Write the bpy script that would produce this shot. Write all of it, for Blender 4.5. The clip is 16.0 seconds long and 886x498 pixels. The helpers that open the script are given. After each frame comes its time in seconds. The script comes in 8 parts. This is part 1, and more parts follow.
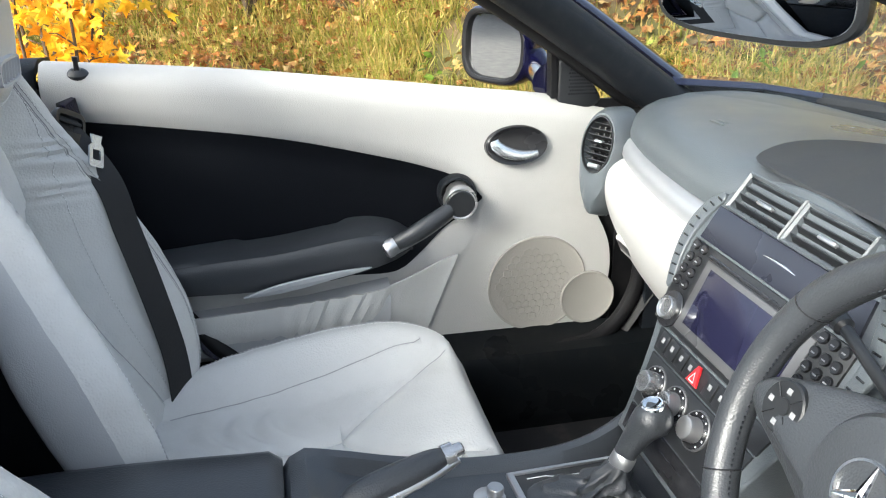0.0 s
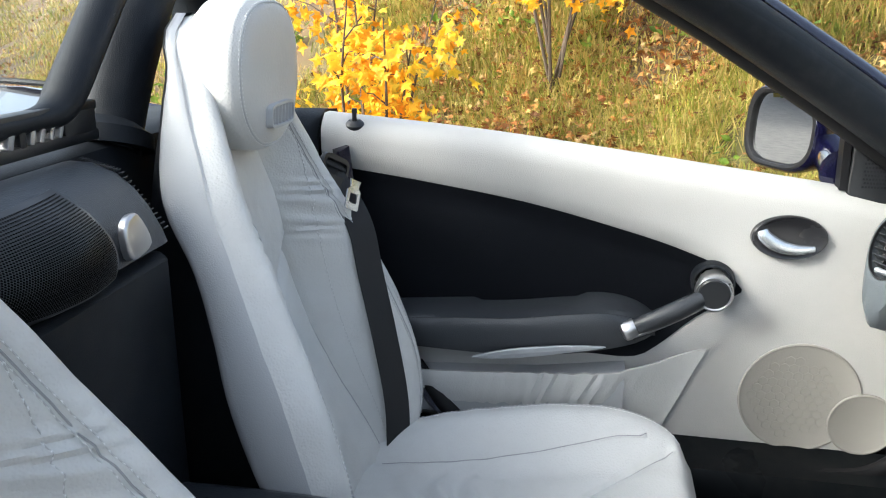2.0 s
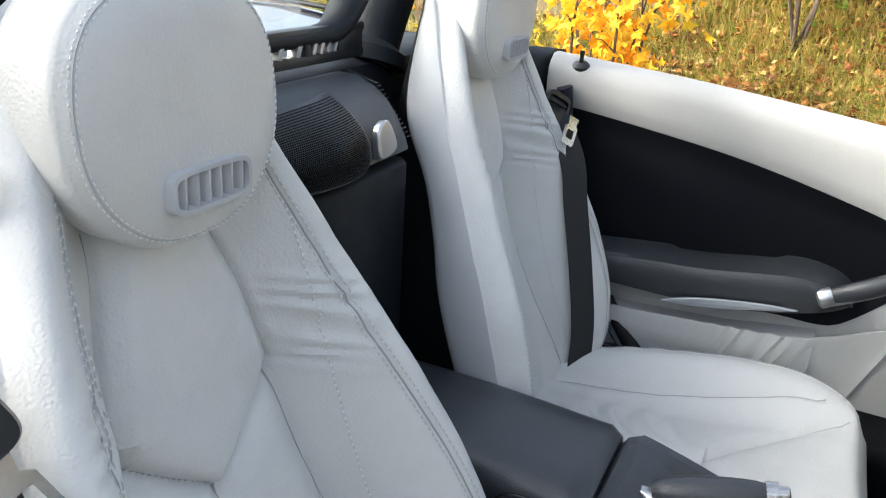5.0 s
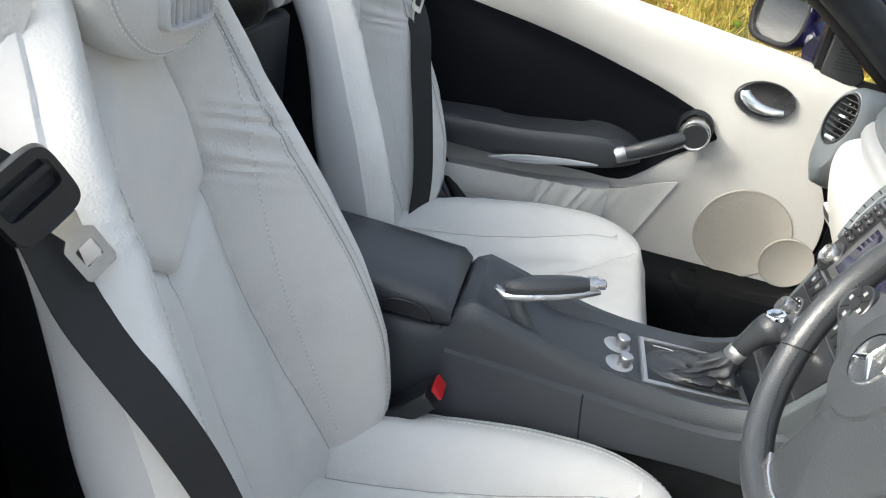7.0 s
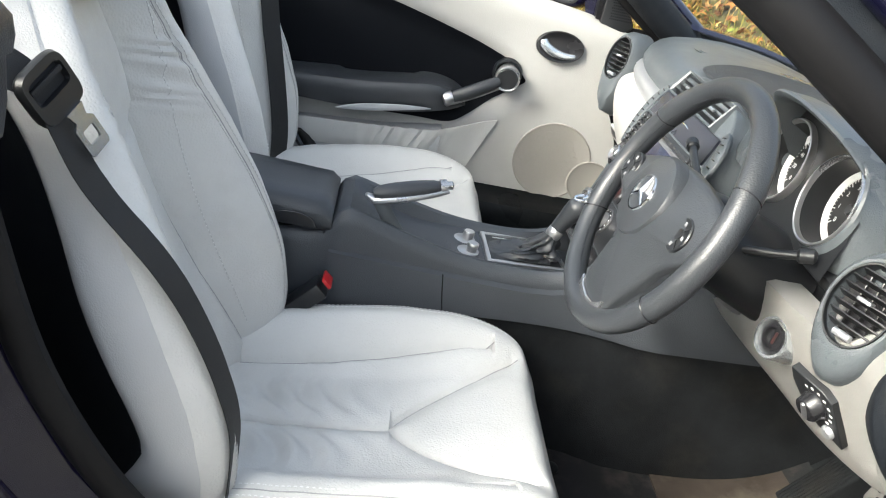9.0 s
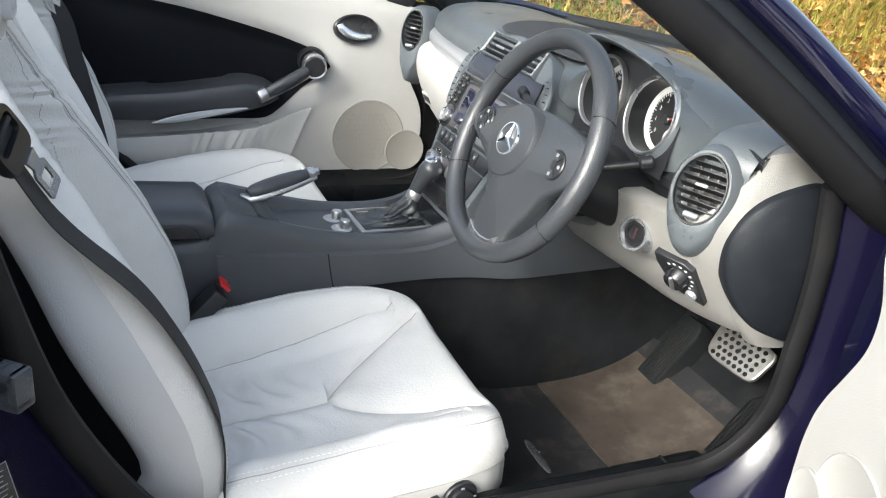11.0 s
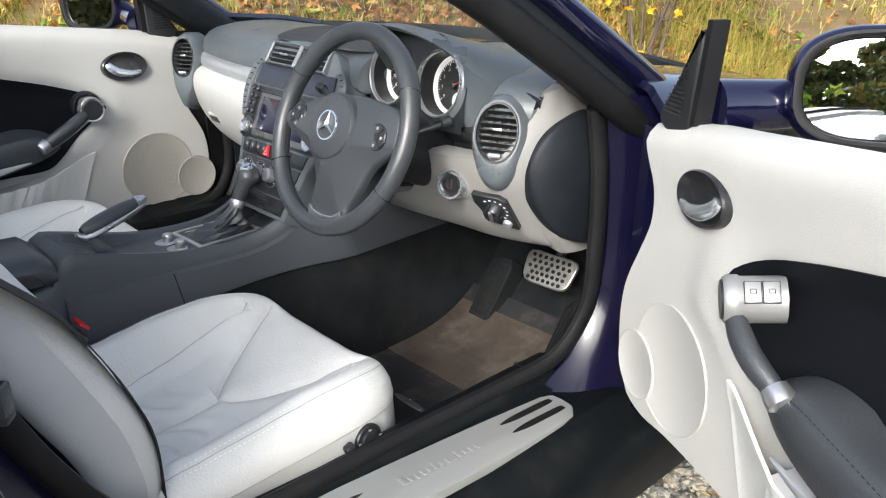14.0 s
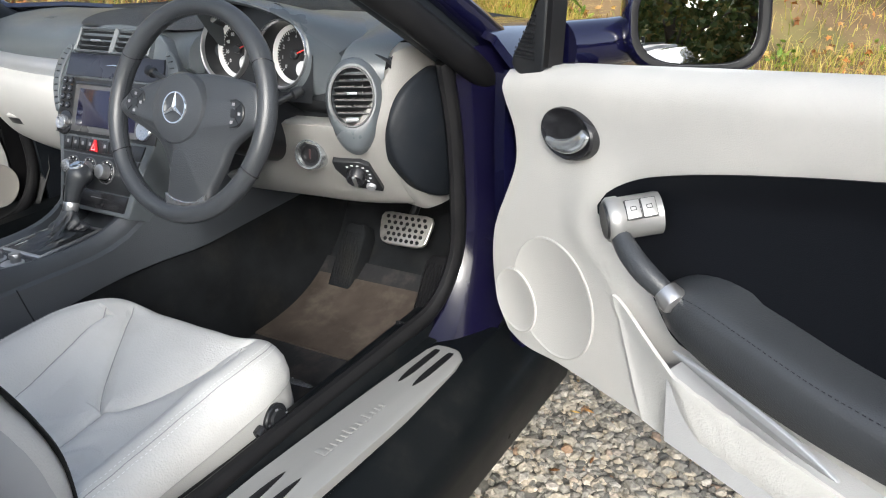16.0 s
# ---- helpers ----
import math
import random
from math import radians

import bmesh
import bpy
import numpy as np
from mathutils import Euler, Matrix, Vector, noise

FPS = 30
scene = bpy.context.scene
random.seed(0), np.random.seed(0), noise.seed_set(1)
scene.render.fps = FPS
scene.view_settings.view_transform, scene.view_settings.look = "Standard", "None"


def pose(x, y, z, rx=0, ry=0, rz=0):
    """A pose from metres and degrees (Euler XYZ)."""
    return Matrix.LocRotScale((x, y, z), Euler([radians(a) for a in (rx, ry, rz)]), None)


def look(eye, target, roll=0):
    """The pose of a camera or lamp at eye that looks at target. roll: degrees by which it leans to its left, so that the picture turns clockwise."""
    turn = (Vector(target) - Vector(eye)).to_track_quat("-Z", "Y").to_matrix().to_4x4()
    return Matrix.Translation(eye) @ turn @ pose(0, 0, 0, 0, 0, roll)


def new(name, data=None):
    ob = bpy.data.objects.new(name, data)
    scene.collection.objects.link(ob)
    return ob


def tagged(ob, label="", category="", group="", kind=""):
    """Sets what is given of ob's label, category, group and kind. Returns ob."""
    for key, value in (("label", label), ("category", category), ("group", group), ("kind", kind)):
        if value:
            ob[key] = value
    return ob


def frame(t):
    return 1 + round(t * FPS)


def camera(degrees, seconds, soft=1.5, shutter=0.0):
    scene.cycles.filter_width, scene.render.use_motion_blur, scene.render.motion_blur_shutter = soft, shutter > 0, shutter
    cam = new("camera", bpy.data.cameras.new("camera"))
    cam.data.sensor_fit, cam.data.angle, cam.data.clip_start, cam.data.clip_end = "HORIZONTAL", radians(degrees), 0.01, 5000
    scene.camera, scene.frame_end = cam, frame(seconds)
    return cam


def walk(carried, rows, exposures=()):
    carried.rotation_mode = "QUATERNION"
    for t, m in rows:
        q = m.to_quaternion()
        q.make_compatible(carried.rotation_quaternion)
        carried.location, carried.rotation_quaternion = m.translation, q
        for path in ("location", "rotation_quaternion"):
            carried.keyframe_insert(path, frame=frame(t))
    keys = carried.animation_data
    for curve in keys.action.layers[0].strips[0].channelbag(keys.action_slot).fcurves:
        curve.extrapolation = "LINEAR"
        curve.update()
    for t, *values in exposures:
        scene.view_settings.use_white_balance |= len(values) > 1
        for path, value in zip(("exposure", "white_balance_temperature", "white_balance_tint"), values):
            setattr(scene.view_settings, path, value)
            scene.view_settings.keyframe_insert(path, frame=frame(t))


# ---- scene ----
cam = camera(57.8, 16.0, 1.1)
PATH = [
    (0, (0.353, -0.735, 1.246), (0.754, 1.07, 0.486), 0.3),
    (0.5, (0.374, -0.728, 1.234), (0.643, 1.122, 0.523), 0.7),
    (1, (0.398, -0.689, 1.22), (0.512, 1.195, 0.557), 0.8),
    (1.5, (0.402, -0.678, 1.216), (0.342, 1.22, 0.588), 1.1),
    (2, (0.441, -0.694, 1.223), (0.137, 1.192, 0.629), 1.1),
    (2.5, (0.463, -0.731, 1.235), (-0.056, 1.113, 0.662), 1.5),
    (3, (0.483, -0.749, 1.243), (-0.237, 1.028, 0.673), 1.6),
    (3.5, (0.491, -0.767, 1.244), (-0.359, 0.949, 0.665), 1.7),
    (3.7, (0.491, -0.77, 1.244), (-0.391, 0.926, 0.656), 1.8),
    (5.8, (0.443, -0.875, 1.224), (-0.141, 0.836, 0.369), 8.3),
    (6, (0.434, -0.897, 1.226), (-0.086, 0.825, 0.351), 9.1),
    (6.5, (0.407, -0.966, 1.228), (0.065, 0.782, 0.318), 11.0),
    (7, (0.411, -1.029, 1.222), (0.219, 0.735, 0.3), 12.0),
    (7.5, (0.423, -1.123, 1.213), (0.361, 0.653, 0.294), 13.0),
    (8, (0.421, -1.223, 1.212), (0.463, 0.562, 0.311), 13.6),
    (8.5, (0.396, -1.286, 1.212), (0.534, 0.505, 0.334), 13.5),
    (9, (0.367, -1.327, 1.21), (0.607, 0.462, 0.349), 13.0),
    (9.2, (0.357, -1.342, 1.206), (0.645, 0.444, 0.354), 12.7),
    (11.3, (0.117, -1.45, 1.208), (0.952, 0.181, 0.406), 6.3),
    (11.5, (0.096, -1.484, 1.21), (0.957, 0.138, 0.417), 5.8),
    (12, (0.047, -1.558, 1.211), (0.959, 0.044, 0.436), 4.2),
    (12.5, (0.012, -1.596, 1.207), (0.971, -0.015, 0.444), 2.6),
    (13, (0.0, -1.599, 1.203), (1.031, -0.059, 0.452), 1.4),
    (13.5, (-0.008, -1.564, 1.193), (1.133, -0.099, 0.451), 0.5),
    (14, (-0.05, -1.503, 1.188), (1.213, -0.14, 0.45), -0.1),
    (14.5, (-0.106, -1.438, 1.18), (1.272, -0.196, 0.434), -0.7),
    (15, (-0.148, -1.412, 1.183), (1.321, -0.289, 0.424), -1.2),
    (15.5, (-0.156, -1.414, 1.179), (1.369, -0.382, 0.399), -2.0),
    (16, (-0.154, -1.42, 1.175), (1.401, -0.454, 0.369), -2.8),
]
walk(cam, [(t, look(eye, target, roll)) for t, eye, target, roll in PATH], [(0.0, 2.08, 6120, 3), (1.5, 2.0, 6100, 3), (3.5, 2.0, 5950, 4), (6.0, 2.15, 6420, 4), (9.0, 2.12, 6370, 3), (11.5, 1.91, 6130, 5), (13.0, 1.73, 6100, 6), (16.0, 1.40, 6080, 6)])

# ---- light ----
SUN_ELEV, SUN_AZ = radians(28), radians(210)     # azimuth from +x towards +y
sun_dir = Vector((math.cos(SUN_ELEV) * math.cos(SUN_AZ), math.cos(SUN_ELEV) * math.sin(SUN_AZ), math.sin(SUN_ELEV)))
world = bpy.data.worlds.new("sky")
scene.world = world
world.use_nodes = True
wn = world.node_tree
sky = wn.nodes.new("ShaderNodeTexSky")
sky.sky_type, sky.sun_disc = "NISHITA", False
sky.sun_elevation, sky.sun_rotation = SUN_ELEV, radians(90) - SUN_AZ
sky.air_density, sky.dust_density, sky.ozone_density = 0.8, 6.0, 1.0
haze = wn.nodes.new("ShaderNodeHueSaturation")      # thin high cloud takes some of the blue away
haze.inputs["Saturation"].default_value = 0.6
wn.links.new(sky.outputs[0], haze.inputs["Color"])
wn.links.new(haze.outputs[0], wn.nodes["Background"].inputs[0])
wn.nodes["Background"].inputs[1].default_value = 0.15
sun = new("sun", bpy.data.lights.new("sun", "SUN"))
sun.data.energy, sun.data.angle, sun.data.color = 0.85, radians(9), (1.0, 0.94, 0.87)
sun.matrix_world = look(sun_dir * 30, (0, 0, 0))

# ---- building helpers ----
XF = [Matrix.Identity(4)]


def part(name, bm, material, parent=None, label="", angle=40, kind="", category=""):
    """Links a bmesh as one mesh object under a thing or a part, in the frame of the current transform."""
    bm.transform(XF[-1])
    if XF[-1].determinant() < 0:
        bmesh.ops.reverse_faces(bm, faces=bm.faces)
    me = bpy.data.meshes.new(name)
    bm.to_mesh(me)
    bm.free()
    me.materials.append(material)
    me.polygons.foreach_set("use_smooth", [True] * len(me.polygons))
    me.set_sharp_from_angle(angle=radians(angle))
    ob = new(name, me)
    if parent is not None:
        ob.parent = parent
        ob.matrix_parent_inverse = parent.matrix_basis.inverted()
    tagged(ob, label, category, "", kind)
    return ob


def thing(name, at, label, category, group="", kind=""):
    ob = new(name)
    ob.empty_display_size = 0.05
    ob.matrix_basis = Matrix.Translation(XF[-1] @ Vector(at))
    return tagged(ob, label, category, group, kind)


def BM():
    return bmesh.new()


def lerp(a, b, t):
    return a + (b - a) * t


def table(rows, x):
    """Smooth look-up in rows of (x, values...)."""
    xs = [r[0] for r in rows]
    if x <= xs[0]:
        return list(rows[0][1:])
    if x >= xs[-1]:
        return list(rows[-1][1:])
    i = max(k for k in range(len(xs) - 1) if xs[k] <= x)
    t = (x - xs[i]) / (xs[i + 1] - xs[i])
    out = []
    for k in range(1, len(rows[0])):
        p1, p2 = rows[i][k], rows[i + 1][k]
        m1 = (rows[i + 1][k] - rows[max(i - 1, 0)][k]) / (xs[i + 1] - xs[max(i - 1, 0)])
        m2 = (rows[min(i + 2, len(rows) - 1)][k] - rows[i][k]) / (xs[min(i + 2, len(rows) - 1)] - xs[i])
        h = xs[i + 1] - xs[i]
        a, b = m1 * h - (p2 - p1), -m2 * h + (p2 - p1)
        out.append((1 - t) * p1 + t * p2 + t * (1 - t) * ((1 - t) * a + t * b))
    return out


def spline(pts, n=8, closed=False):
    """Catmull-Rom through the points, n steps a span."""
    P = [Vector(p) for p in pts]
    out, m = [], len(P)
    for i in range(m if closed else m - 1):
        if closed:
            a, b, c, d = P[i - 1], P[i], P[(i + 1) % m], P[(i + 2) % m]
        else:
            b, c = P[i], P[i + 1]
            a = P[i - 1] if i else b * 2 - c
            d = P[i + 2] if i + 2 < m else c * 2 - b
        for k in range(n):
            t = k / n
            out.append(0.5 * ((2 * b) + (c - a) * t + (2 * a - 5 * b + 4 * c - d) * t * t + (3 * b - a - 3 * c + d) * t ** 3))
    if not closed:
        out.append(P[-1].copy())
    return out


def rings(bm, rows, closed=True, cap0=True, cap1=True):
    """Skins rows of points, each row a ring (closed) or a strip."""
    V = [[bm.verts.new(p) for p in row] for row in rows]
    for a, b in zip(V, V[1:]):
        n = len(a)
        for i in range(n if closed else n - 1):
            j = (i + 1) % n
            try:
                bm.faces.new((a[i], a[j], b[j], b[i]))
            except ValueError:
                pass
    if closed and cap0:
        bm.faces.new(V[0][::-1])
    if closed and cap1:
        bm.faces.new(V[-1])
    return bm


def fix(bm):
    bmesh.ops.recalc_face_normals(bm, faces=bm.faces)
    return bm


def sheet(bm, rows, thick=None):
    """A skin of rows of points; with a vector it becomes a solid, whose back lies that far off."""
    rings(bm, rows, closed=False)
    if thick is not None:
        t = Vector(thick)
        back = [[Vector(p) + t for p in row] for row in rows]
        rings(bm, [r[::-1] for r in back], closed=False)
        for e, f in ((rows[0], back[0]), (back[-1], rows[-1]), ([r[0] for r in back], [r[0] for r in rows]), ([r[-1] for r in rows], [r[-1] for r in back])):
            rings(bm, [f, e], closed=False)
        bmesh.ops.remove_doubles(bm, verts=bm.verts, dist=1e-6)
        fix(bm)
    return bm


def tube(bm, path, r, seg=10, caps=True, flat=1.0, up=(0, 0, 1)):
    """A swept tube; r a radius or one for each point; flat squeezes it along its own upward axis."""
    P = [Vector(p) for p in path]
    R = r if isinstance(r, (list, tuple)) else [r] * len(P)
    rows, prev = [], Vector(up)
    for i, p in enumerate(P):
        d = (P[min(i + 1, len(P) - 1)] - P[max(i - 1, 0)]).normalized()
        side = d.cross(prev)
        if side.length < 1e-5:
            side = d.cross(Vector((1, 0.1, 0)))
        side.normalize()
        u = side.cross(d).normalized()
        prev = u
        rows.append([p + R[i] * (math.cos(2 * math.pi * k / seg) * side + flat * math.sin(2 * math.pi * k / seg) * u) for k in range(seg)])
    rings(bm, rows, True, caps, caps)
    return fix(bm)


def frame_of(n, up=(0, 0, 1)):
    n = Vector(n).normalized()
    u = Vector(up)
    a = u.cross(n)
    if a.length < 1e-4:
        a = Vector((1, 0, 0)).cross(n)
    a.normalize()
    return a, n.cross(a).normalized(), n


def lathe(bm, at, axis, profile, seg=24, sx=1.0, sy=1.0, up=(0, 0, 1), arc=None):
    """Turns a profile of (radius, height) round an axis; sx and sy stretch it across."""
    a, b, n = frame_of(axis, up)
    at = Vector(at)
    rows = [[at + n * h + (a * math.cos(2 * math.pi * k / seg) * sx + b * math.sin(2 * math.pi * k / seg) * sy) * max(r, 1e-5) for k in range(seg)] for r, h in profile]
    ring = profile[-1][0] > 1e-4
    rings(bm, rows, True, profile[0][0] > 1e-4 and not ring, False)
    bmesh.ops.remove_doubles(bm, verts=bm.verts, dist=2e-5)
    return fix(bm)


def slab(bm, pts, n, depth, bevel=0.002, dome=0.0, back=0.0):
    """A plate with a rounded front edge from a planar outline; n points out of its front."""
    n = Vector(n).normalized()
    P = [Vector(p) for p in pts]
    c = sum(P, Vector()) / len(P)
    a, b, _ = frame_of(n)
    area = sum((P[i - 1] - c).dot(a) * (P[i] - c).dot(b) - (P[i] - c).dot(a) * (P[i - 1] - c).dot(b) for i in range(len(P)))
    if area < 0:
        P = P[::-1]
    m = len(P)
    inward = []
    for i in range(m):
        t = (P[(i + 1) % m] - P[i - 1]).normalized()
        inward.append(n.cross(t).normalized())
    ring = lambda inset, h: [P[i] + inward[i] * inset + n * h for i in range(m)]
    rows = [ring(0, -back), ring(0, depth - bevel)]
    for k in (0.3, 0.65, 1.0):
        rows.append(ring(bevel * (1 - math.cos(k * math.pi / 2)), depth - bevel + bevel * math.sin(k * math.pi / 2)))
    if dome:
        top = rows[-1]
        for s in (0.85, 0.6, 0.3):
            rows.append([c + n * ((p - c).dot(n) + dome * (1 - s * s)) + ((p - c) - n * (p - c).dot(n)) * s for p in top])
    rings(bm, rows)
    return fix(bm)


def box(bm, at, size, bevel=0.0, turn=None):
    """A block with bevelled edges; turn: a 3x3 or 4x4 rotation."""
    m = Matrix.Translation(at) @ (turn.to_4x4() if turn is not None else Matrix.Identity(4)) @ Matrix.Diagonal((*size, 1))
    r = bmesh.ops.create_cube(bm, size=1, matrix=m)
    if bevel:
        es = list({e for v in r["verts"] for e in v.link_edges})
        bmesh.ops.bevel(bm, geom=es, offset=bevel, segments=2, affect="EDGES", profile=0.5)
    return bm


def oval(at, n, rx, ry, seg=32, up=(0, 0, 1), power=2.0):
    a, b, _ = frame_of(n, up)
    at = Vector(at)
    f = lambda v: math.copysign(abs(v) ** (2 / power), v)
    return [at + a * rx * f(math.cos(2 * math.pi * k / seg)) + b * ry * f(math.sin(2 * math.pi * k / seg)) for k in range(seg)]


def stitches(path, out, length=0.0044, gap=0.0032, width=0.0009):
    """Sewn thread: short raised dashes along a path; out points off the surface."""
    bm = BM()
    P = [Vector(p) for p in path]
    out = Vector(out).normalized()
    s, nxt = 0.0, 0.0
    for p, q in zip(P, P[1:]):
        L = (q - p).length
        while nxt < s + L:
            d = (q - p).normalized()
            a = p + d * (nxt - s)
            e = a + d * length
            side = d.cross(out).normalized() * width
            h = out * 0.0008
            vs = [bm.verts.new(v) for v in (a - side, a + side, e + side, e - side, a + h * 0.4, e + h * 0.4, (a + e) / 2 + h + side * 0.6, (a + e) / 2 + h - side * 0.6)]
            bm.faces.new((vs[0], vs[7], vs[6], vs[1]))
            bm.faces.new((vs[7], vs[3], vs[2], vs[6]))
            bm.faces.new((vs[1], vs[6], vs[2]))
            bm.faces.new((vs[0], vs[3], vs[7]))
            nxt += length + gap
        s += L
    return bm

# ---- materials ----
def material(name, color, rough=0.5, metal=0.0, bump=0.0, scale=400.0, var=0.06, var_scale=6.0, kind="noise", spec=0.5, coat=0.0, sheen=0.0, stretch=(1, 1, 1), detail=4.0, rough_var=0.08, dirt=None, dirt_amount=0.0, dirt_scale=3.0, rnd=0.0, wrinkle=0.0):
    m = bpy.data.materials.new(name)
    m.use_nodes = True
    N, L = m.node_tree.nodes, m.node_tree.links
    b = N["Principled BSDF"]
    b.inputs["Metallic"].default_value = metal
    b.inputs["Specular IOR Level"].default_value = spec
    b.inputs["Coat Weight"].default_value = coat
    b.inputs["Coat Roughness"].default_value = 0.03
    b.inputs["Sheen Weight"].default_value = sheen
    co = N.new("ShaderNodeTexCoord")
    mp = N.new("ShaderNodeMapping")
    mp.inputs["Scale"].default_value = stretch
    L.new(co.outputs["Object"], mp.inputs[0])
    big = N.new("ShaderNodeTexNoise")
    big.inputs["Scale"].default_value, big.inputs["Detail"].default_value = var_scale, 5
    L.new(mp.outputs[0], big.inputs["Vector"])
    fine = N.new("ShaderNodeTexVoronoi" if kind == "voronoi" else "ShaderNodeTexNoise")
    fine.inputs["Scale"].default_value = scale
    if kind != "voronoi":
        fine.inputs["Detail"].default_value = detail
    else:
        fine.feature = "SMOOTH_F1"
    L.new(mp.outputs[0], fine.inputs["Vector"])
    height = fine.outputs[0]
    if wrinkle:
        wr = N.new("ShaderNodeTexNoise")
        wr.inputs["Scale"].default_value, wr.inputs["Detail"].default_value, wr.inputs["Distortion"].default_value = 70, 7, 2.0
        L.new(mp.outputs[0], wr.inputs["Vector"])
        ws = N.new("ShaderNodeMath")
        ws.operation = "MULTIPLY_ADD"
        ws.inputs[1].default_value = wrinkle
        L.new(wr.outputs[0], ws.inputs[0])
        L.new(fine.outputs[0], ws.inputs[2])
        height = ws.outputs[0]
    ramp = N.new("ShaderNodeMapRange")
    ramp.inputs[1].default_value, ramp.inputs[2].default_value = 0.3, 0.7
    ramp.inputs[3].default_value, ramp.inputs[4].default_value = 1 - var, 1 + var
    L.new(big.outputs[0], ramp.inputs[0])
    mul = N.new("ShaderNodeMix")
    mul.data_type, mul.blend_type = "RGBA", "MULTIPLY"
    mul.inputs[0].default_value = 1.0
    mul.inputs[6].default_value = (*color, 1)
    L.new(ramp.outputs[0], mul.inputs[7])
    col = mul.outputs[2]
    if rnd:
        inf = N.new("ShaderNodeObjectInfo")
        geo = N.new("ShaderNodeNewGeometry")
        add = N.new("ShaderNodeMath")
        add.operation = "ADD"
        L.new(inf.outputs["Random"], add.inputs[0])
        L.new(geo.outputs["Random Per Island"], add.inputs[1])
        fr = N.new("ShaderNodeMath")
        fr.operation = "FRACT"
        L.new(add.outputs[0], fr.inputs[0])
        r2 = N.new("ShaderNodeMapRange")
        r2.inputs[3].default_value, r2.inputs[4].default_value = 1 - rnd, 1 + rnd
        L.new(fr.outputs[0], r2.inputs[0])
        m2 = N.new("ShaderNodeMix")
        m2.data_type, m2.blend_type = "RGBA", "MULTIPLY"
        m2.inputs[0].default_value = 1.0
        L.new(col, m2.inputs[6])
        L.new(r2.outputs[0], m2.inputs[7])
        col = m2.outputs[2]
    if dirt is not None:
        dn = N.new("ShaderNodeTexNoise")
        dn.inputs["Scale"].default_value, dn.inputs["Detail"].default_value, dn.inputs["Roughness"].default_value = dirt_scale, 8, 0.65
        L.new(co.outputs["Object"], dn.inputs["Vector"])
        dr = N.new("ShaderNodeMapRange")
        dr.inputs[1].default_value, dr.inputs[2].default_value = 0.5, 0.75
        dr.inputs[3].default_value, dr.inputs[4].default_value = 0, dirt_amount
        L.new(dn.outputs[0], dr.inputs[0])
        dm = N.new("ShaderNodeMix")
        dm.data_type = "RGBA"
        dm.inputs[7].default_value = (*dirt, 1)
        L.new(dr.outputs[0], dm.inputs[0])
        L.new(col, dm.inputs[6])
        col = dm.outputs[2]
    L.new(col, b.inputs["Base Color"])
    rr = N.new("ShaderNodeMapRange")
    rr.inputs[1].default_value, rr.inputs[2].default_value = 0.3, 0.7
    rr.inputs[3].default_value, rr.inputs[4].default_value = max(rough - rough_var, 0.0), min(rough + rough_var, 1)
    L.new(big.outputs[0], rr.inputs[0])
    L.new(rr.outputs[0], b.inputs["Roughness"])
    if bump:
        bp = N.new("ShaderNodeBump")
        bp.inputs["Strength"].default_value = bump
        bp.inputs["Distance"].default_value = 0.001
        L.new(height, bp.inputs["Height"])
        L.new(bp.outputs[0], b.inputs["Normal"])
    return m


def glass_material(name, tint=(1, 1, 1), rough=0.0, mix=0.12):
    """Thin glass: clear, with a sheen at grazing angles."""
    m = bpy.data.materials.new(name)
    m.use_nodes = True
    N, L = m.node_tree.nodes, m.node_tree.links
    N.remove(N["Principled BSDF"])
    t, g, f, x = N.new("ShaderNodeBsdfTransparent"), N.new("ShaderNodeBsdfGlossy"), N.new("ShaderNodeLayerWeight"), N.new("ShaderNodeMixShader")
    t.inputs[0].default_value, g.inputs["Roughness"].default_value = (*tint, 1), rough
    p = N.new("ShaderNodeMath")
    p.operation = "POWER"
    p.inputs[1].default_value = 4.0
    r = N.new("ShaderNodeMapRange")
    r.inputs[3].default_value, r.inputs[4].default_value = 0.04, 0.7
    L.new(f.outputs["Facing"], p.inputs[0])
    L.new(p.outputs[0], r.inputs[0])
    L.new(r.outputs[0], x.inputs[0])
    L.new(t.outputs[0], x.inputs[1])
    L.new(g.outputs[0], x.inputs[2])
    L.new(x.outputs[0], N["Material Output"].inputs[0])
    return m


def etched_material(name, amount):
    """Frosted marks on glass: mostly clear, with a pale bloom."""
    m = bpy.data.materials.new(name)
    m.use_nodes = True
    N, L = m.node_tree.nodes, m.node_tree.links
    N.remove(N["Principled BSDF"])
    t, g, x = N.new("ShaderNodeBsdfTransparent"), N.new("ShaderNodeBsdfDiffuse"), N.new("ShaderNodeMixShader")
    g.inputs[0].default_value = (0.8, 0.8, 0.8, 1)
    x.inputs[0].default_value = amount
    L.new(t.outputs[0], x.inputs[1])
    L.new(g.outputs[0], x.inputs[2])
    L.new(x.outputs[0], N["Material Output"].inputs[0])
    return m


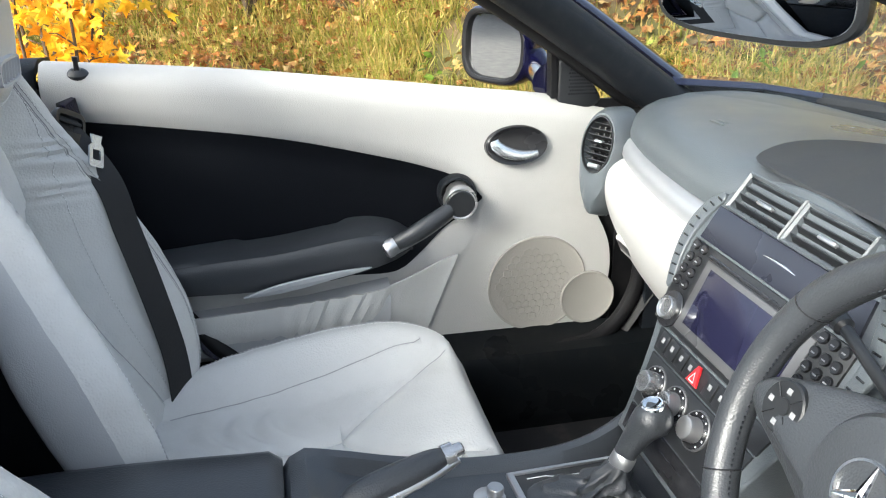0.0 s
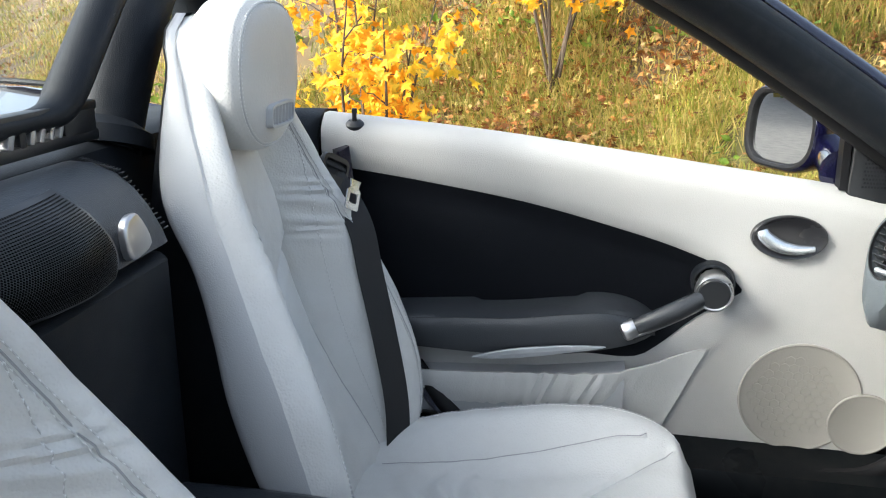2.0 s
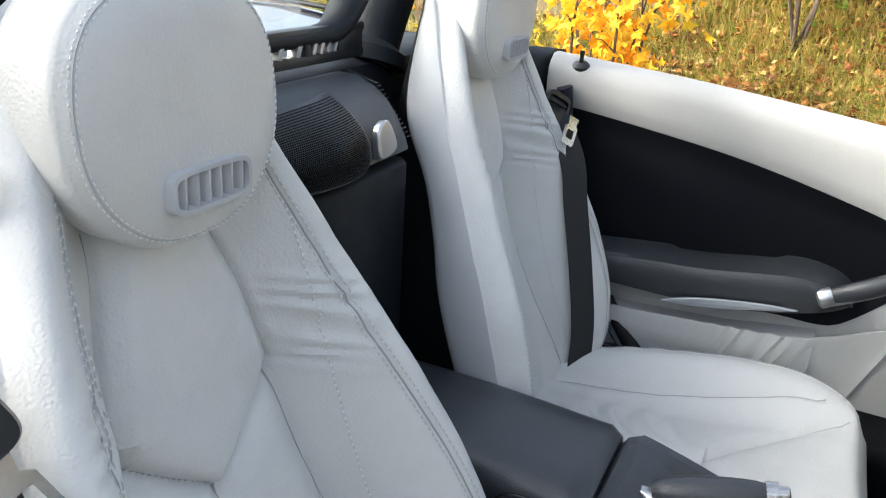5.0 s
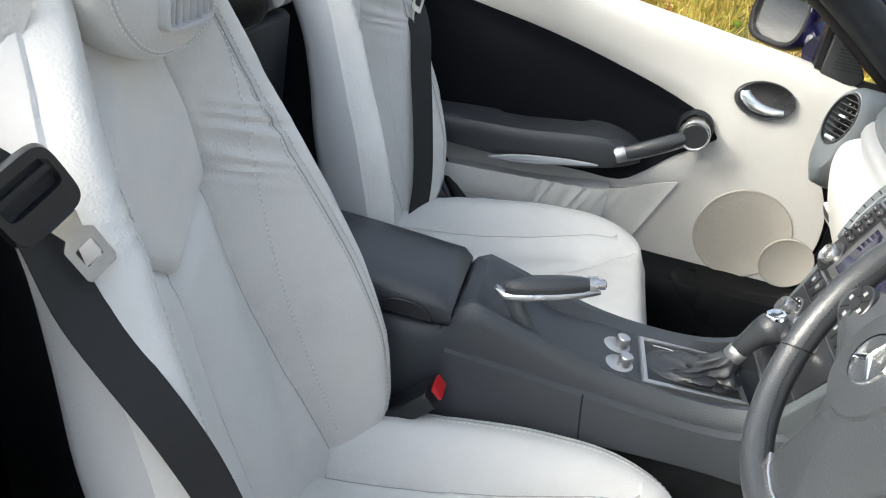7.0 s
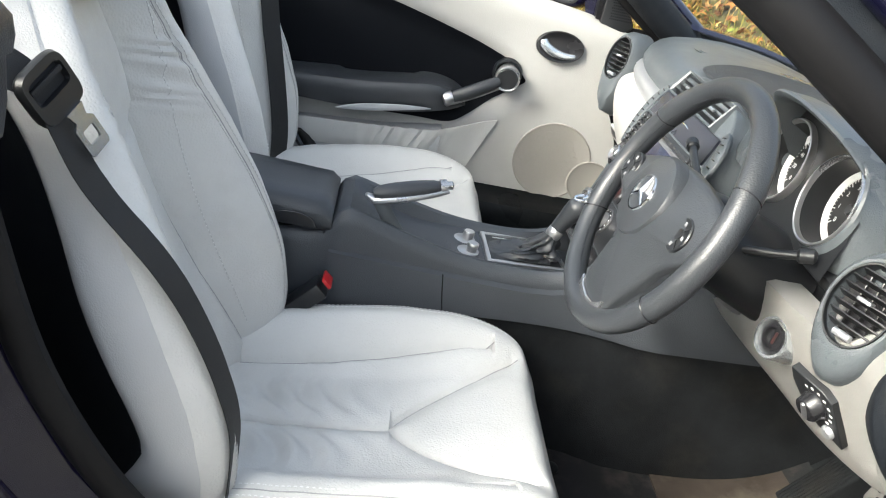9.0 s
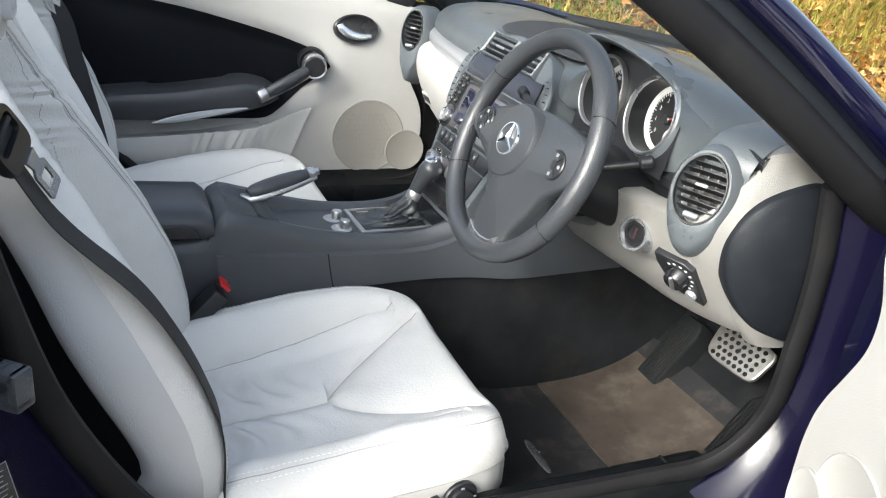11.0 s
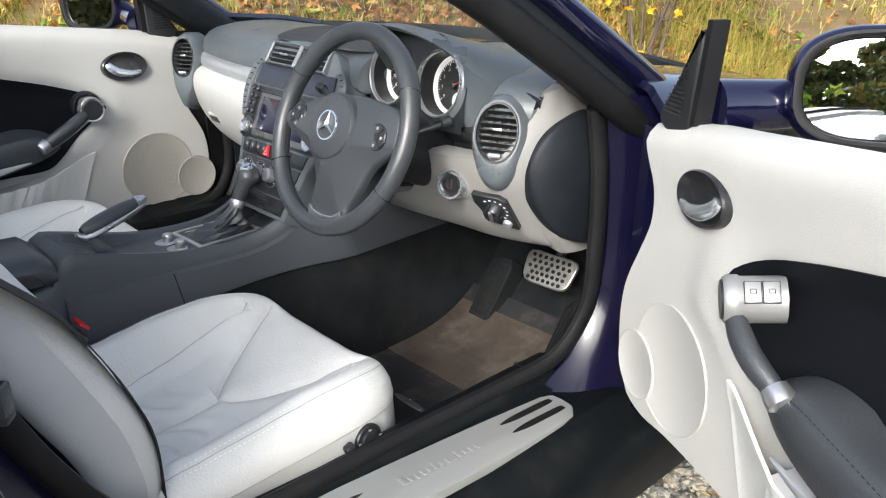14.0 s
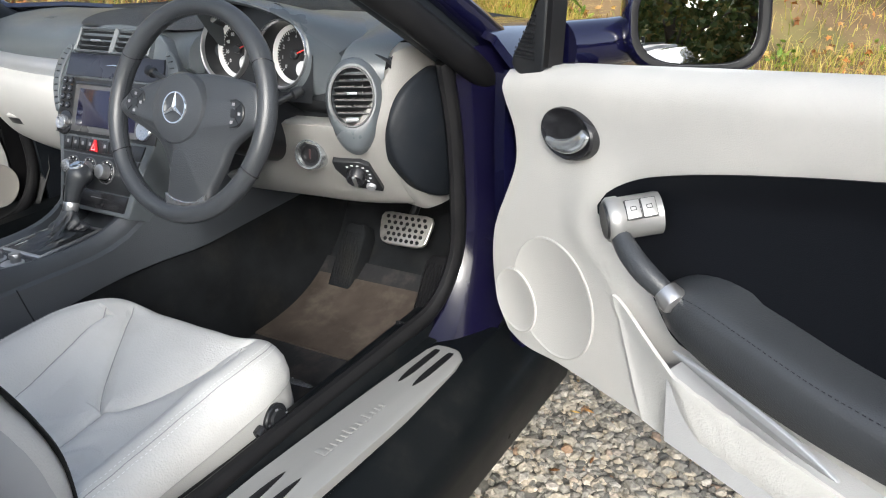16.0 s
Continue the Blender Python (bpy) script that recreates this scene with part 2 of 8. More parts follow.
etched = etched_material("etched_glass", 0.45)
etched_faint = etched_material("faint_etched_glass", 0.22)
leather = material("pale_leather", (0.585, 0.58, 0.563), 0.42, bump=0.5, scale=360, kind="voronoi", var=0.04, var_scale=9, dirt=(0.42, 0.41, 0.39), dirt_amount=0.4, dirt_scale=5, wrinkle=0.85)
# leather tone darkened, as painted shade in the gaps between stitches
seam_soft = material("stitch_gap_shade", (0.47, 0.465, 0.455), 0.7)
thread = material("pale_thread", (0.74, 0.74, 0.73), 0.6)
# painted shade for the creases of the sewn seams
seam_shade = material("seam_fold_shade", (0.33, 0.33, 0.33), 0.7)
shell_grey = material("grey_seat_vinyl", (0.42, 0.425, 0.435), 0.5, bump=0.25, scale=600, kind="voronoi")
pale_trim = material("pale_trim", (0.385, 0.38, 0.366), 0.5, bump=0.4, scale=600, kind="voronoi", var=0.03, dirt=(0.55, 0.53, 0.5), dirt_amount=0.25, dirt_scale=4)
pale_cloth = material("pale_speaker_cloth", (0.27, 0.255, 0.235), 0.8, bump=0.5, scale=1500)
black_trim = material("black_trim", (0.009, 0.011, 0.0145), 0.5, spec=0.22, bump=0.3, scale=900, kind="voronoi", var=0.1, dirt=(0.04, 0.04, 0.04), dirt_amount=0.25, dirt_scale=30)
black_leather = material("black_leather", (0.033, 0.036, 0.041), 0.36, bump=0.35, scale=520, kind="voronoi", var=0.05, rough_var=0.03)
dash_black = material("dash_top_vinyl", (0.078, 0.088, 0.097), 0.33, bump=0.35, scale=600, kind="voronoi", var=0.08)
gloss_black = material("black_plastic", (0.015, 0.015, 0.017), 0.22, var=0.05)
satin_black = material("satin_plastic", (0.014, 0.015, 0.017), 0.36, bump=0.1, scale=1200)
sill_black = material("sill_black", (0.005, 0.006, 0.007), 0.32, spec=0.12, bump=0.1, scale=900, dirt=(0.025, 0.024, 0.022), dirt_amount=0.3, dirt_scale=20)
console_black = material("console_vinyl", (0.043, 0.048, 0.056), 0.40, bump=0.45, scale=600, kind="voronoi", var=0.08)
rubber = material("black_rubber", (0.008, 0.008, 0.009), 0.5, spec=0.2, bump=0.15, scale=300, dirt=(0.026, 0.025, 0.024), dirt_amount=0.35, dirt_scale=14)
silver = material("satin_silver", (0.52, 0.52, 0.53), 0.3, metal=0.9, bump=0.05, scale=900)
silver_paint = material("silver_paint", (0.42, 0.43, 0.45), 0.35, metal=0.6)
drum_silver = material("drum_silver", (0.30, 0.30, 0.30), 0.38, metal=0.55, bump=0.05, scale=900)
bright_metal = material("bright_metal", (0.62, 0.65, 0.68), 0.22, metal=0.85)
grille_grey = material("grille_grey", (0.04, 0.042, 0.047), 0.32)
grille_hole = material("grille_hole", (0.003, 0.003, 0.003), 0.9, spec=0.05)
chrome = material("chrome", (0.82, 0.83, 0.84), 0.1, metal=1.0, rough_var=0.03)
alu = material("brushed_aluminium", (0.30, 0.30, 0.295), 0.4, metal=0.35, bump=0.12, scale=300, stretch=(0.05, 6, 1), rough_var=0.1)
steel = material("brushed_steel", (0.6, 0.58, 0.55), 0.35, metal=0.9, bump=0.15, scale=300, stretch=(1, 0.1, 1), dirt=(0.2, 0.17, 0.13), dirt_amount=0.5, dirt_scale=60)
blue_paint = material("dark_blue_paint", (0.005, 0.005, 0.026), 0.12, metal=0.3, coat=1.0, var=0.1, rough_var=0.04, dirt=(0.03, 0.03, 0.05), dirt_amount=0.15, dirt_scale=18)
jamb_paint = material("dark_blue_jamb", (0.004, 0.0035, 0.015), 0.18, spec=0.3, coat=0.12, var=0.15, rough_var=0.05, dirt=(0.03, 0.03, 0.04), dirt_amount=0.15, dirt_scale=25)
carpet = material("black_carpet", (0.0135, 0.0145, 0.016), 0.95, bump=1.0, scale=500, spec=0.03, var=0.25, var_scale=14, dirt=(0.04, 0.036, 0.03), dirt_amount=0.35, dirt_scale=9)
mat_carpet = material("ribbed_mat", (0.022, 0.022, 0.024), 0.95, bump=1.0, scale=700, spec=0.1, var=0.25, dirt=(0.1, 0.085, 0.07), dirt_amount=0.4, dirt_scale=12)
heel_mat = material("worn_brown_mat", (0.055, 0.045, 0.038), 0.95, spec=0.1, bump=0.8, scale=500, var=0.3, var_scale=12, dirt=(0.14, 0.12, 0.1), dirt_amount=0.5, dirt_scale=10)
belt_web = material("belt_webbing", (0.013, 0.013, 0.014), 0.7, bump=0.6, scale=900, stretch=(1, 1, 0.2), var=0.1)
red_plastic = material("red_plastic", (0.5, 0.015, 0.02), 0.35)
white_print = material("white_print", (0.7, 0.7, 0.7), 0.5)
grey_print = material("grey_print", (0.22, 0.22, 0.23), 0.5)
needle_red = material("needle_red", (0.75, 0.06, 0.05), 0.4)
dial_face = material("dial_black", (0.015, 0.015, 0.016), 0.5)
screen_glass = material("dark_screen", (0.012, 0.012, 0.03), 0.12, var=0.02)
mirror_glass = material("mirror_glass", (0.9, 0.91, 0.92), 0.01, metal=1.0, var=0.0, rough_var=0.005)
clear_glass = glass_material("clear_glass", (0.93, 0.95, 0.95))
tinted_glass = glass_material("tinted_glass", (0.8, 0.84, 0.86))
bank_soil = material("bank_soil", (0.13, 0.085, 0.04), 0.95, bump=1.0, scale=30, var=0.4, var_scale=3, dirt=(0.12, 0.14, 0.03), dirt_amount=0.9, dirt_scale=1.2)
gravel_bed = material("gravel_bed", (0.12, 0.112, 0.098), 0.9, bump=1.0, scale=90, kind="voronoi", var=0.35, var_scale=8, dirt=(0.3, 0.27, 0.22), dirt_amount=0.6, dirt_scale=70)
vent_grey = material("pale_grey_plastic", (0.46, 0.465, 0.475), 0.45, var=0.03)

insert_black = material("black_insert", (0.0055, 0.0063, 0.0085), 0.55, spec=0.08, bump=0.3, scale=900, kind="voronoi", var=0.1)

# ---- ground ----
def bank_toe(x):
    """Where the bank begins: it swings away from the car behind it."""
    b = min(1.0, max(0.0, (-2.8 - x) / 4.5))
    return 1.95 + 2.2 * b * b * (3 - 2 * b) + 0.12 * max(0.0, -7.3 - x)


def bank_height(x, y):
    s = 0.56 * x + 0.83 * y - bank_toe(x)
    if s < 0:
        return 0.0
    h = 0.62 * s * s / (s + 0.35) if s < 7 else 4.13 + (s - 7) * 0.12
    return h + 0.10 * min(s, 1.0) * noise.noise(Vector((x * 0.9, y * 0.9, 3))) + 0.05 * min(s, 1) * noise.noise(Vector((x * 2.7, y * 2.7, 8)))


def axis_steps():
    a = [0.0]
    step = 0.16
    while a[-1] < 900:
        a.append(a[-1] + step)
        if a[-1] > 7:
            step *= 1.22
    return sorted([-v for v in a[1:]] + a)


gx, gy = [v + 0.5 for v in axis_steps()], [v + 1.5 for v in axis_steps()]
bm = BM()
sheet(bm, [[(x, y, bank_height(x, y)) for y in gy] for x in gx])
fix(bm)
ground = part("ground", bm, gravel_bed, label="grey gravel yard rising to a rough grass bank", kind="structure", category="ground")
ground.data.materials.append(bank_soil)
ground.data.polygons.foreach_set("material_index", [1 if 0.56 * p.center.x + 0.83 * p.center.y > bank_toe(p.center.x) - 0.2 + 0.3 * noise.noise(p.center * 1.3) and p.center.x > -60 else 0 for p in ground.data.polygons])

# ---- car body ----
body = thing("car_body", (0.6, 0, 0), "open dark blue roadster with its roof down", "car body")

# floor pan and firewall
bm = BM()
fl = [(-0.30, 0.30), (0.10, 0.26), (0.55, 0.255), (0.95, 0.255), (1.15, 0.27), (1.30, 0.34), (1.42, 0.46), (1.50, 0.66), (1.52, 0.90)]
prof = spline([(x, 0, z) for x, z in fl], 4)
sheet(bm, [[(p.x, y, p.z) for y in (-0.64, -0.5, -0.35, -0.2, 0, 0.2, 0.35, 0.5, 0.66)] for p in prof], (0, 0, -0.03))
part("floor_carpet", bm, carpet, body, "black carpet of the footwell")

# rear bulkhead and shelf
bm = BM()
rows = []
for x, z in [(-0.10, 0.30), (-0.115, 0.6), (-0.12, 0.9), (-0.122, 1.02), (-0.13, 1.04), (-0.15, 1.047), (-0.32, 1.03), (-0.42, 0.99), (-0.44, 0.80)]:
    rows.append([(x, y, z) for y in (-0.66, -0.45, -0.2, 0, 0.2, 0.45, 0.66)])
sheet(bm, rows, (-0.02, 0, -0.02))
part("rear_bulkhead", bm, black_trim, body, "black trimmed rear bulkhead")

# quarter panels beside the seats
for side in (1, -1):
    XF.append(Matrix.Diagonal((1, side, 1, 1)))
    bm = BM()
    rows = []
    for x, y, top in [(-0.62, 0.60, 0.99), (-0.42, 0.63, 1.0), (-0.22, 0.64, 1.02), (-0.05, 0.66, 1.025), (-0.02, 0.70, 1.02)]:
        rows.append([(x, y - 0.01, 0.30), (x, y, 0.6), (x, y, top - 0.04), (x, y + 0.02, top - 0.008), (x, y + 0.06, top + 0.004), (x, y + 0.13, top - 0.004)])
    sheet(bm, rows, (0, 0.012, -0.012))
    part("quarter_trim", bm, black_trim, body, "black quarter trim with a rounded top")
    # outer rear wing
    bm = BM()
    rows = []
    for x, w, u in [(-1.7, -0.10, 0.0), (-1.3, -0.03, 0.05), (-0.9, 0.0, 0.064), (-0.5, 0.0, 0.055), (-0.2, 0.0, 0.02), (0.015, 0.0, 0.0)]:
        rows.append([(x, 0.74 + w, 0.985 + u), (x, 0.80 + w, 0.975 + u), (x, 0.85 + w, 0.92 + u * 0.6), (x, 0.885 + w, 0.78), (x, 0.89 + w, 0.6), (x, 0.875 + w, 0.4), (x, 0.84 + w, 0.2)])
    sheet(bm, rows, (0, -0.012, -0.01))
    part("rear_wing", bm, blue_paint, body, "glossy dark blue rear wing")
    # sill: seal, step and skirt
    bm = BM()
    box(bm, (0.44, 0.70, 0.34), (1.30, 0.16, 0.09), 0.01)
    part("sill", bm, sill_black, body, "black plastic door sill")
    bm = BM()
    rows = [[(x, 0.775, 0.385), (x, 0.80, 0.378), (x, 0.845, 0.345), (x, 0.862, 0.325), (x, 0.868, 0.29), (x, 0.85, 0.20), (x, 0.80, 0.17)] for x in (-0.2, 0.3, 0.8, 1.25)]
    sheet(bm, rows, (0, -0.01, -0.012))
    part("side_skirt", bm, sill_black, body, "black lower sill step")
    # door seal round the opening
    bm = BM()
    pts = [(0.035, 0.69, 0.985), (0.06, 0.69, 0.85), (0.10, 0.685, 0.70), (0.17, 0.675, 0.56), (0.25, 0.66, 0.465), (0.35, 0.65, 0.425), (0.6, 0.645, 0.418), (0.9, 0.65, 0.418), (1.02, 0.665, 0.44), (1.085, 0.68, 0.53), (1.09, 0.686, 0.66), (1.086, 0.686, 0.78), (1.072, 0.686, 0.86), (1.058, 0.688, 0.91)]
    tube(bm, spline(pts if side < 0 else pts[3:], 6), 0.0145, 10, flat=1.25)
    part("door_seal", bm, rubber, body, "black rubber door seal")
    # hinge pillar
    bm = BM()
    rows = []
    for x, y, z in [(1.08, 0.70, 0.93), (1.115, 0.705, 0.78), (1.13, 0.705, 0.62), (1.11, 0.70, 0.52), (1.05, 0.695, 0.43), (0.98, 0.69, 0.385)]:
        rows.append([(x - 0.01, y - 0.02, z), (x, y, z), (x + 0.03, y + 0.03, z), (x + 0.07, y + 0.06, z - 0.01), (x + 0.10, y + 0.075, z - 0.015), (x + 0.13, y + 0.06, z - 0.015), (x + 0.20, y + 0.02, z - 0.02)])
    sheet(bm, rows, (0.02, -0.02, 0))
    part("hinge_pillar", bm, jamb_paint if side < 0 else rubber, body, "dark blue painted hinge pillar")
    # latch pillar
    bm = BM()
    rows = []
    for x, y, z in [(0.015, 0.735, 0.97), (0.03, 0.735, 0.85), (0.06, 0.73, 0.72), (0.12, 0.72, 0.59), (0.20, 0.71, 0.49), (0.30, 0.70, 0.42), (0.36, 0.69, 0.38)]:
        rows.append([(x + 0.03, y - 0.05, z), (x + 0.012, y - 0.03, z), (x - 0.015, y + 0.02, z - 0.005), (x - 0.035, y + 0.06, z - 0.015), (x - 0.05, y + 0.09, z - 0.03), (x - 0.07, y + 0.12, z - 0.05), (x - 0.09, y + 0.138, z - 0.07)])
    sheet(bm, rows, (-0.015, -0.012, -0.01))
    part("latch_pillar", bm, jamb_paint, body, "dark blue painted latch pillar")
    for col, r in ((2, 0.0035), (4, 0.0045)):
        bm = BM()
        tube(bm, spline([row[col] for row in rows], 5), r, 8)
        part("pillar_fold", bm, jamb_paint, body, "pressed fold in the latch pillar")
    # rubber cap on top of the latch pillar
    bm = BM()
    rings(bm, [[(x0 - 0.024 * f, y1, z) for y1, f in ((0.655, -0.9), (0.665, -1.05), (0.70, -1.0), (0.73, -0.8), (0.745, 0.0), (0.73, 0.9), (0.68, 1.0), (0.658, 0.7))] for x0, z in ((0.036, 0.918), (0.043, 0.926), (0.047, 0.955), (0.047, 0.994), (0.047, 0.997), (0.053, 1.000), (0.055, 1.012), (0.053, 1.028), (0.044, 1.037))])
    if side < 0:
        part("pillar_cap", fix(bm), console_black, body, "black rubber cap on the latch pillar")
    # front wing
    bm = BM()
    rows = []
    for x, y, z in [(1.10, 0.80, 0.942), (1.3, 0.815, 0.922), (1.6, 0.82, 0.870), (2.0, 0.81, 0.77), (2.4, 0.76, 0.67), (2.6, 0.68, 0.57)]:
        rows.append([(x, y - 0.14, z + 0.03), (x, y - 0.08, z + 0.028), (x, y - 0.03, z + 0.008), (x, y + 0.02, z - 0.05), (x, y + 0.05, z - 0.16), (x, y + 0.055, z - 0.3), (x, y + 0.03, z - 0.5)])
    sheet(bm, rows, (0, -0.012, -0.01))
    part("front_wing", bm, blue_paint, body, "glossy dark blue front wing")
    # windscreen pillar: blue outside, black lining inside, rubber between
    bm = BM()
    path = spline([(1.20, 0.705, 0.862), (1.05, 0.690, 0.960), (0.93, 0.672, 1.040), (0.81, 0.650, 1.116), (0.66, 0.610, 1.205), (0.54, 0.53, 1.268), (0.46, 0.42, 1.312)], 5)
    tube(bm, [p + Vector((0.050, 0.030, 0.016)) for p in path], [0.036 - 0.012 * k / (len(path) - 1) for k in range(len(path))], 14, flat=0.75)
    part("windscreen_pillar", bm, blue_paint, body, "dark blue windscreen pillar")
    bm = BM()
    tube(bm, [p + Vector((0.004, -0.018, 0.0)) for p in path], 0.046, 16, flat=0.85)
    part("pillar_lining", bm, black_trim, body, "black pillar lining")
    bm = BM()
    tube(bm, [p + Vector((-0.014, 0.020, -0.020)) for p in path], 0.026, 12)
    part("pillar_rubber", bm, rubber, body, "black rubber window seal")
    bm = BM()
    box(bm, (1.085, 0.708, 0.918), (0.095, 0.026, 0.045), 0.010, Matrix.Rotation(radians(30), 3, "Y"))
    br = part("pillar_bracket", bm, rubber, body, "black rubber pillar foot")
    for bx, bz in ((1.075, 0.920), (1.110, 0.900)):
        bm = BM()
        lathe(bm, (bx, 0.719, bz), (-0.3, 1, 0), [(0.008, 0.0), (0.008, 0.003), (0.005, 0.006), (0.0, 0.006)], 14)
        part("bolt", bm, gloss_black, br)
    XF.pop()

# windscreen header and glass
bm = BM()
tube(bm, spline([(0.47, -0.44, 1.308), (0.44, -0.25, 1.325), (0.435, 0, 1.33), (0.44, 0.25, 1.325), (0.47, 0.44, 1.308)], 6), 0.035, 10, flat=0.7)
part("windscreen_header", bm, blue_paint, body)
bm = BM()
rows = []
for x0, z0, w, bow in ((1.165, 0.893, 0.70, 0.34), (1.08, 0.950, 0.69, 0.29), (0.96, 1.032, 0.672, 0.23), (0.84, 1.108, 0.650, 0.17), (0.69, 1.200, 0.610, 0.11), (0.57, 1.265, 0.53, 0.06), (0.48, 1.312, 0.42, 0.02)):
    rows.append([(x0 + bow * (1 - y * y), y * w, z0 + 0.012 * (1 - y * y)) for y in (-1, -0.8, -0.5, -0.25, 0, 0.25, 0.5, 0.8, 1)])
sheet(bm, rows)
glass = part("windscreen", bm, clear_glass, body, "clear windscreen glass")
glass.visible_shadow = False

bm = BM()
tube(bm, [(1.44 + 0.16 * (1 - (y / 0.7) ** 2), y, 0.908 + 0.012 * (1 - (y / 0.7) ** 2)) for y in [lerp(-0.68, 0.68, k / 24) for k in range(25)]], 0.016, 8)
part("windscreen_border", bm, rubber, body, "black border at the foot of the windscreen")

# bonnet
bm = BM()
rows = []
for x, z, w in [(1.50, 0.898, 0.66), (1.7, 0.893, 0.66), (2.0, 0.858, 0.66), (2.3, 0.78, 0.63), (2.6, 0.68, 0.55), (2.75, 0.58, 0.45)]:
    rows.append([(x - 0.10 * (abs(y) / 0.66) ** 2, y * w / 0.66, z - 0.03 * (y / 0.66) ** 2 + 0.012 * math.exp(-((y) / 0.16) ** 2)) for y in [k * 0.066 for k in range(-10, 11)]])
sheet(bm, rows, (0, 0, -0.015))
part("bonnet", bm, blue_paint, body, "glossy dark blue bonnet")
# cowl with wiper
bm = BM()
sheet(bm, [[(x, y, z) for y in (-0.66, -0.3, 0, 0.3, 0.66)] for x, z in ((1.36, 0.885), (1.46, 0.868), (1.56, 0.864))], (0, 0, -0.02))
part("cowl", bm, satin_black, body, "black plastic cowl below the windscreen")
# rear deck
bm = BM()
rows = []
for x, z in [(-0.46, 1.030), (-0.7, 1.050), (-1.1, 1.050), (-1.5, 1.01), (-1.72, 0.96), (-1.78, 0.88), (-1.8, 0.5)]:
    rows.append([(x + 0.08 * (y / 0.74) ** 2, y, z - 0.004 * (y / 0.74) ** 2) for y in (-0.74, -0.55, -0.3, 0, 0.3, 0.55, 0.74)])
sheet(bm, rows, (0, 0, -0.015))
part("boot_lid", bm, blue_paint, body, "glossy dark blue boot lid")
for sg in (1, -1):
    bm = BM()
    tube(bm, spline([(-0.40, sg * 0.742, 1.034), (-0.62, sg * 0.744, 1.054), (-1.02, sg * 0.744, 1.056), (-1.40, sg * 0.735, 1.032)], 5), 0.006, 8)
    part("boot_seal", bm, rubber, body, "black rubber seal beside the boot lid")
bm = BM()
tube(bm, [(-0.906, 0.752, 1.045), (-0.908, 0.752, 1.056), (-0.911, 0.752, 1.064), (-0.950, 0.752, 1.143), (-0.982, 0.752, 1.208), (-0.984, 0.752, 1.212)], [0.013, 0.012, 0.0065, 0.006, 0.0055, 0.003], 12)
part("aerial", bm, satin_black, body, "short black rod aerial")

# tunnel beside and ahead of the console: smooth panel above, carpet below
def tunnel_y(x, z):
    w = table([(0.30, 0.094), (0.47, 0.095), (0.62, 0.100), (0.70, 0.104), (0.76, 0.111), (0.82, 0.124), (0.87, 0.141), (0.91, 0.156), (0.95, 0.160), (1.3, 0.164)], x)[0]
    return w + 0.0055 + (0.60 - z) * 0.12


for side in (1, -1):
    bm = BM()
    rows = []
    for k in range(25):
        x = lerp(0.34, 1.30, k / 24)
        zt = table([(0.34, 0.57), (0.62, 0.560), (0.76, 0.570), (0.86, 0.63), (0.92, 0.70), (1.3, 0.70)], x)[0]
        zl = table([(0.34, 0.46), (0.50, 0.487), (0.66, 0.500), (0.87, 0.513), (1.30, 0.53)], x)[0]
        rows.append([(x, 0.018 + side * (tunnel_y(x, zt) - 0.012), zt + 0.006)] + [(x, 0.018 + side * tunnel_y(x, lerp(zt, zl, j / 8)), lerp(zt, zl, j / 8)) for j in range(9)] + [(x, 0.018 + side * (tunnel_y(x, zl) - 0.008), zl - 0.004)])
    sheet(bm, rows)
    part("tunnel_panel", fix(bm), console_black, body, "smooth black tunnel panel")
    bm = BM()
    rows = []
    for k in range(21):
        x = lerp(0.20, 1.48, k / 20)
        zl = table([(0.34, 0.46), (0.50, 0.487), (0.66, 0.500), (0.87, 0.513), (1.30, 0.53)], x)[0] + 0.012
        rows.append([(x, 0.018 + side * (tunnel_y(x, lerp(zl, 0.25, j / 6)) - 0.014 + 0.010 * j / 6), lerp(zl, 0.25, j / 6)) for j in range(7)])
    sheet(bm, rows)
    part("tunnel_carpet", fix(bm), carpet, body, "black carpet beside the tunnel")
bm = BM()
sheet(bm, [[(1.04, 0.704, z), (1.06, 0.712, z), (1.34, 0.712, z)] for z in (0.30, 0.6, 0.93)], (0, 0.01, 0))
sheet(bm, [[(x, 0.714, z) for x in (0.93, 1.06)] for z in (0.30, 0.6, 0.925)], (0, 0.01, 0))
part("hinge_panel", bm, rubber, body, "black panel beside the door hinge")

for side in (1, -1):
    XF.append(Matrix.Diagonal((1, side, 1, 1)))
    bm = BM()
    sheet(bm, [[(x, 0.662, z) for z in (0.25, 0.40, 0.52, 0.63)] for x in (1.10, 1.2, 1.4, 1.55)], (0, 0.02, 0))
    part("kick_panel", bm, black_trim, body, "black footwell side panel")
    bm = BM()
    sheet(bm, [[(x, 0.598, 0.25), (x, 0.60, 0.40), (x, 0.62, 0.43), (x, 0.65, 0.436), (x, 0.68, 0.44 if side > 0 else 0.43), (x, 0.70, 0.45 if side > 0 else 0.40)] for x in ((-0.1, 0.5, 1.05, 1.45) if side > 0 else (-0.1, 0.0, 0.2))], (0, 0, -0.01))
    part("inner_sill", bm, sill_black, body, "smooth black inner sill")
    XF.pop()

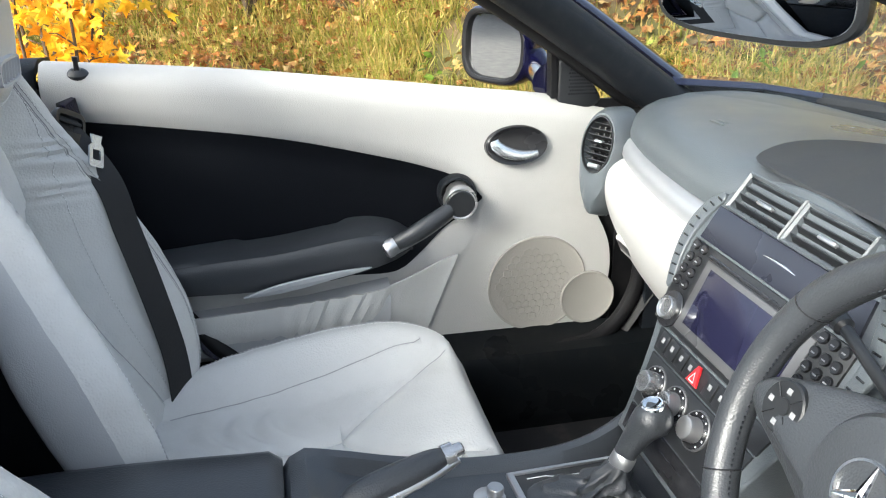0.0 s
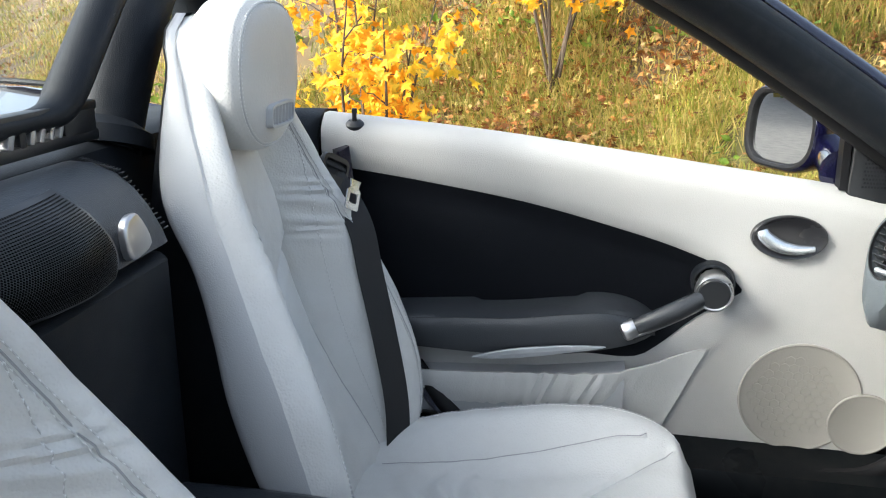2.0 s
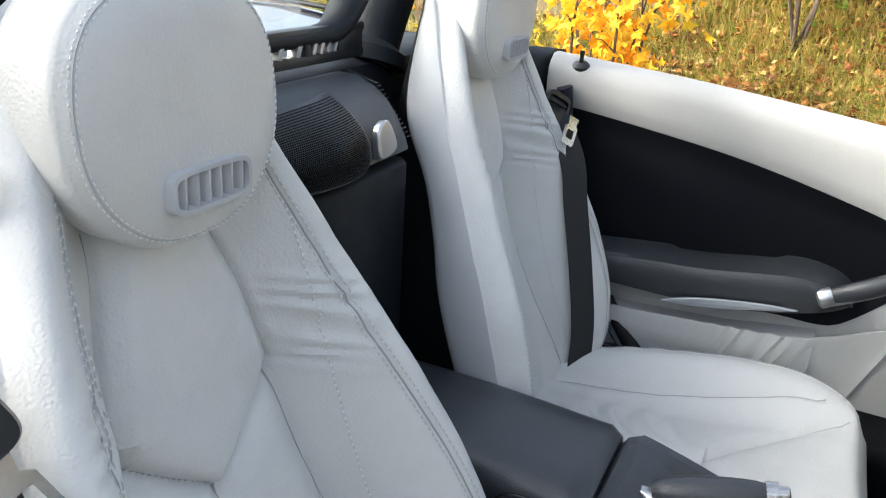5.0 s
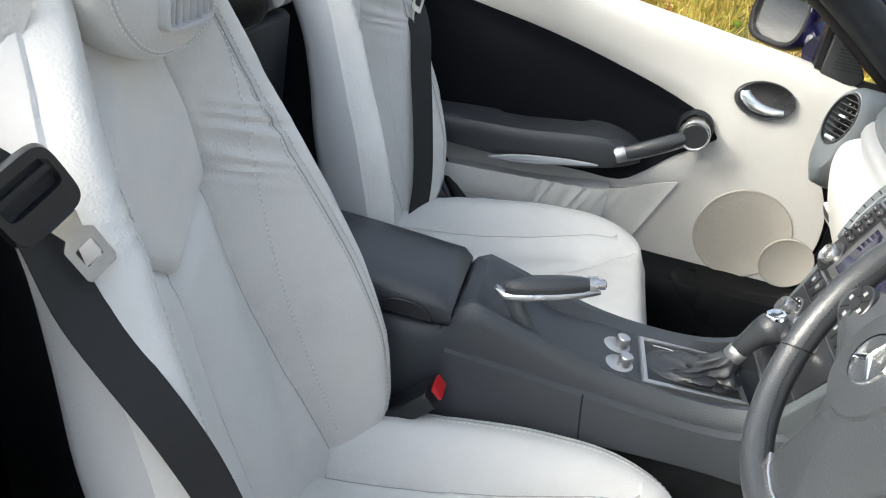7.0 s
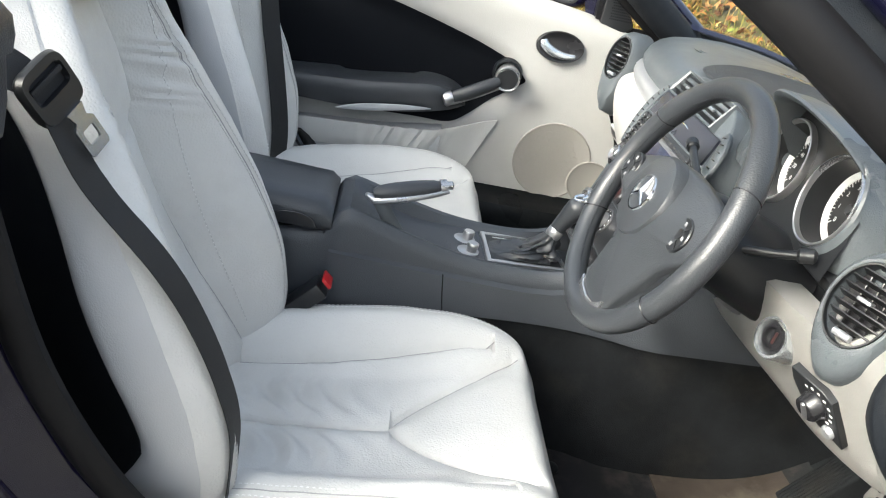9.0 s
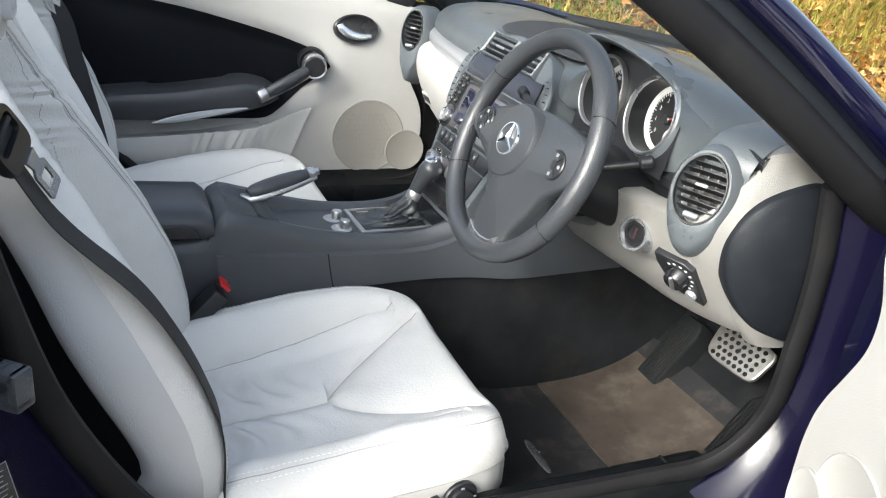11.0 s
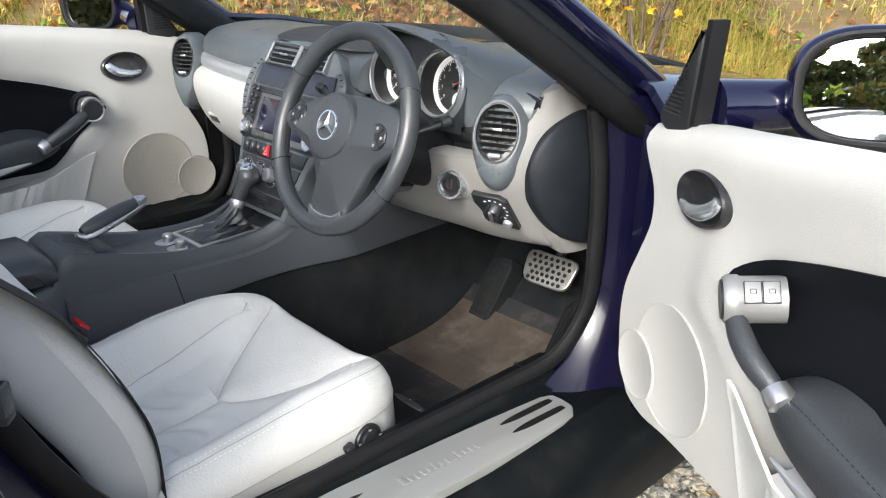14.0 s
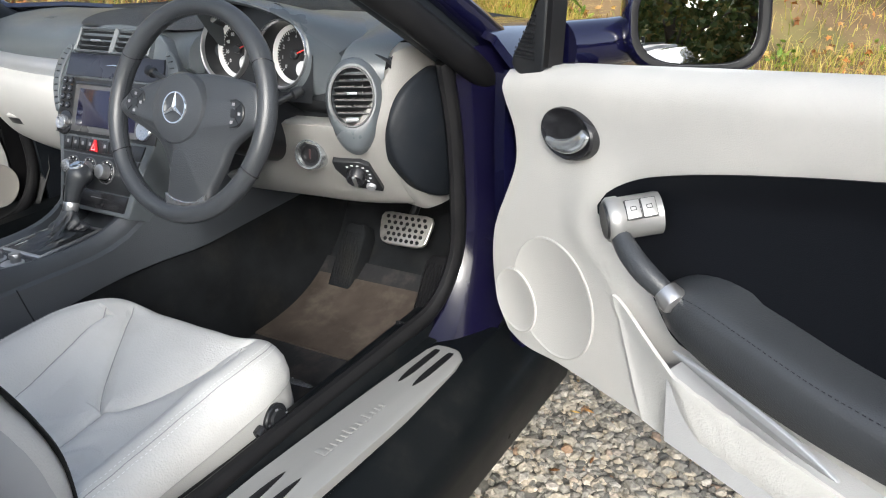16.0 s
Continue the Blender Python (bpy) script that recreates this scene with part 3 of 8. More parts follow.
# wheels under the wings
for wx in (1.86, -0.80):
    for side in (1, -1):
        XF.append(Matrix.Diagonal((1, side, 1, 1)))
        bm = BM()
        lathe(bm, (wx, 0.72, 0.312), (0, 1, 0), [(0.205, -0.095), (0.250, -0.105), (0.295, -0.098), (0.310, -0.075), (0.312, 0.0), (0.310, 0.075), (0.295, 0.098), (0.250, 0.105), (0.205, 0.092)], 40, 1, 1, (0, 0, 1))
        wheel = part("wheel", bm, rubber, body, "black rubber tyre on a silver rim")
        bm = BM()
        lathe(bm, (wx, 0.72, 0.312), (0, 1, 0), [(0.208, -0.08), (0.208, 0.085), (0.195, 0.090), (0.180, 0.06), (0.060, 0.055), (0.050, 0.070), (0.0, 0.072)], 32)
        part("rim", bm, silver, wheel, "satin silver wheel rim")
        XF.pop()

# ---- doors ----
DOOR_TOP = [(-0.01, 1.022), (0.276, 1.001), (0.565, 0.970), (0.76, 0.947), (0.886, 0.932), (1.03, 0.905)]
DOOR_BOTTOM = [(-0.01, 0.452), (0.3, 0.450), (0.66, 0.446), (0.85, 0.440), (0.95, 0.430), (1.0, 0.44), (1.03, 0.47), (1.06, 0.60)]


def door_y(x, z):
    """How far the door lining stands out from the middle of the car."""
    y = 0.700
    top = table(DOOR_TOP, x)[0]
    y += 0.022 * max(0.0, 1 - (top - z) / 0.03) ** 2                     # rolls over at the top
    y -= 0.006 * math.exp(-((top - z - 0.045) / 0.045) ** 2)
    edge = table([(0.0, 0.935), (0.178, 0.911), (0.375, 0.876), (0.575, 0.83), (0.677, 0.802), (0.74, 0.767), (1.1, 0.6)], x)[0]
    inside = min(1.0, max(0.0, (edge - z + 0.02) / 0.05)) * min(1.0, max(0.0, (0.80 - x) / 0.08)) * min(1, max(0, (z - 0.57 - 0.35 * max(0, x - 0.5)) / 0.05))
    y += 0.020 * inside
    y -= 0.014 * math.exp(-((x - 0.76) / 0.05) ** 2 - ((z - 0.70) / 0.09) ** 2)   # swell before the grip
    flat = min(1.0, max(0.0, (x - 0.70) / 0.06)) * min(1.0, max(0.0, (0.70 - z) / 0.05))
    return lerp(y, 0.700, flat)


def door_front(z):
    """Where the lining ends towards the hinges."""
    return table([(0.43, 0.975), (0.48, 1.015), (0.56, 1.03), (0.62, 1.025), (0.66, 1.01), (0.70, 0.988), (0.76, 0.958), (0.80, 0.954), (0.84, 0.962), (0.90, 0.993), (0.94, 1.005)], z)[0]


def region(low, high, x0, x1, nx, nz, off=0.0, fy=door_y):
    rows = []
    for i in range(nx + 1):
        x = lerp(x0, x1, i / nx)
        a, b = low(x), high(x)
        rows.append([(x, fy(x, lerp(a, b, k / nz)) + off, lerp(a, b, k / nz)) for k in range(nz + 1)])
    return rows


def door(label, driver):
    d = thing("car_door", (0.5, 0.72, 0.45), label, "car door", "car doors")
    top = lambda x: table(DOOR_TOP, x)[0]
    bot = lambda x: table(DOOR_BOTTOM, x)[0]
    # lining
    bm = BM()
    rows = []
    for i in range(73):
        x0 = lerp(-0.01, 1.0, i / 72)
        row = []
        for k in range(41):
            z = lerp(bot(x0), top(x0), k / 40)
            x = -0.01 + (x0 + 0.01) * (1 + (door_front(z) - 1.0) / 1.01 * max(0, (x0 - 0.6) / 0.4))
            row.append((x, door_y(x, z), z))
        rows.append(row)
    sheet(bm, rows, (0, 0.03, 0))
    part("door_lining", bm, pale_trim, d, "pale beige grained door lining")
    # outer skin with the window slot between
    bm = BM()
    rows = []
    for x in [lerp(-0.012, 1.10, k / 12) for k in range(13)]:
        t = top(min(x, 1.03)) - 0.012
        rows.append([(x, 0.775, t), (x, 0.80, t - 0.005), (x, 0.835, t - 0.05), (x, 0.875, t - 0.17), (x, 0.888, t - 0.33), (x, 0.878, t - 0.5), (x, 0.86, 0.40)])
    sheet(bm, rows, (0, -0.015, 0))
    part("door_skin", bm, blue_paint, d, "glossy dark blue outer door skin")
    bm = BM()
    sheet(bm, [[(x, y, top(min(x, 1.03)) - 0.006 + dz) for y, dz in ((0.716, -0.004), (0.722, 0.004), (0.735, 0.006), (0.75, 0.001), (0.775, -0.002), (0.782, -0.01))] for x in [lerp(-0.01, 0.98, k / 20) for k in range(21)]], (0, 0, -0.02))
    part("window_seal", bm, rubber, d, "black rubber window seal")
    bm = BM()
    rows = []
    for z in (0.40, 0.44, 0.6, 0.8, 0.90):
        rows.append([(table([(0.4, 1.0), (0.5, 1.04), (0.65, 1.055), (0.91, 1.04)], z)[0], y, z) for y in (0.72, 0.76, 0.80, 0.84)])
    sheet(bm, rows, (-0.03, 0, 0))
    part("door_edge", bm, blue_paint, d, "dark blue front edge of the door")
    # dark insert
    rim_up = [(0.0, 0.930), (0.178, 0.908), (0.375, 0.878), (0.575, 0.830), (0.66, 0.803), (0.72, 0.777), (0.748, 0.748)]
    if driver:
        rim_up = [(0.0, 0.948), (0.178, 0.928), (0.343, 0.900), (0.533, 0.857), (0.64, 0.826), (0.695, 0.803), (0.735, 0.775), (0.748, 0.755)]
    hi = lambda x: table(rim_up, x)[0]
    lo = lambda x: table([(0.0, 0.592), (0.3, 0.594), (0.5, 0.598), (0.58, 0.604), (0.62, 0.630), (0.67, 0.675), (0.72, 0.715), (0.748, 0.742)], x)[0]
    bm = BM()
    sheet(bm, region(lo, hi, 0.0, 0.748, 44, 20, -0.0035), (0, 0.004, 0))
    part("door_insert", bm, insert_black, d, "black grained door insert")
    # armrest
    bm = BM()
    rows = []
    arm = [(-0.02, 0.665, 0.612, 0.645), (0.10, 0.668, 0.608, 0.635), (0.25, 0.682, 0.606, 0.628), (0.35, 0.690, 0.608, 0.625), (0.45, 0.705, 0.618, 0.625), (0.52, 0.712, 0.632, 0.628), (0.575, 0.700, 0.645, 0.640), (0.605, 0.680, 0.655, 0.662)]
    for x in [lerp(-0.02, 0.605, k / 36) for k in range(37)]:
        zt, zb, y = table(arm, x)
        e = 0.0 if 0.29 < x < 0.47 else 0.006
        ow = 0.714
        y += 0.014 if driver else 0.0
        rows.append([(x, ow, zt + e), (x, lerp(ow, y, 0.35), zt + e), (x, lerp(ow, y, 0.7), zt - 0.001), (x, y + 0.008, zt - 0.006), (x, y, zt - 0.018), (x, y + 0.002, lerp(zt, zb, 0.6)), (x, y + 0.010, zb + 0.006), (x, y + 0.03, zb), (x, ow, zb + 0.004)])
    rings(bm, rows)
    part("armrest", fix(bm), black_leather, d, "padded black leather armrest")
    part("armrest_seam", stitches([(r[3][0], r[3][1] - 0.0005, r[3][2] + 0.0005) for r in rows[1:-1]], (0, -1, 0.6), width=0.0006), black_trim, d, kind="stuff")
    bm = BM()
    out = spline([(0.285, 0, 0.612), (0.35, 0, 0.634), (0.45, 0, 0.650), (0.52, 0, 0.652), (0.45, 0, 0.636), (0.36, 0, 0.618)], 5, True)
    slab(bm, [(p.x, table(arm, p.x)[2] - 0.001, p.z - 0.004) for p in out], (0, -1, 0), 0.005, 0.002)
    part("armrest_insert", bm, silver_paint, d, "slim grey insert in the armrest")
    # pocket with gathered elastic edge
    bm = BM()
    rows = []
    for i in range(81):
        x = lerp(-0.01, 0.70, i / 80)
        zt = table([(0.0, 0.552), (0.21, 0.560), (0.414, 0.574), (0.536, 0.585), (0.60, 0.602), (0.665, 0.624), (0.70, 0.632)], x)[0]
        zb = 0.452
        g = math.exp(-((x - 0.46) / 0.12) ** 2)
        full = 0.035 * max(0.0, min(1, (0.69 - x) / 0.15)) + 0.002
        row = []
        for k in range(11):
            v = k / 10
            z = lerp(zb, zt, v)
            xs = x - (0.07 * (1 - v) if x > 0.55 else 0.07 * (1 - v) * max(0, (x - 0.2) / 0.35))
            puck = (0.0006 if driver else 0.0036) * g * math.sin(x * 200 + 1.2 * math.sin(x * 60) + v * 3.0) * (0.25 + v) * (1 if v < 0.93 else 0.6)
            band = 0.003 if v > 0.82 else 0.0
            row.append((xs, 0.692 - full * (0.25 + 0.75 * math.sin(min(v * 1.25, 1) * math.pi / 2)) - puck - band, z + 0.001 * g * math.sin(x * 170) * v))
        rows.append(row)
    sheet(bm, rows, (0, 0.006, 0))
    part("door_pocket", bm, leather, d, "pale leather door pocket with gathered elastic edge")
    bm = BM()
    sheet(bm, [[(x, 0.70, table([(0.0, 0.552), (0.21, 0.560), (0.414, 0.574), (0.58, 0.600)], x)[0] - 0.005), (x, 0.66, table([(0.0, 0.552), (0.21, 0.560), (0.414, 0.574), (0.58, 0.6)], x)[0] - 0.012), (x, 0.665, 0.47)] for x in (0, 0.2, 0.4, 0.56)], (0, 0.004, -0.004))
    part("pocket_lining", bm, shell_grey, d, "grey pocket lining")
    # loudspeaker rings
    for cx, cz, r, nm in (((0.857, 0.556, 0.106, "woofer_grille"), (0.957, 0.512, 0.060, "tweeter_grille")) if driver else ((0.872, 0.548, 0.106, "woofer_grille"), (0.985, 0.507, 0.060, "tweeter_grille"))):
        y = 0.70
        bm = BM()
        lathe(bm, (cx, y - (0 if nm[0] == "w" else 0.002), cz), (0, -1, 0), [(r, -0.004), (r, 0.0022), (r - 0.0025, 0.0032), (r - 0.005, 0.0020), (r - 0.007, 0.0012), (0.0, 0.0016)], 48)
        g = part(nm, bm, pale_cloth if not driver else pale_trim, d, "round beige loudspeaker grille")
        if nm[0] == "w" and not driver:
            bm = BM()
            hx = 0.0095
            for i in range(-6, 7):
                for j in range(-5, 6):
                    px, pz = cx + (i + 0.5 * (j % 2)) * hx * 1.75, cz + j * hx * 1.52
                    if math.hypot(px - cx + 0.012, pz - cz) < 0.075:
                        c = [Vector((px + hx * math.sin(k * math.pi / 3), y - 0.0033, pz + hx * math.cos(k * math.pi / 3))) for k in range(6)]
                        o = [Vector((px + hx * 0.90 * math.sin(k * math.pi / 3), y - 0.0040, pz + hx * 0.90 * math.cos(k * math.pi / 3))) for k in range(6)]
                        rings(bm, [c, o], True, False, False)
            part("grille_ribs", fix(bm), pale_cloth, g, "honeycomb ribs", kind="stuff")
    # inner handle
    hx, hz = 0.812, 0.848
    bm = BM()
    hy = door_y(hx, hz) - 0.002
    lathe(bm, (hx, hy, hz), (0.03, -1, 0.06), [(0.062, -0.01), (0.062, 0.008), (0.059, 0.011), (0.055, 0.010), (0.045, 0.006), (0.02, 0.004), (0.0, 0.004)], 40, 1.0, 0.62)
    hb = part("handle_bowl", bm, gloss_black, d, "oval black handle bowl")
    bm = BM()
    path = spline([(hx - 0.046, hy - 0.011, hz + 0.012), (hx - 0.040, hy - 0.014, hz + 0.001), (hx - 0.018, hy - 0.016, hz - 0.012), (hx + 0.012, hy - 0.015, hz - 0.018), (hx + 0.042, hy - 0.011, hz - 0.016)], 6)
    n = len(path)
    tube(bm, path, [0.0045 + 0.0085 * math.sin(math.pi * (0.18 + 0.74 * k / (n - 1))) * (1 - 0.35 * k / (n - 1)) for k in range(n)], 14, flat=0.45, up=(0, -1, 0.1))
    part("handle_lever", bm, bright_metal, d, "polished metal door release lever")
    # grip with disc
    if not driver:
        kx, kz = 0.702, 0.753
        bm = BM()
        lathe(bm, (kx, 0.715, kz), (-0.12, -1, 0.0), [(0.031, -0.02), (0.031, 0.02), (0.030, 0.045), (0.0325, 0.052), (0.032, 0.068), (0.029, 0.072), (0.026, 0.071)], 36)
        part("grip_ring", bm, silver, d, "satin silver ring of the door grip")
        bm = BM()
        lathe(bm, (kx, 0.715, kz), (-0.12, -1, 0.0), [(0.0265, 0.06), (0.0265, 0.071), (0.024, 0.0735), (0.0, 0.0725)], 32)
        part("grip_cap", bm, satin_black, d, "black grip cap")
        bm = BM()
        lathe(bm, (kx - 0.002, 0.715, kz + 0.004), (-0.12, -1, 0.0), [(0.038, -0.02), (0.038, 0.022), (0.035, 0.030), (0.031, 0.030)], 36)
        part("grip_boss", bm, black_trim, d)
        a, b = Vector((0.675, 0.652, 0.742)), Vector((0.563, 0.640, 0.682))
    else:
        kx, kz = 0.678, 0.772
        ax = Vector((0.52, -1, -0.12)).normalized()
        bm = BM()
        lathe(bm, Vector((kx - 0.03, 0.70, kz)), ax, [(0.029, -0.012), (0.029, 0.040), (0.031, 0.043), (0.031, 0.056), (0.028, 0.060), (0.0255, 0.060)], 36)
        part("grip_ring", bm, drum_silver, d, "satin silver switch drum on the door grip")
        bm = BM()
        lathe(bm, Vector((kx - 0.03, 0.70, kz)), ax, [(0.0258, 0.04), (0.0258, 0.060), (0.024, 0.063), (0.0, 0.062)], 32)
        part("grip_cap", bm, satin_black, d, "black drum cap")
        for s in (0, 1):
            bm = BM()
            face = (Vector((-0.876, -0.482, 0)) * 0.74 + Vector((0, 0, 0.67))).normalized()
            turn3 = Matrix((ax, face.cross(ax), face)).transposed()
            c = Vector((kx - 0.03, 0.70, kz)) + ax * (0.008 + 0.021 * s) + face * 0.0275
            box(bm, c - face * 0.0006, (0.0205, 0.0275, 0.006), 0.001, turn3)
            part("switch_gap", bm, satin_black, d)
            bm = BM()
            box(bm, c + face * 0.0002, (0.0190, 0.026, 0.006), 0.0015, turn3)
            sw = part("window_switch", bm, drum_silver, d, "grey window switch")
            bm = BM()
            for du, dv, su, sv in ((0, 0.003, 0.007, 0.0008), (0, -0.002, 0.008, 0.0008), (-0.0035, 0, 0.0008, 0.005), (0.0035, 0, 0.0008, 0.005)):
                box(bm, c + face * 0.0034 + ax * du + face.cross(ax) * dv, (su, sv, 0.0005), 0, turn3)
            part("symbol", bm, gloss_black, sw)
        a, b = Vector((0.652, 0.652, 0.750)), Vector((0.563, 0.655, 0.699))
    bm = BM()
    path = [a.lerp(b, k / 10) + Vector((0, -0.008 * math.sin(math.pi * k / 10), 0)) for k in range(11)]
    tube(bm, path, [0.0125, 0.0135, 0.0145, 0.015, 0.015, 0.015, 0.015, 0.0145, 0.014, 0.013, 0.012], 14, flat=1.15)
    part("grip_bar", bm, black_leather, d, "leather-wrapped grip bar")
    bm = BM()
    tube(bm, [p + Vector((0.004, 0.004, -0.013)) for p in path] , 0.0075, 10)
    part("grip_rail", bm, silver, d, "silver rail below the grip")
    bm = BM()
    e = (b - a).normalized()
    tube(bm, [b - e * 0.006, b + e * 0.008, b + e * 0.016, b + e * 0.020], [0.0165, 0.019, 0.018, 0.012], 14)
    part("grip_end", bm, silver, d, "bright metal grip end")
    # lock pin
    bm = BM()
    lathe(bm, (0.05, 0.708, 1.006), (0, -0.35, 1), [(0.013, -0.008), (0.014, 0.0), (0.010, 0.006), (0.006, 0.008)], 16, 1.3, 1.0)
    part("lock_rosette", bm, satin_black, d)
    bm = BM()
    lathe(bm, (0.05, 0.705, 1.008), (0, 0, 1), [(0.0042, 0.0), (0.0042, 0.018), (0.0052, 0.020), (0.0048, 0.026), (0.0, 0.027)], 12)
    part("lock_pin", bm, satin_black, d, "black lock pin")
    # mirror triangle
    bm = BM()
    tri = spline([(0.862, 0.724, 0.915), (0.859, 0.727, 0.98), (0.858, 0.731, 1.055), (0.863, 0.731, 1.055), (0.893, 0.729, 1.025), (0.935, 0.726, 0.975), (0.975, 0.724, 0.925), (0.92, 0.723, 0.905)], 5, True)
    tx = (lambda x: 0.895 + (x - 0.856) * 0.76) if not driver else (lambda x: 0.897 + (x - 0.856) * 0.72)
    slab(bm, [(tx(p.x), p.y, p.z) for p in tri], (0, -1, 0), 0.014, 0.006, back=0.006)
    part("mirror_triangle", bm, satin_black, d, "black mirror triangle cover")
    bm = BM()
    for i in range(12):
        for j in range(14):
            x, z = 0.888 + i * 0.0065 + (j % 2) * 0.003, 0.938 + j * 0.0065
            if z < 1.02 - (x - 0.885) * 1.0:
                bmesh.ops.create_grid(bm, x_segments=1, y_segments=1, size=0.0017, matrix=Matrix.Translation((tx(x), 0.7085 + 0.055 * (z - 0.938), z)) @ Matrix.Rotation(radians(90), 4, "X"))
    part("pierced_pattern", bm, gloss_black, d, "pierced tweeter grille", kind="stuff")
    # window guide post
    bm = BM()
    sheet(bm, [[(tx(0.850) - 0.006 + dx, y + 0.07 * (z - 0.93), z) for y in (0.711, 0.738)] for dx, z in ((0.0, 0.93), (-0.002, 1.0), (-0.003, 1.075))], (0.012, 0, 0))
    part("window_post", bm, rubber, d, "black window guide")
    # wing mirror
    mc, mn = (Vector((0.835, 0.948, 0.995)), Vector((-0.90, -0.42, 0.03))) if not driver else (Vector((0.795, 0.926, 0.988)), Vector((-0.885, -0.455, 0.13)))
    mn.normalize()
    ma, mb, _ = frame_of(mn)
    sup = lambda t, p: math.copysign(abs(t) ** p, t)
    def mring(sa, sb, h):
        sa, sb = (sa * 1.06, sb * 1.04) if driver else (sa, sb)
        return [mc + ma * sa * sup(math.cos(t), 0.62) + mb * sb * sup(math.sin(t), 0.68) * (1 - 0.12 * math.cos(t) * (1 if driver else 1)) + mn * h for t in [2 * math.pi * k / 44 for k in range(44)]]
    bm = BM()
    rings(bm, [mring(0.101, 0.076, 0.006), mring(0.1045, 0.0795, 0.003), mring(0.108, 0.083, -0.010), mring(0.106, 0.081, -0.035), mring(0.095, 0.072, -0.065), mring(0.072, 0.053, -0.09), mring(0.035, 0.026, -0.105), mring(0.004, 0.003, -0.108)], True, False, True)
    mir = part("mirror_shell", fix(bm), blue_paint, d, "dark blue wing mirror shell")
    bm = BM()
    rings(bm, [mring(0.101, 0.076, 0.006), mring(0.097, 0.072, 0.007), mring(0.090, 0.067, 0.004), mring(0.088, 0.065, -0.012)], True, False, True)
    part("mirror_rim", fix(bm), rubber, mir)
    bm = BM()
    bm.faces.new([bm.verts.new(p) for p in mring(0.0875, 0.0645, -0.004)])
    part("mirror_glass", fix(bm), mirror_glass, mir, "silvered mirror glass")
    bm = BM()
    foot = Vector((0.90, 0.745, 0.955))
    tip = mc - mn * 0.085 + Vector((0.0, -0.05, -0.018))
    tube(bm, [foot, foot.lerp(tip, 0.5) + Vector((0.01, 0, -0.004)), tip], [0.042, 0.040, 0.036], 16, flat=0.95)
    part("mirror_arm", bm, blue_paint, d, "dark blue mirror arm")
    return d


door("closed passenger door lined in beige with black insert", False)
HINGE = (1.067, -0.763)
XF.append(Matrix.Translation((HINGE[0] + 0.031, HINGE[1] - 0.029, 0)) @ Matrix.Rotation(radians(61.5), 4, "Z") @ Matrix.Translation((-HINGE[0], -HINGE[1], 0)) @ Matrix.Diagonal((1, -1, 1, 1)))
door("wide open driver's door lined in beige with black insert", True)
XF.pop()

# ---- seats ----
BACK = [  # z, half width, ridge x, centre x, rear x
    (0.42, 0.225, 0.275, 0.215, 0.085), (0.50, 0.245, 0.285, 0.185, 0.060), (0.60, 0.250, 0.268, 0.140, 0.030), (0.70, 0.241, 0.228, 0.100, 0.010),
    (0.80, 0.220, 0.174, 0.066, -0.015), (0.88, 0.197, 0.128, 0.048, -0.035), (0.95, 0.176, 0.086, 0.030, -0.045), (1.03, 0.146, 0.046, 0.004, -0.050),
    (1.10, 0.118, 0.012, -0.002, -0.045), (1.13, 0.099, -0.004, -0.006, -0.040), (1.15, 0.072, -0.014, -0.014, -0.036), (1.166, 0.036, -0.022, -0.022, -0.034)]
SHIELD = [(0.760, 0.0), (0.785, 0.036), (0.810, 0.068), (0.836, 0.096), (0.870, 0.093), (0.92, 0.080), (0.99, 0.060), (1.10, 0.052)]
SEAM = [(0.47, 0.86), (0.60, 0.84), (0.75, 0.80), (0.88, 0.76), (1.0, 0.74), (1.15, 0.74)]
SHELL_EDGE = [(0.36, 0.150), (0.50, 0.165), (0.541, 0.186), (0.585, 0.176), (0.659, 0.141), (0.725, 0.111), (0.80, 0.083), (0.868, 0.050), (0.95, -0.005), (1.05, -0.025), (1.2, -0.03)]
CUSHION = [  # x, half width, ridge z, centre z
    (0.15, 0.215, 0.455, 0.422), (0.30, 0.245, 0.488, 0.424), (0.45, 0.258, 0.510, 0.436), (0.54, 0.259, 0.517, 0.455), (0.60, 0.254, 0.517, 0.474), (0.65, 0.240, 0.512, 0.487), (0.68, 0.222, 0.504, 0.490), (0.695, 0.205, 0.494, 0.484), (0.706, 0.180, 0.476, 0.470)]


def vee(x):
    """Half the spread of the V seam on the cushion."""
    return 0.150 * max(0.0, (x - 0.478) / 0.205) ** 0.72



def groove(d):
    """A sewn seam: a sharp crease in a wide soft valley."""
    return 0.0075 * math.exp(-(d / 0.0036) ** 2) + 0.0095 * math.exp(-(d / 0.016) ** 2)


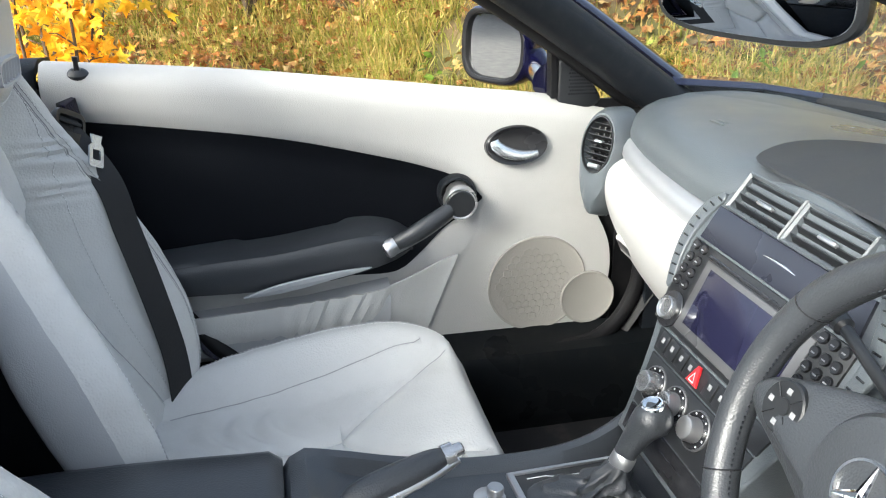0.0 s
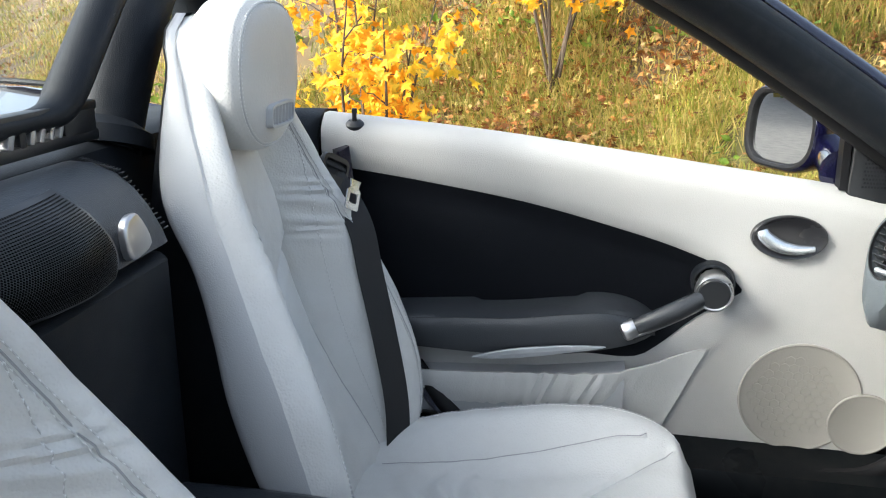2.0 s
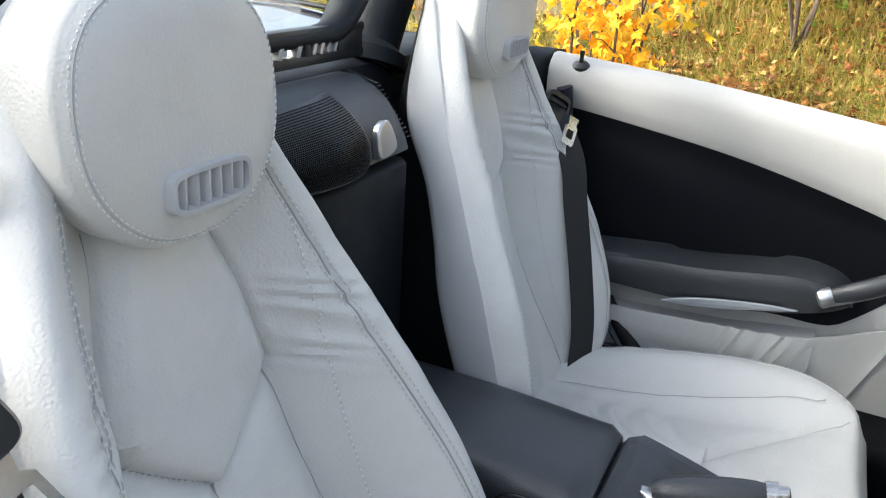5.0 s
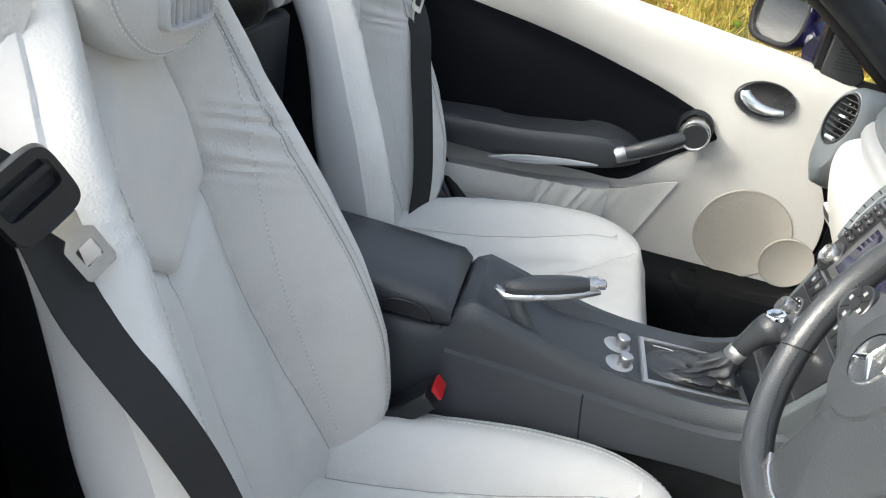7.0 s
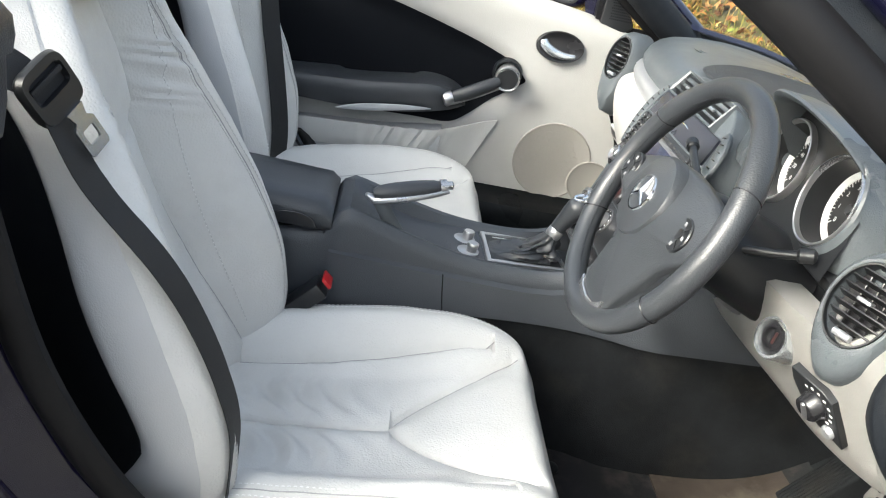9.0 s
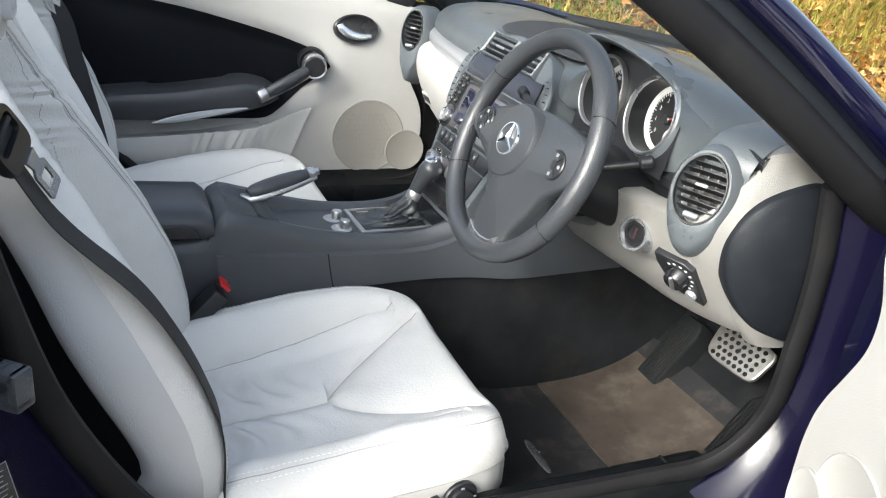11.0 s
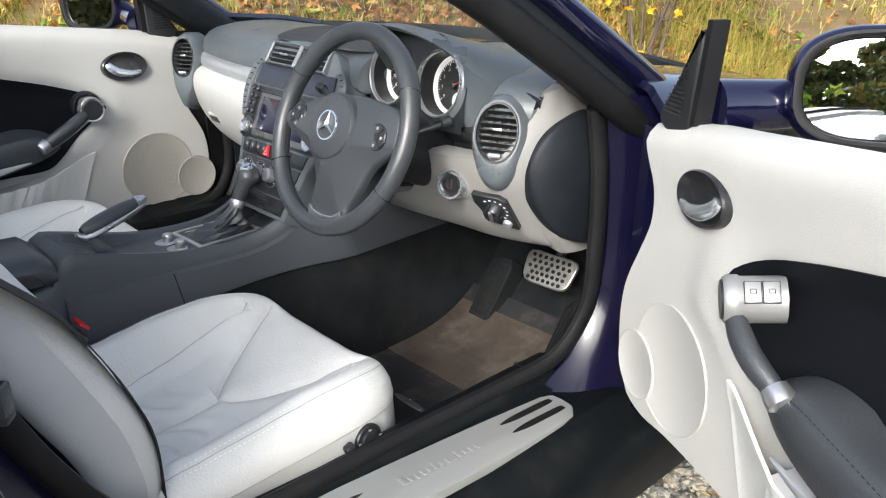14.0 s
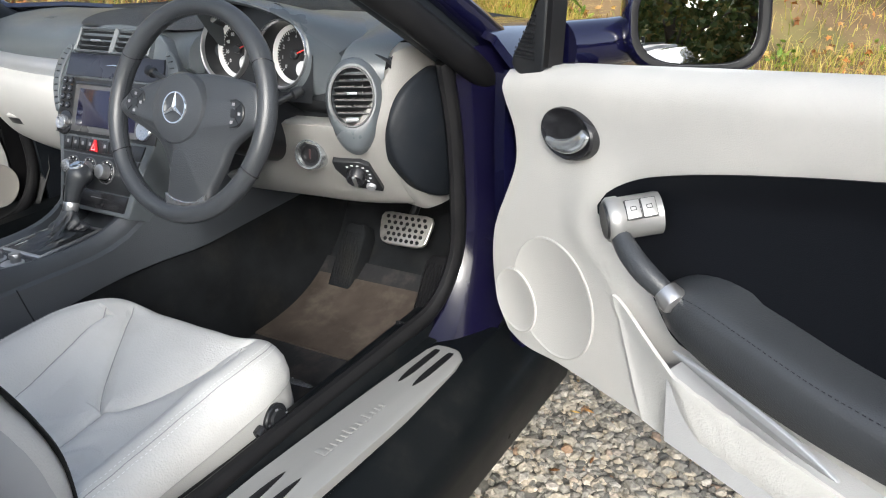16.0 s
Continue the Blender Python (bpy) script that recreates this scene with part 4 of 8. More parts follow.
def back_front(y, z):
    """The x of the backrest's front at a place across it."""
    W, xr, xc, xb = table(BACK, z)
    a = abs(y) / W
    t = min(1.0, max(0.0, (a - 0.42) / 0.44))
    x = lerp(xc, xr, t * t * (3 - 2 * t))
    if a > 0.86:
        x -= 0.03 * ((a - 0.86) / 0.14) ** 2
    # sewn shield panel, side seams and centre seam
    ay = abs(y)
    if z > 0.70:
        hw = table(SHIELD, z)[0]
        d = abs(ay - hw) * (1.0 if z >= 0.836 else 0.62) if z > 0.760 else math.hypot(y, z - 0.760)
        x -= groove(d)
        if z > 0.760 and ay < hw:
            x += 0.006 * min(1.0, (hw - ay) / 0.02)
    if z < 0.845:
        x -= groove(ay - (0.097 + 0.14 * (0.83 - z)))
    if z < 0.760:
        x -= 0.7 * groove(y)
    if a > 0.3:
        x += 0.0050 * math.sin(z * 300 + 60 * ay + 2 * math.sin(z * 90)) * math.exp(-((z - 0.875) / 0.050) ** 2) * math.exp(-((ay - 0.125) / 0.030) ** 2)
    x -= 0.0032 * math.exp(-((ay - table(SEAM, z)[0] * W) / 0.0035) ** 2)
    x += 0.0022 * noise.noise(Vector((y * 20, z * 14, 1.7))) + 0.0007 * noise.noise(Vector((y * 70, z * 45, 4.1)))
    return x


def cushion_top(x, y, outer=0):
    W, zr, zc = table(CUSHION, x)
    if outer * y > 0:
        zr += table([(0.15, 0.0), (0.35, 0.002), (0.5, 0.006), (0.62, 0.006), (0.706, 0.0)], x)[0]
    a = abs(y) / W
    t = min(1.0, max(0.0, (a - 0.42) / 0.40))
    z = lerp(zc, zr, t * t * (3 - 2 * t))
    if a > 0.82:
        z -= 0.020 * ((a - 0.82) / 0.18) ** 2
    # seams: side lines, centre line and the V
    ay = abs(y)
    if x < 0.64:
        z -= groove(ay - lerp(0.125, 0.170, min(1, max(0, (x - 0.2) / 0.40)))) * (1.0 if y * outer < 0 or outer == 0 else 0.35)
    if x < 0.478:
        z -= groove(y)
    elif x < 0.69:
        z -= groove((ay - vee(x)) * 0.70) * min(1.0, (0.69 - x) / 0.02)
    z += 0.0066 * math.sin(x * 120 + 7 * math.sin(y * 21) + 20 * y) * math.exp(-((x - 0.33) / 0.09) ** 2) * (0.1 + math.exp(-((abs(y) - 0.065) / 0.036) ** 2))
    z += 0.0018 * noise.noise(Vector((x * 18, y * 18, 5.1)))
    return z


LEAN = Matrix(((1, 0, 0.094, -0.080), (0, 1, 0, 0), (0, 0, 1, 0), (0, 0, 0, 1)))      # the passenger's back stands more upright


def seat(label, y0, dx, dz, driver):
    XF.append(Matrix.Translation((dx, y0, dz)) @ (Matrix.Identity(4) if driver else LEAN))
    s = thing("car_seat", (0.35, 0, 0.30), label, "car seat", "car seats")
    # backrest
    bm = BM()
    rows = []
    nz, ny = 210, 250
    for i in range(nz + 1):
        z = lerp(0.42, 1.166, i / nz)
        W, xr, xc, xb = table(BACK, z)
        row = []
        for k in range(ny + 1):
            y = W * 0.995 * math.sin((-1 + 2 * k / ny) * math.pi / 2 * 0.97)
            row.append((back_front(y, z), y, z))
        rim = row[-1][0]
        row += [(lerp(rim, xb, 0.015), W, z), (lerp(rim, xb, 0.04), W + 0.003, z)]
        row = [(lerp(rim, xb, 0.04), -W - 0.003, z), (lerp(rim, xb, 0.015), -W, z)] + row
        rows.append(row)
    tip = [(table(BACK, 1.166)[1] - 0.01, y * 0.7, 1.172) for _, y, _ in rows[-1]]
    rows.append([(lerp(p[0], -0.03, 0.6), p[1], p[2]) for p in tip])
    rings(bm, rows, closed=False)
    part("backrest", bm, leather, s, "pale grey leather backrest with sewn V panel")
    # shell behind and at the sides
    bm = BM()
    rows = []
    for i in range(41):
        z = lerp(0.36, 1.170, i / 40)
        W, xr, xc, xb = table(BACK, max(z, 0.42))
        rim = back_front(W * 0.995, max(z, 0.42))
        e = lerp(rim, xb, 0.035)
        ed = min(table(SHELL_EDGE, z)[0], e - 0.012)
        rows.append((e, ed, W, xb, z))
    for sg in (1, -1):
        bm = BM()
        rings(bm, [[(e, sg * (W + 0.0025), z), (lerp(e, ed, 0.15), sg * (W + 0.0048), z), (lerp(e, ed, 0.5), sg * (W + 0.006), z), (lerp(e, ed, 0.85), sg * (W + 0.0045), z), (ed, sg * (W + 0.001), z), (ed - 0.006, sg * (W - 0.006), z)] for e, ed, W, xb, z in rows], closed=False)
        part("seat_shell", fix(bm), shell_grey, s, "mid grey vinyl seat side panel")
    bm = BM()
    rings(bm, [[(ed - 0.006, W - 0.006, z), (ed - 0.014, W - 0.016, z), (min(xb, ed) - 0.004, W - 0.05, z), (xb - 0.012, 0, z), (min(xb, ed) - 0.004, -W + 0.05, z), (ed - 0.014, -W + 0.016, z), (ed - 0.006, -W + 0.006, z)] for e, ed, W, xb, z in rows], closed=False)
    part("back_shell", fix(bm), black_trim, s, "black shell behind the backrest")
    # stitches on the bolsters, with thin darker tubes painting the shade in their seams
    for sg in (1, -1):
        for off in (-0.022, 0.022):
            path = []
            for i in range(60):
                z = lerp(0.47, 1.16, i / 59)
                W = table(BACK, z)[0]
                ys = sg * W * (table(SEAM, z)[0] + off)
                path.append((back_front(ys, z) + 0.0006, ys, z))
            part("seam", stitches(path, (1, sg * 0.4, 0.2)), thread, s, kind="stuff")
            # darker tube below the thread paints shade into the stitch gaps
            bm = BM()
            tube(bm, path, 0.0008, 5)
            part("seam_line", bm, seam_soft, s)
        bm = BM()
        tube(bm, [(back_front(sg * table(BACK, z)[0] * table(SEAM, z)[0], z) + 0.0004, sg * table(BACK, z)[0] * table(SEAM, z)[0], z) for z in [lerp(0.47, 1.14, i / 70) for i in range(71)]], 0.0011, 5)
        part("seam_shade_line", bm, seam_shade, s)
        path = []
        for i in range(60):
            z = lerp(0.48, 0.99, i / 59)
            yy = sg * lerp(0.155, 0.118, i / 59)
            path.append((back_front(yy, z) + 0.0006, yy, z))
        part("seam", stitches(path, (1, 0, 0.2)), thread, s, kind="stuff")
        # same painted shade below the inner row of thread
        bm = BM()
        tube(bm, path, 0.0007, 5)
        part("seam_line", bm, seam_soft, s)
    # thin darker tubes that paint the shade down in the seams
    shade_paths = []
    for sg in (1, -1):
        shade_paths.append([(sg * table(SHIELD, z)[0], z) for z in [lerp(1.0, 0.760, k / 40) for k in range(41)]])
        shade_paths.append([(sg * (0.097 + 0.14 * (0.83 - z)), z) for z in [lerp(0.83, 0.45, k / 40) for k in range(41)]])
    shade_paths.append([(0.0, lerp(0.760, 0.45, k / 30)) for k in range(31)])
    for c in shade_paths:
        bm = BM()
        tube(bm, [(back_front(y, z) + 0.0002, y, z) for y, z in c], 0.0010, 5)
        part("seam_shade_line", bm, seam_shade, s)
    # head restraint
    bm = BM()
    rows = []
    hz0, hz1 = 0.990, 1.195
    n = 64
    for lay, (off, sc) in enumerate([(-0.050, 0.84), (-0.038, 0.95), (-0.016, 1.0), (0.006, 1.0), (0.013, 0.990), (0.0180, 0.970), (0.0188, 0.962), (0.0200, 0.952), (0.0245, 0.925), (0.030, 0.85), (0.034, 0.66), (0.036, 0.40), (0.0365, 0.12)]):
        row = []
        for k in range(n):
            a = 2 * math.pi * k / n
            c, sn = math.cos(a), math.sin(a)
            f = lambda v, p: math.copysign(abs(v) ** p, v)
            w = 0.113 - 0.022 * (sn < 0) * abs(sn) ** 1.5
            y, zz = w * f(c, 0.75) * sc, (hz0 + hz1) / 2 + (hz1 - hz0) / 2 * f(sn, 0.78) * sc
            row.append((0.030 + off - 0.16 * (zz - 1.09) * 0.5, y, zz))
        rows.append(row)
    rings(bm, rows)
    hr = part("head_restraint", fix(bm), leather, s, "padded pale leather head restraint")
    # two rows of thread; the thin grey line between them paints seam shade
    for mix_, mat_s in ((0.0, thread), (0.45, thread), (0.22, None)):
        path = spline([Vector(p).lerp(Vector(q), mix_) + Vector((0.0006, 0, 0)) for p, q in zip(rows[8], rows[9])], 3, True)
        if mat_s:
            part("seam", stitches(path + [path[0]], (1, 0, 0), 0.0034, 0.0024, 0.0006), thread, hr, kind="stuff")
        else:
            bm = BM()
            tube(bm, path + [path[0]], 0.0007, 5)
            part("seam_shade_line", bm, vent_grey, hr)
    # warm air vent
    vx = 0.0735
    bm = BM()
    o = oval((vx, 0, 1.040), (1, 0, 0.05), 0.043, 0.0165, 40, power=5)
    i_ = oval((vx + 0.004, 0, 1.040), (1, 0, 0.05), 0.0395, 0.013, 40, power=5)
    j_ = oval((vx - 0.014, 0, 1.040), (1, 0, 0.05), 0.038, 0.0115, 40, power=5)
    o2 = oval((vx - 0.010, 0, 1.040), (1, 0, 0.05), 0.0435, 0.017, 40, power=5)
    rings(bm, [o2, o, [p + Vector((0.004, 0, 0)) for p in o], i_, j_], True, False, True)
    v = part("air_vent", fix(bm), vent_grey, hr, "grey warm-air vent")
    bm = BM()
    slab(bm, oval((vx - 0.0139, 0, 1.040), (1, 0, 0.05), 0.0378, 0.0113, 40, power=5), (1, 0, 0.05), 0.0004, 0.0001)
    part("vent_duct", bm, shell_grey, v, "shaded duct behind the fins")
    for k in range(6):
        bm = BM()
        box(bm, (vx - 0.004, -0.0315 + k * 0.0126, 1.040), (0.014, 0.0028, 0.026), 0.0008, Matrix.Rotation(radians(18), 3, "Z"))
        part("vent_fin", bm, vent_grey, v)
    # cushion
    XF[-1] = Matrix.Translation((dx, y0, dz))
    bm = BM()
    outer = -1 if driver else 1
    LOWER = [(0.15, 0.425), (0.30, 0.430), (0.45, 0.445), (0.58, 0.452), (0.65, 0.448), (0.69, 0.438), (0.72, 0.425)]
    rows = []
    for i in range(191):
        x = lerp(0.15, 0.706, i / 190)
        W, zr, zc = table(CUSHION, x)
        zl = table(LOWER, x)[0]
        row = [(x, -W + 0.004, zl), (x, -W - 0.006, zl + 0.006), (x, -W - 0.007, zl + 0.022)]
        for k in range(231):
            y = W * 0.998 * math.sin((-1 + 2 * k / 230) * math.pi / 2 * 0.97)
            row.append((x, y, cushion_top(x, y, outer)))
        row += [(x, W + 0.007, zl + 0.022), (x, W + 0.006, zl + 0.006), (x, W - 0.004, zl)]
        rows.append(row)
    last = rows[-1]
    for dx2, f, sy in ((0.008, 0.78, 0.985), (0.013, 0.45, 0.97), (0.012, 0.15, 0.96), (0.004, 0.0, 0.95)):
        rows.append([(0.706 + dx2, p[1] * sy, lerp(0.415, p[2], f)) for p in last])
    rings(bm, rows, closed=False)
    part("cushion", bm, leather, s, "pale grey leather seat cushion with sewn seams")
    for sg in (1, -1):
        for wf in (0.86, 0.92):
            path = [(x, sg * table(CUSHION, x)[0] * wf, cushion_top(x, sg * table(CUSHION, x)[0] * wf, outer) + 0.0003) for x in [lerp(0.2, 0.695, k / 50) for k in range(51)]]
            part("seam", stitches(path, (0, 0, 1)), thread, s, kind="stuff")
        # darker tube between the stitch rows, painting the shade of the seam
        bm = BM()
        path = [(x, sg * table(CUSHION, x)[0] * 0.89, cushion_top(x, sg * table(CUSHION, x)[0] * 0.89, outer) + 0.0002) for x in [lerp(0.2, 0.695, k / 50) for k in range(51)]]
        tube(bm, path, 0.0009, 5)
        part("seam_shade_line", bm, seam_shade, s)
    # shade in the cushion's sewn creases, drawn as thin darker tubes
    shade_paths = [[(lerp(0.2, 0.478, k / 30), 0.0) for k in range(31)]]
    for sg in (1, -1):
        shade_paths.append([(x, sg * lerp(0.125, 0.170, min(1, max(0, (x - 0.2) / 0.40)))) for x in [lerp(0.2, 0.64, k / 40) for k in range(41)]])
        shade_paths.append([(x, sg * vee(x)) for x in [0.478 + 0.204 * (k / 30) ** 1.4 for k in range(31)]])
    for c in shade_paths:
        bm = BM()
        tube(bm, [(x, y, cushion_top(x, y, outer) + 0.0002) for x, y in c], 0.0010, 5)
        part("seam_shade_line", bm, seam_shade, s)
    # valance
    bm = BM()
    rows = []
    for x, W, zt, zb in [(0.12, 0.20, 0.43, 0.33), (0.3, 0.248, 0.436, 0.33), (0.5, 0.262, 0.455, 0.325), (0.58, 0.262, 0.460, 0.32), (0.64, 0.250, 0.456, 0.325), (0.675, 0.230, 0.447, 0.33), (0.70, 0.206, 0.438, 0.34), (0.712, 0.178, 0.430, 0.35)]:
        rows.append([(x, -W + 0.06, 0.37), (x, -W + 0.012, zt - 0.01), (x, -W + 0.006, zt - 0.001), (x, -W, zt - 0.006), (x, -W - 0.004, (zt + zb) / 2), (x, -W + 0.01, zb), (x, W - 0.01, zb), (x, W + 0.004, (zt + zb) / 2), (x, W, zt - 0.006), (x, W - 0.006, zt - 0.001), (x, W - 0.012, zt - 0.01), (x, W - 0.06, 0.37)])
    rings(bm, rows)
    part("seat_base", fix(bm), pale_trim, s, "pale plastic seat base trim")
    bm = BM()
    box(bm, (0.36, 0, 0.295), (0.46, 0.36, 0.08), 0.01)
    part("seat_rail", bm, satin_black, s, "black seat rails")
    if driver:
        bm = BM()
        line = spline([(0.012, -0.146, 1.076), (0.010, -0.152, 1.045), (-0.004, -0.162, 1.01), (-0.024, -0.176, 0.975), (-0.06, -0.195, 0.93)], 6)
        rows = []
        for k, q in enumerate(line):
            d = line[min(k + 1, len(line) - 1)] - line[max(k - 1, 0)]
            w = d.cross(Vector((0.7, -0.65, 0.2))).normalized() * 0.015
            rows.append([q - w, q - w * 0.5, q + w * 0.5, q + w])
        sheet(bm, rows, (-0.003, 0.001, 0))
        bs = part("belt_strap", bm, leather, s, "pale leather strap round the belt")
        bm = BM()
        lathe(bm, line[2] + Vector((0.001, -0.001, 0)), (0.7, -0.65, 0.2), [(0.007, 0.0), (0.007, 0.003), (0.004, 0.0045), (0.0, 0.005)], 18)
        part("press_stud", bm, vent_grey, bs)
        bm = BM()
        lathe(bm, (0.600, -0.264, 0.430), (0.1, -1, 0.1), [(0.027, -0.012), (0.027, 0.002), (0.025, 0.004), (0.017, 0.004), (0.016, 0.009), (0.0, 0.010)], 30, 1.0, 0.85)
        ss = part("seat_switch", bm, satin_black, s, "round black seat adjuster")
        for k in range(4):
            bm = BM()
            box(bm, (0.600 + 0.0205 * math.cos(math.pi / 2 * k), -0.2695, 0.430 + 0.017 * math.sin(math.pi / 2 * k)), (0.005, 0.002, 0.003), 0.0005)
            part("symbol", bm, grey_print, ss)
        bm = BM()
        box(bm, (0.560, -0.272, 0.427), (0.018, 0.016, 0.030), 0.004, Matrix.Rotation(radians(-20), 3, "Y"))
        box(bm, (0.572, -0.270, 0.414), (0.036, 0.012, 0.010), 0.003)
        part("seat_lever", bm, gloss_black, s, "black adjuster lever")
    XF.pop()
    return s


def belt(label, y0, sg, dx, dz, pts, guide, tongue, facing, turn):
    XF.append(Matrix.Translation((dx, y0, dz)) @ (LEAN if sg > 0 else Matrix.Identity(4)) @ Matrix.Diagonal((1, sg, 1, 1)))
    b = thing("seat_belt", (0.1, 0.2, 0.8), label, "seat belt", "seat belts")
    bm = BM()
    rows = []
    ctrl = [Vector(p) for p in pts]
    for k in range(3, len(ctrl)):
        d = (ctrl[min(k + 1, len(ctrl) - 1)] - ctrl[k - 1]).normalized()
        side = d.cross(Vector(facing)).normalized() * 0.0235
        q = ctrl[k]
        need = [back_front(q.y + s * side.y, max(q.z + s * side.z, 0.43)) - s * side.x for s in (-1, -0.5, 0, 0.5, 1) if abs(q.y + s * side.y) < table(BACK, max(q.z, 0.43))[0]]
        q.x = max([q.x - 0.02] + need) + 0.004
    line = spline(ctrl, 8)
    for k, q in enumerate(line):
        d = (line[min(k + 2, len(line) - 1)] - line[max(k - 2, 0)]).normalized()
        side = d.cross(Vector(facing)).normalized() * 0.0235
        rows.append([q + side * s for s in (-1, -0.5, 0, 0.5, 1)])
    sheet(bm, rows, (-0.0016, 0, 0))
    part("webbing", bm, belt_web, b, "black woven belt webbing")
    # guide: a rounded frame with a slot, and the tongue hanging from it
    g = Vector(guide)
    rot = Matrix.Rotation(radians(turn), 3, "Z") @ Matrix.Rotation(radians(-26), 3, "X") @ Matrix.Rotation(radians(-20), 3, "Y")
    pw = lambda v, e: math.copysign(abs(v) ** e, v)
    def loop(c, ru, rv, h, e=0.5, taper=0.0, dv=0.0):
        return [c + rot @ Vector((h, ru * pw(math.cos(t), e) * (1 + taper * math.sin(t)), dv + rv * pw(math.sin(t), e))) for t in [2 * math.pi * k / 40 for k in range(40)]]
    bm = BM()
    rings(bm, [loop(g, 0.030, 0.027, -0.006, 0.45), loop(g, 0.032, 0.029, 0.0, 0.45), loop(g, 0.030, 0.027, 0.006, 0.45), loop(g, 0.0245, 0.0125, 0.006, 0.35, 0, 0.006), loop(g, 0.024, 0.012, -0.004, 0.35, 0, 0.006)], True, False, False)
    part("belt_guide", fix(bm), satin_black, b, "rounded black belt guide")
    bm = BM()
    box(bm, g + rot @ Vector((-0.002, 0, 0.006)), (0.003, 0.046, 0.024), 0.001, rot)
    box(bm, g + rot @ Vector((0.003, 0, 0.009)), (0.005, 0.046, 0.006), 0.0015, rot)
    part("threaded_webbing", bm, belt_web, b)
    t = Vector(tongue)
    outer = [(-0.012, 0.026), (0.012, 0.026), (0.0085, 0.014), (0.0150, 0.008), (0.0150, -0.020), (0.0125, -0.024), (-0.0125, -0.024), (-0.0150, -0.020), (-0.0150, 0.008), (-0.0085, 0.014)]
    inner = [(-0.003, 0.003), (0.003, 0.003), (0.006, 0.003), (0.0085, 0.002), (0.0085, -0.011), (0.007, -0.013), (-0.007, -0.013), (-0.0085, -0.011), (-0.0085, 0.002), (-0.006, 0.003)]
    bm = BM()
    lay = lambda o, h: [t + rot @ Vector((h, u, w)) for u, w in o]
    rings(bm, [lay(inner, -0.0014), lay(outer, -0.0014), lay(outer, 0.0014), lay(inner, 0.0014), lay(inner, -0.0014)], True, False, False)
    bmesh.ops.remove_doubles(bm, verts=bm.verts, dist=1e-5)
    part("belt_tongue", fix(bm), bright_metal, b, "bright metal belt tongue")
    XF.pop()


seat("pale grey leather passenger seat", 0.36, -0.048, 0.03, False)
seat("pale grey leather driver's seat with head vent", -0.36, 0.0, 0.0, True)
belt("black belt hanging over the passenger seat", 0.36, 1, -0.048, 0.03,
     [(0.005, 0.190, 0.890), (0.055, 0.186, 0.910), (0.088, 0.182, 0.922), (0.130, 0.172, 0.845), (0.165, 0.168, 0.755), (0.205, 0.166, 0.645), (0.240, 0.165, 0.53), (0.250, 0.164, 0.43)], (0.100, 0.182, 0.922), (0.140, 0.168, 0.888), (0.60, -0.62, 0.45), -35)
belt("black belt hanging over the driver's seat", -0.36, -1, 0, 0,
     [(-0.05, 0.30, 1.01), (0.02, 0.262, 0.980), (0.066, 0.224, 0.945), (0.112, 0.224, 0.862), (0.160, 0.224, 0.780), (0.205, 0.217, 0.715), (0.240, 0.214, 0.64), (0.265, 0.213, 0.56), (0.268, 0.212, 0.43)], (0.074, 0.223, 0.946), (0.104, 0.206, 0.906), (0.90, 0.05, 0.45), 14)

# ---- centre console ----
CONSOLE = [  # x, top z, half width, side z drop
    (-0.16, 0.585, 0.090), (0.10, 0.588, 0.092), (0.28, 0.598, 0.094), (0.335, 0.608, 0.094), (0.350, 0.645, 0.094), (0.40, 0.640, 0.094), (0.47, 0.620, 0.095), (0.55, 0.602, 0.097), (0.62, 0.594, 0.100), (0.70, 0.594, 0.104), (0.76, 0.606, 0.110), (0.82, 0.640, 0.120), (0.87, 0.695, 0.135), (0.91, 0.76, 0.150)]
CY = 0.018
con = thing("centre_console", (0.4, CY, 0.27), "black centre console with gear lever between the seats", "centre console")
bm = BM()
rows = []
for i in range(56):
    x = lerp(-0.16, 0.91, i / 55)
    zt, w = table(CONSOLE, x)
    dip = table([(-0.16, 0.0), (0.35, 0.0), (0.40, 0.018), (0.48, 0.026), (0.56, 0.014), (0.62, 0.013), (0.72, 0.020), (0.79, 0.055), (0.84, 0.09), (0.91, 0.13)], x)[0]
    lo = 0 if x < 0.37 else 1
    rows.append([(x, CY - w - (0.035, 0.004)[lo], (0.26, 0.49)[lo]), (x, CY - w - (0.022, 0.004)[lo], (0.36, 0.50)[lo]), (x, CY - w - (0.008, 0.003)[lo], 0.51), (x, CY - w, zt - 0.025), (x, CY - w + 0.005, zt - 0.008), (x, CY - w + 0.015, zt - 0.001), (x, CY - w + 0.026, zt - 0.003), (x, CY - w + 0.036, zt - dip),
                 (x, CY, zt - dip), (x, CY + w - 0.036, zt - dip), (x, CY + w - 0.026, zt - 0.003), (x, CY + w - 0.015, zt - 0.001), (x, CY + w - 0.005, zt - 0.008), (x, CY + w, zt - 0.025), (x, CY + w + (0.008, 0.003)[lo], 0.51), (x, CY + w + (0.022, 0.004)[lo], (0.36, 0.50)[lo]), (x, CY + w + (0.035, 0.004)[lo], (0.26, 0.49)[lo])])
rings(bm, rows, closed=False)
part("console_body", fix(bm), console_black, con, "black grained console body")
for sg in (-1, 1):
    bm = BM()
    tube(bm, [(x, CY + sg * tunnel_y(x, z), z) for x, z in ((0.543, 0.565), (0.546, 0.545), (0.550, 0.52), (0.553, 0.505), (0.556, 0.49))], 0.0013, 6)
    part("panel_joint", bm, gloss_black, con, "thin panel joint")
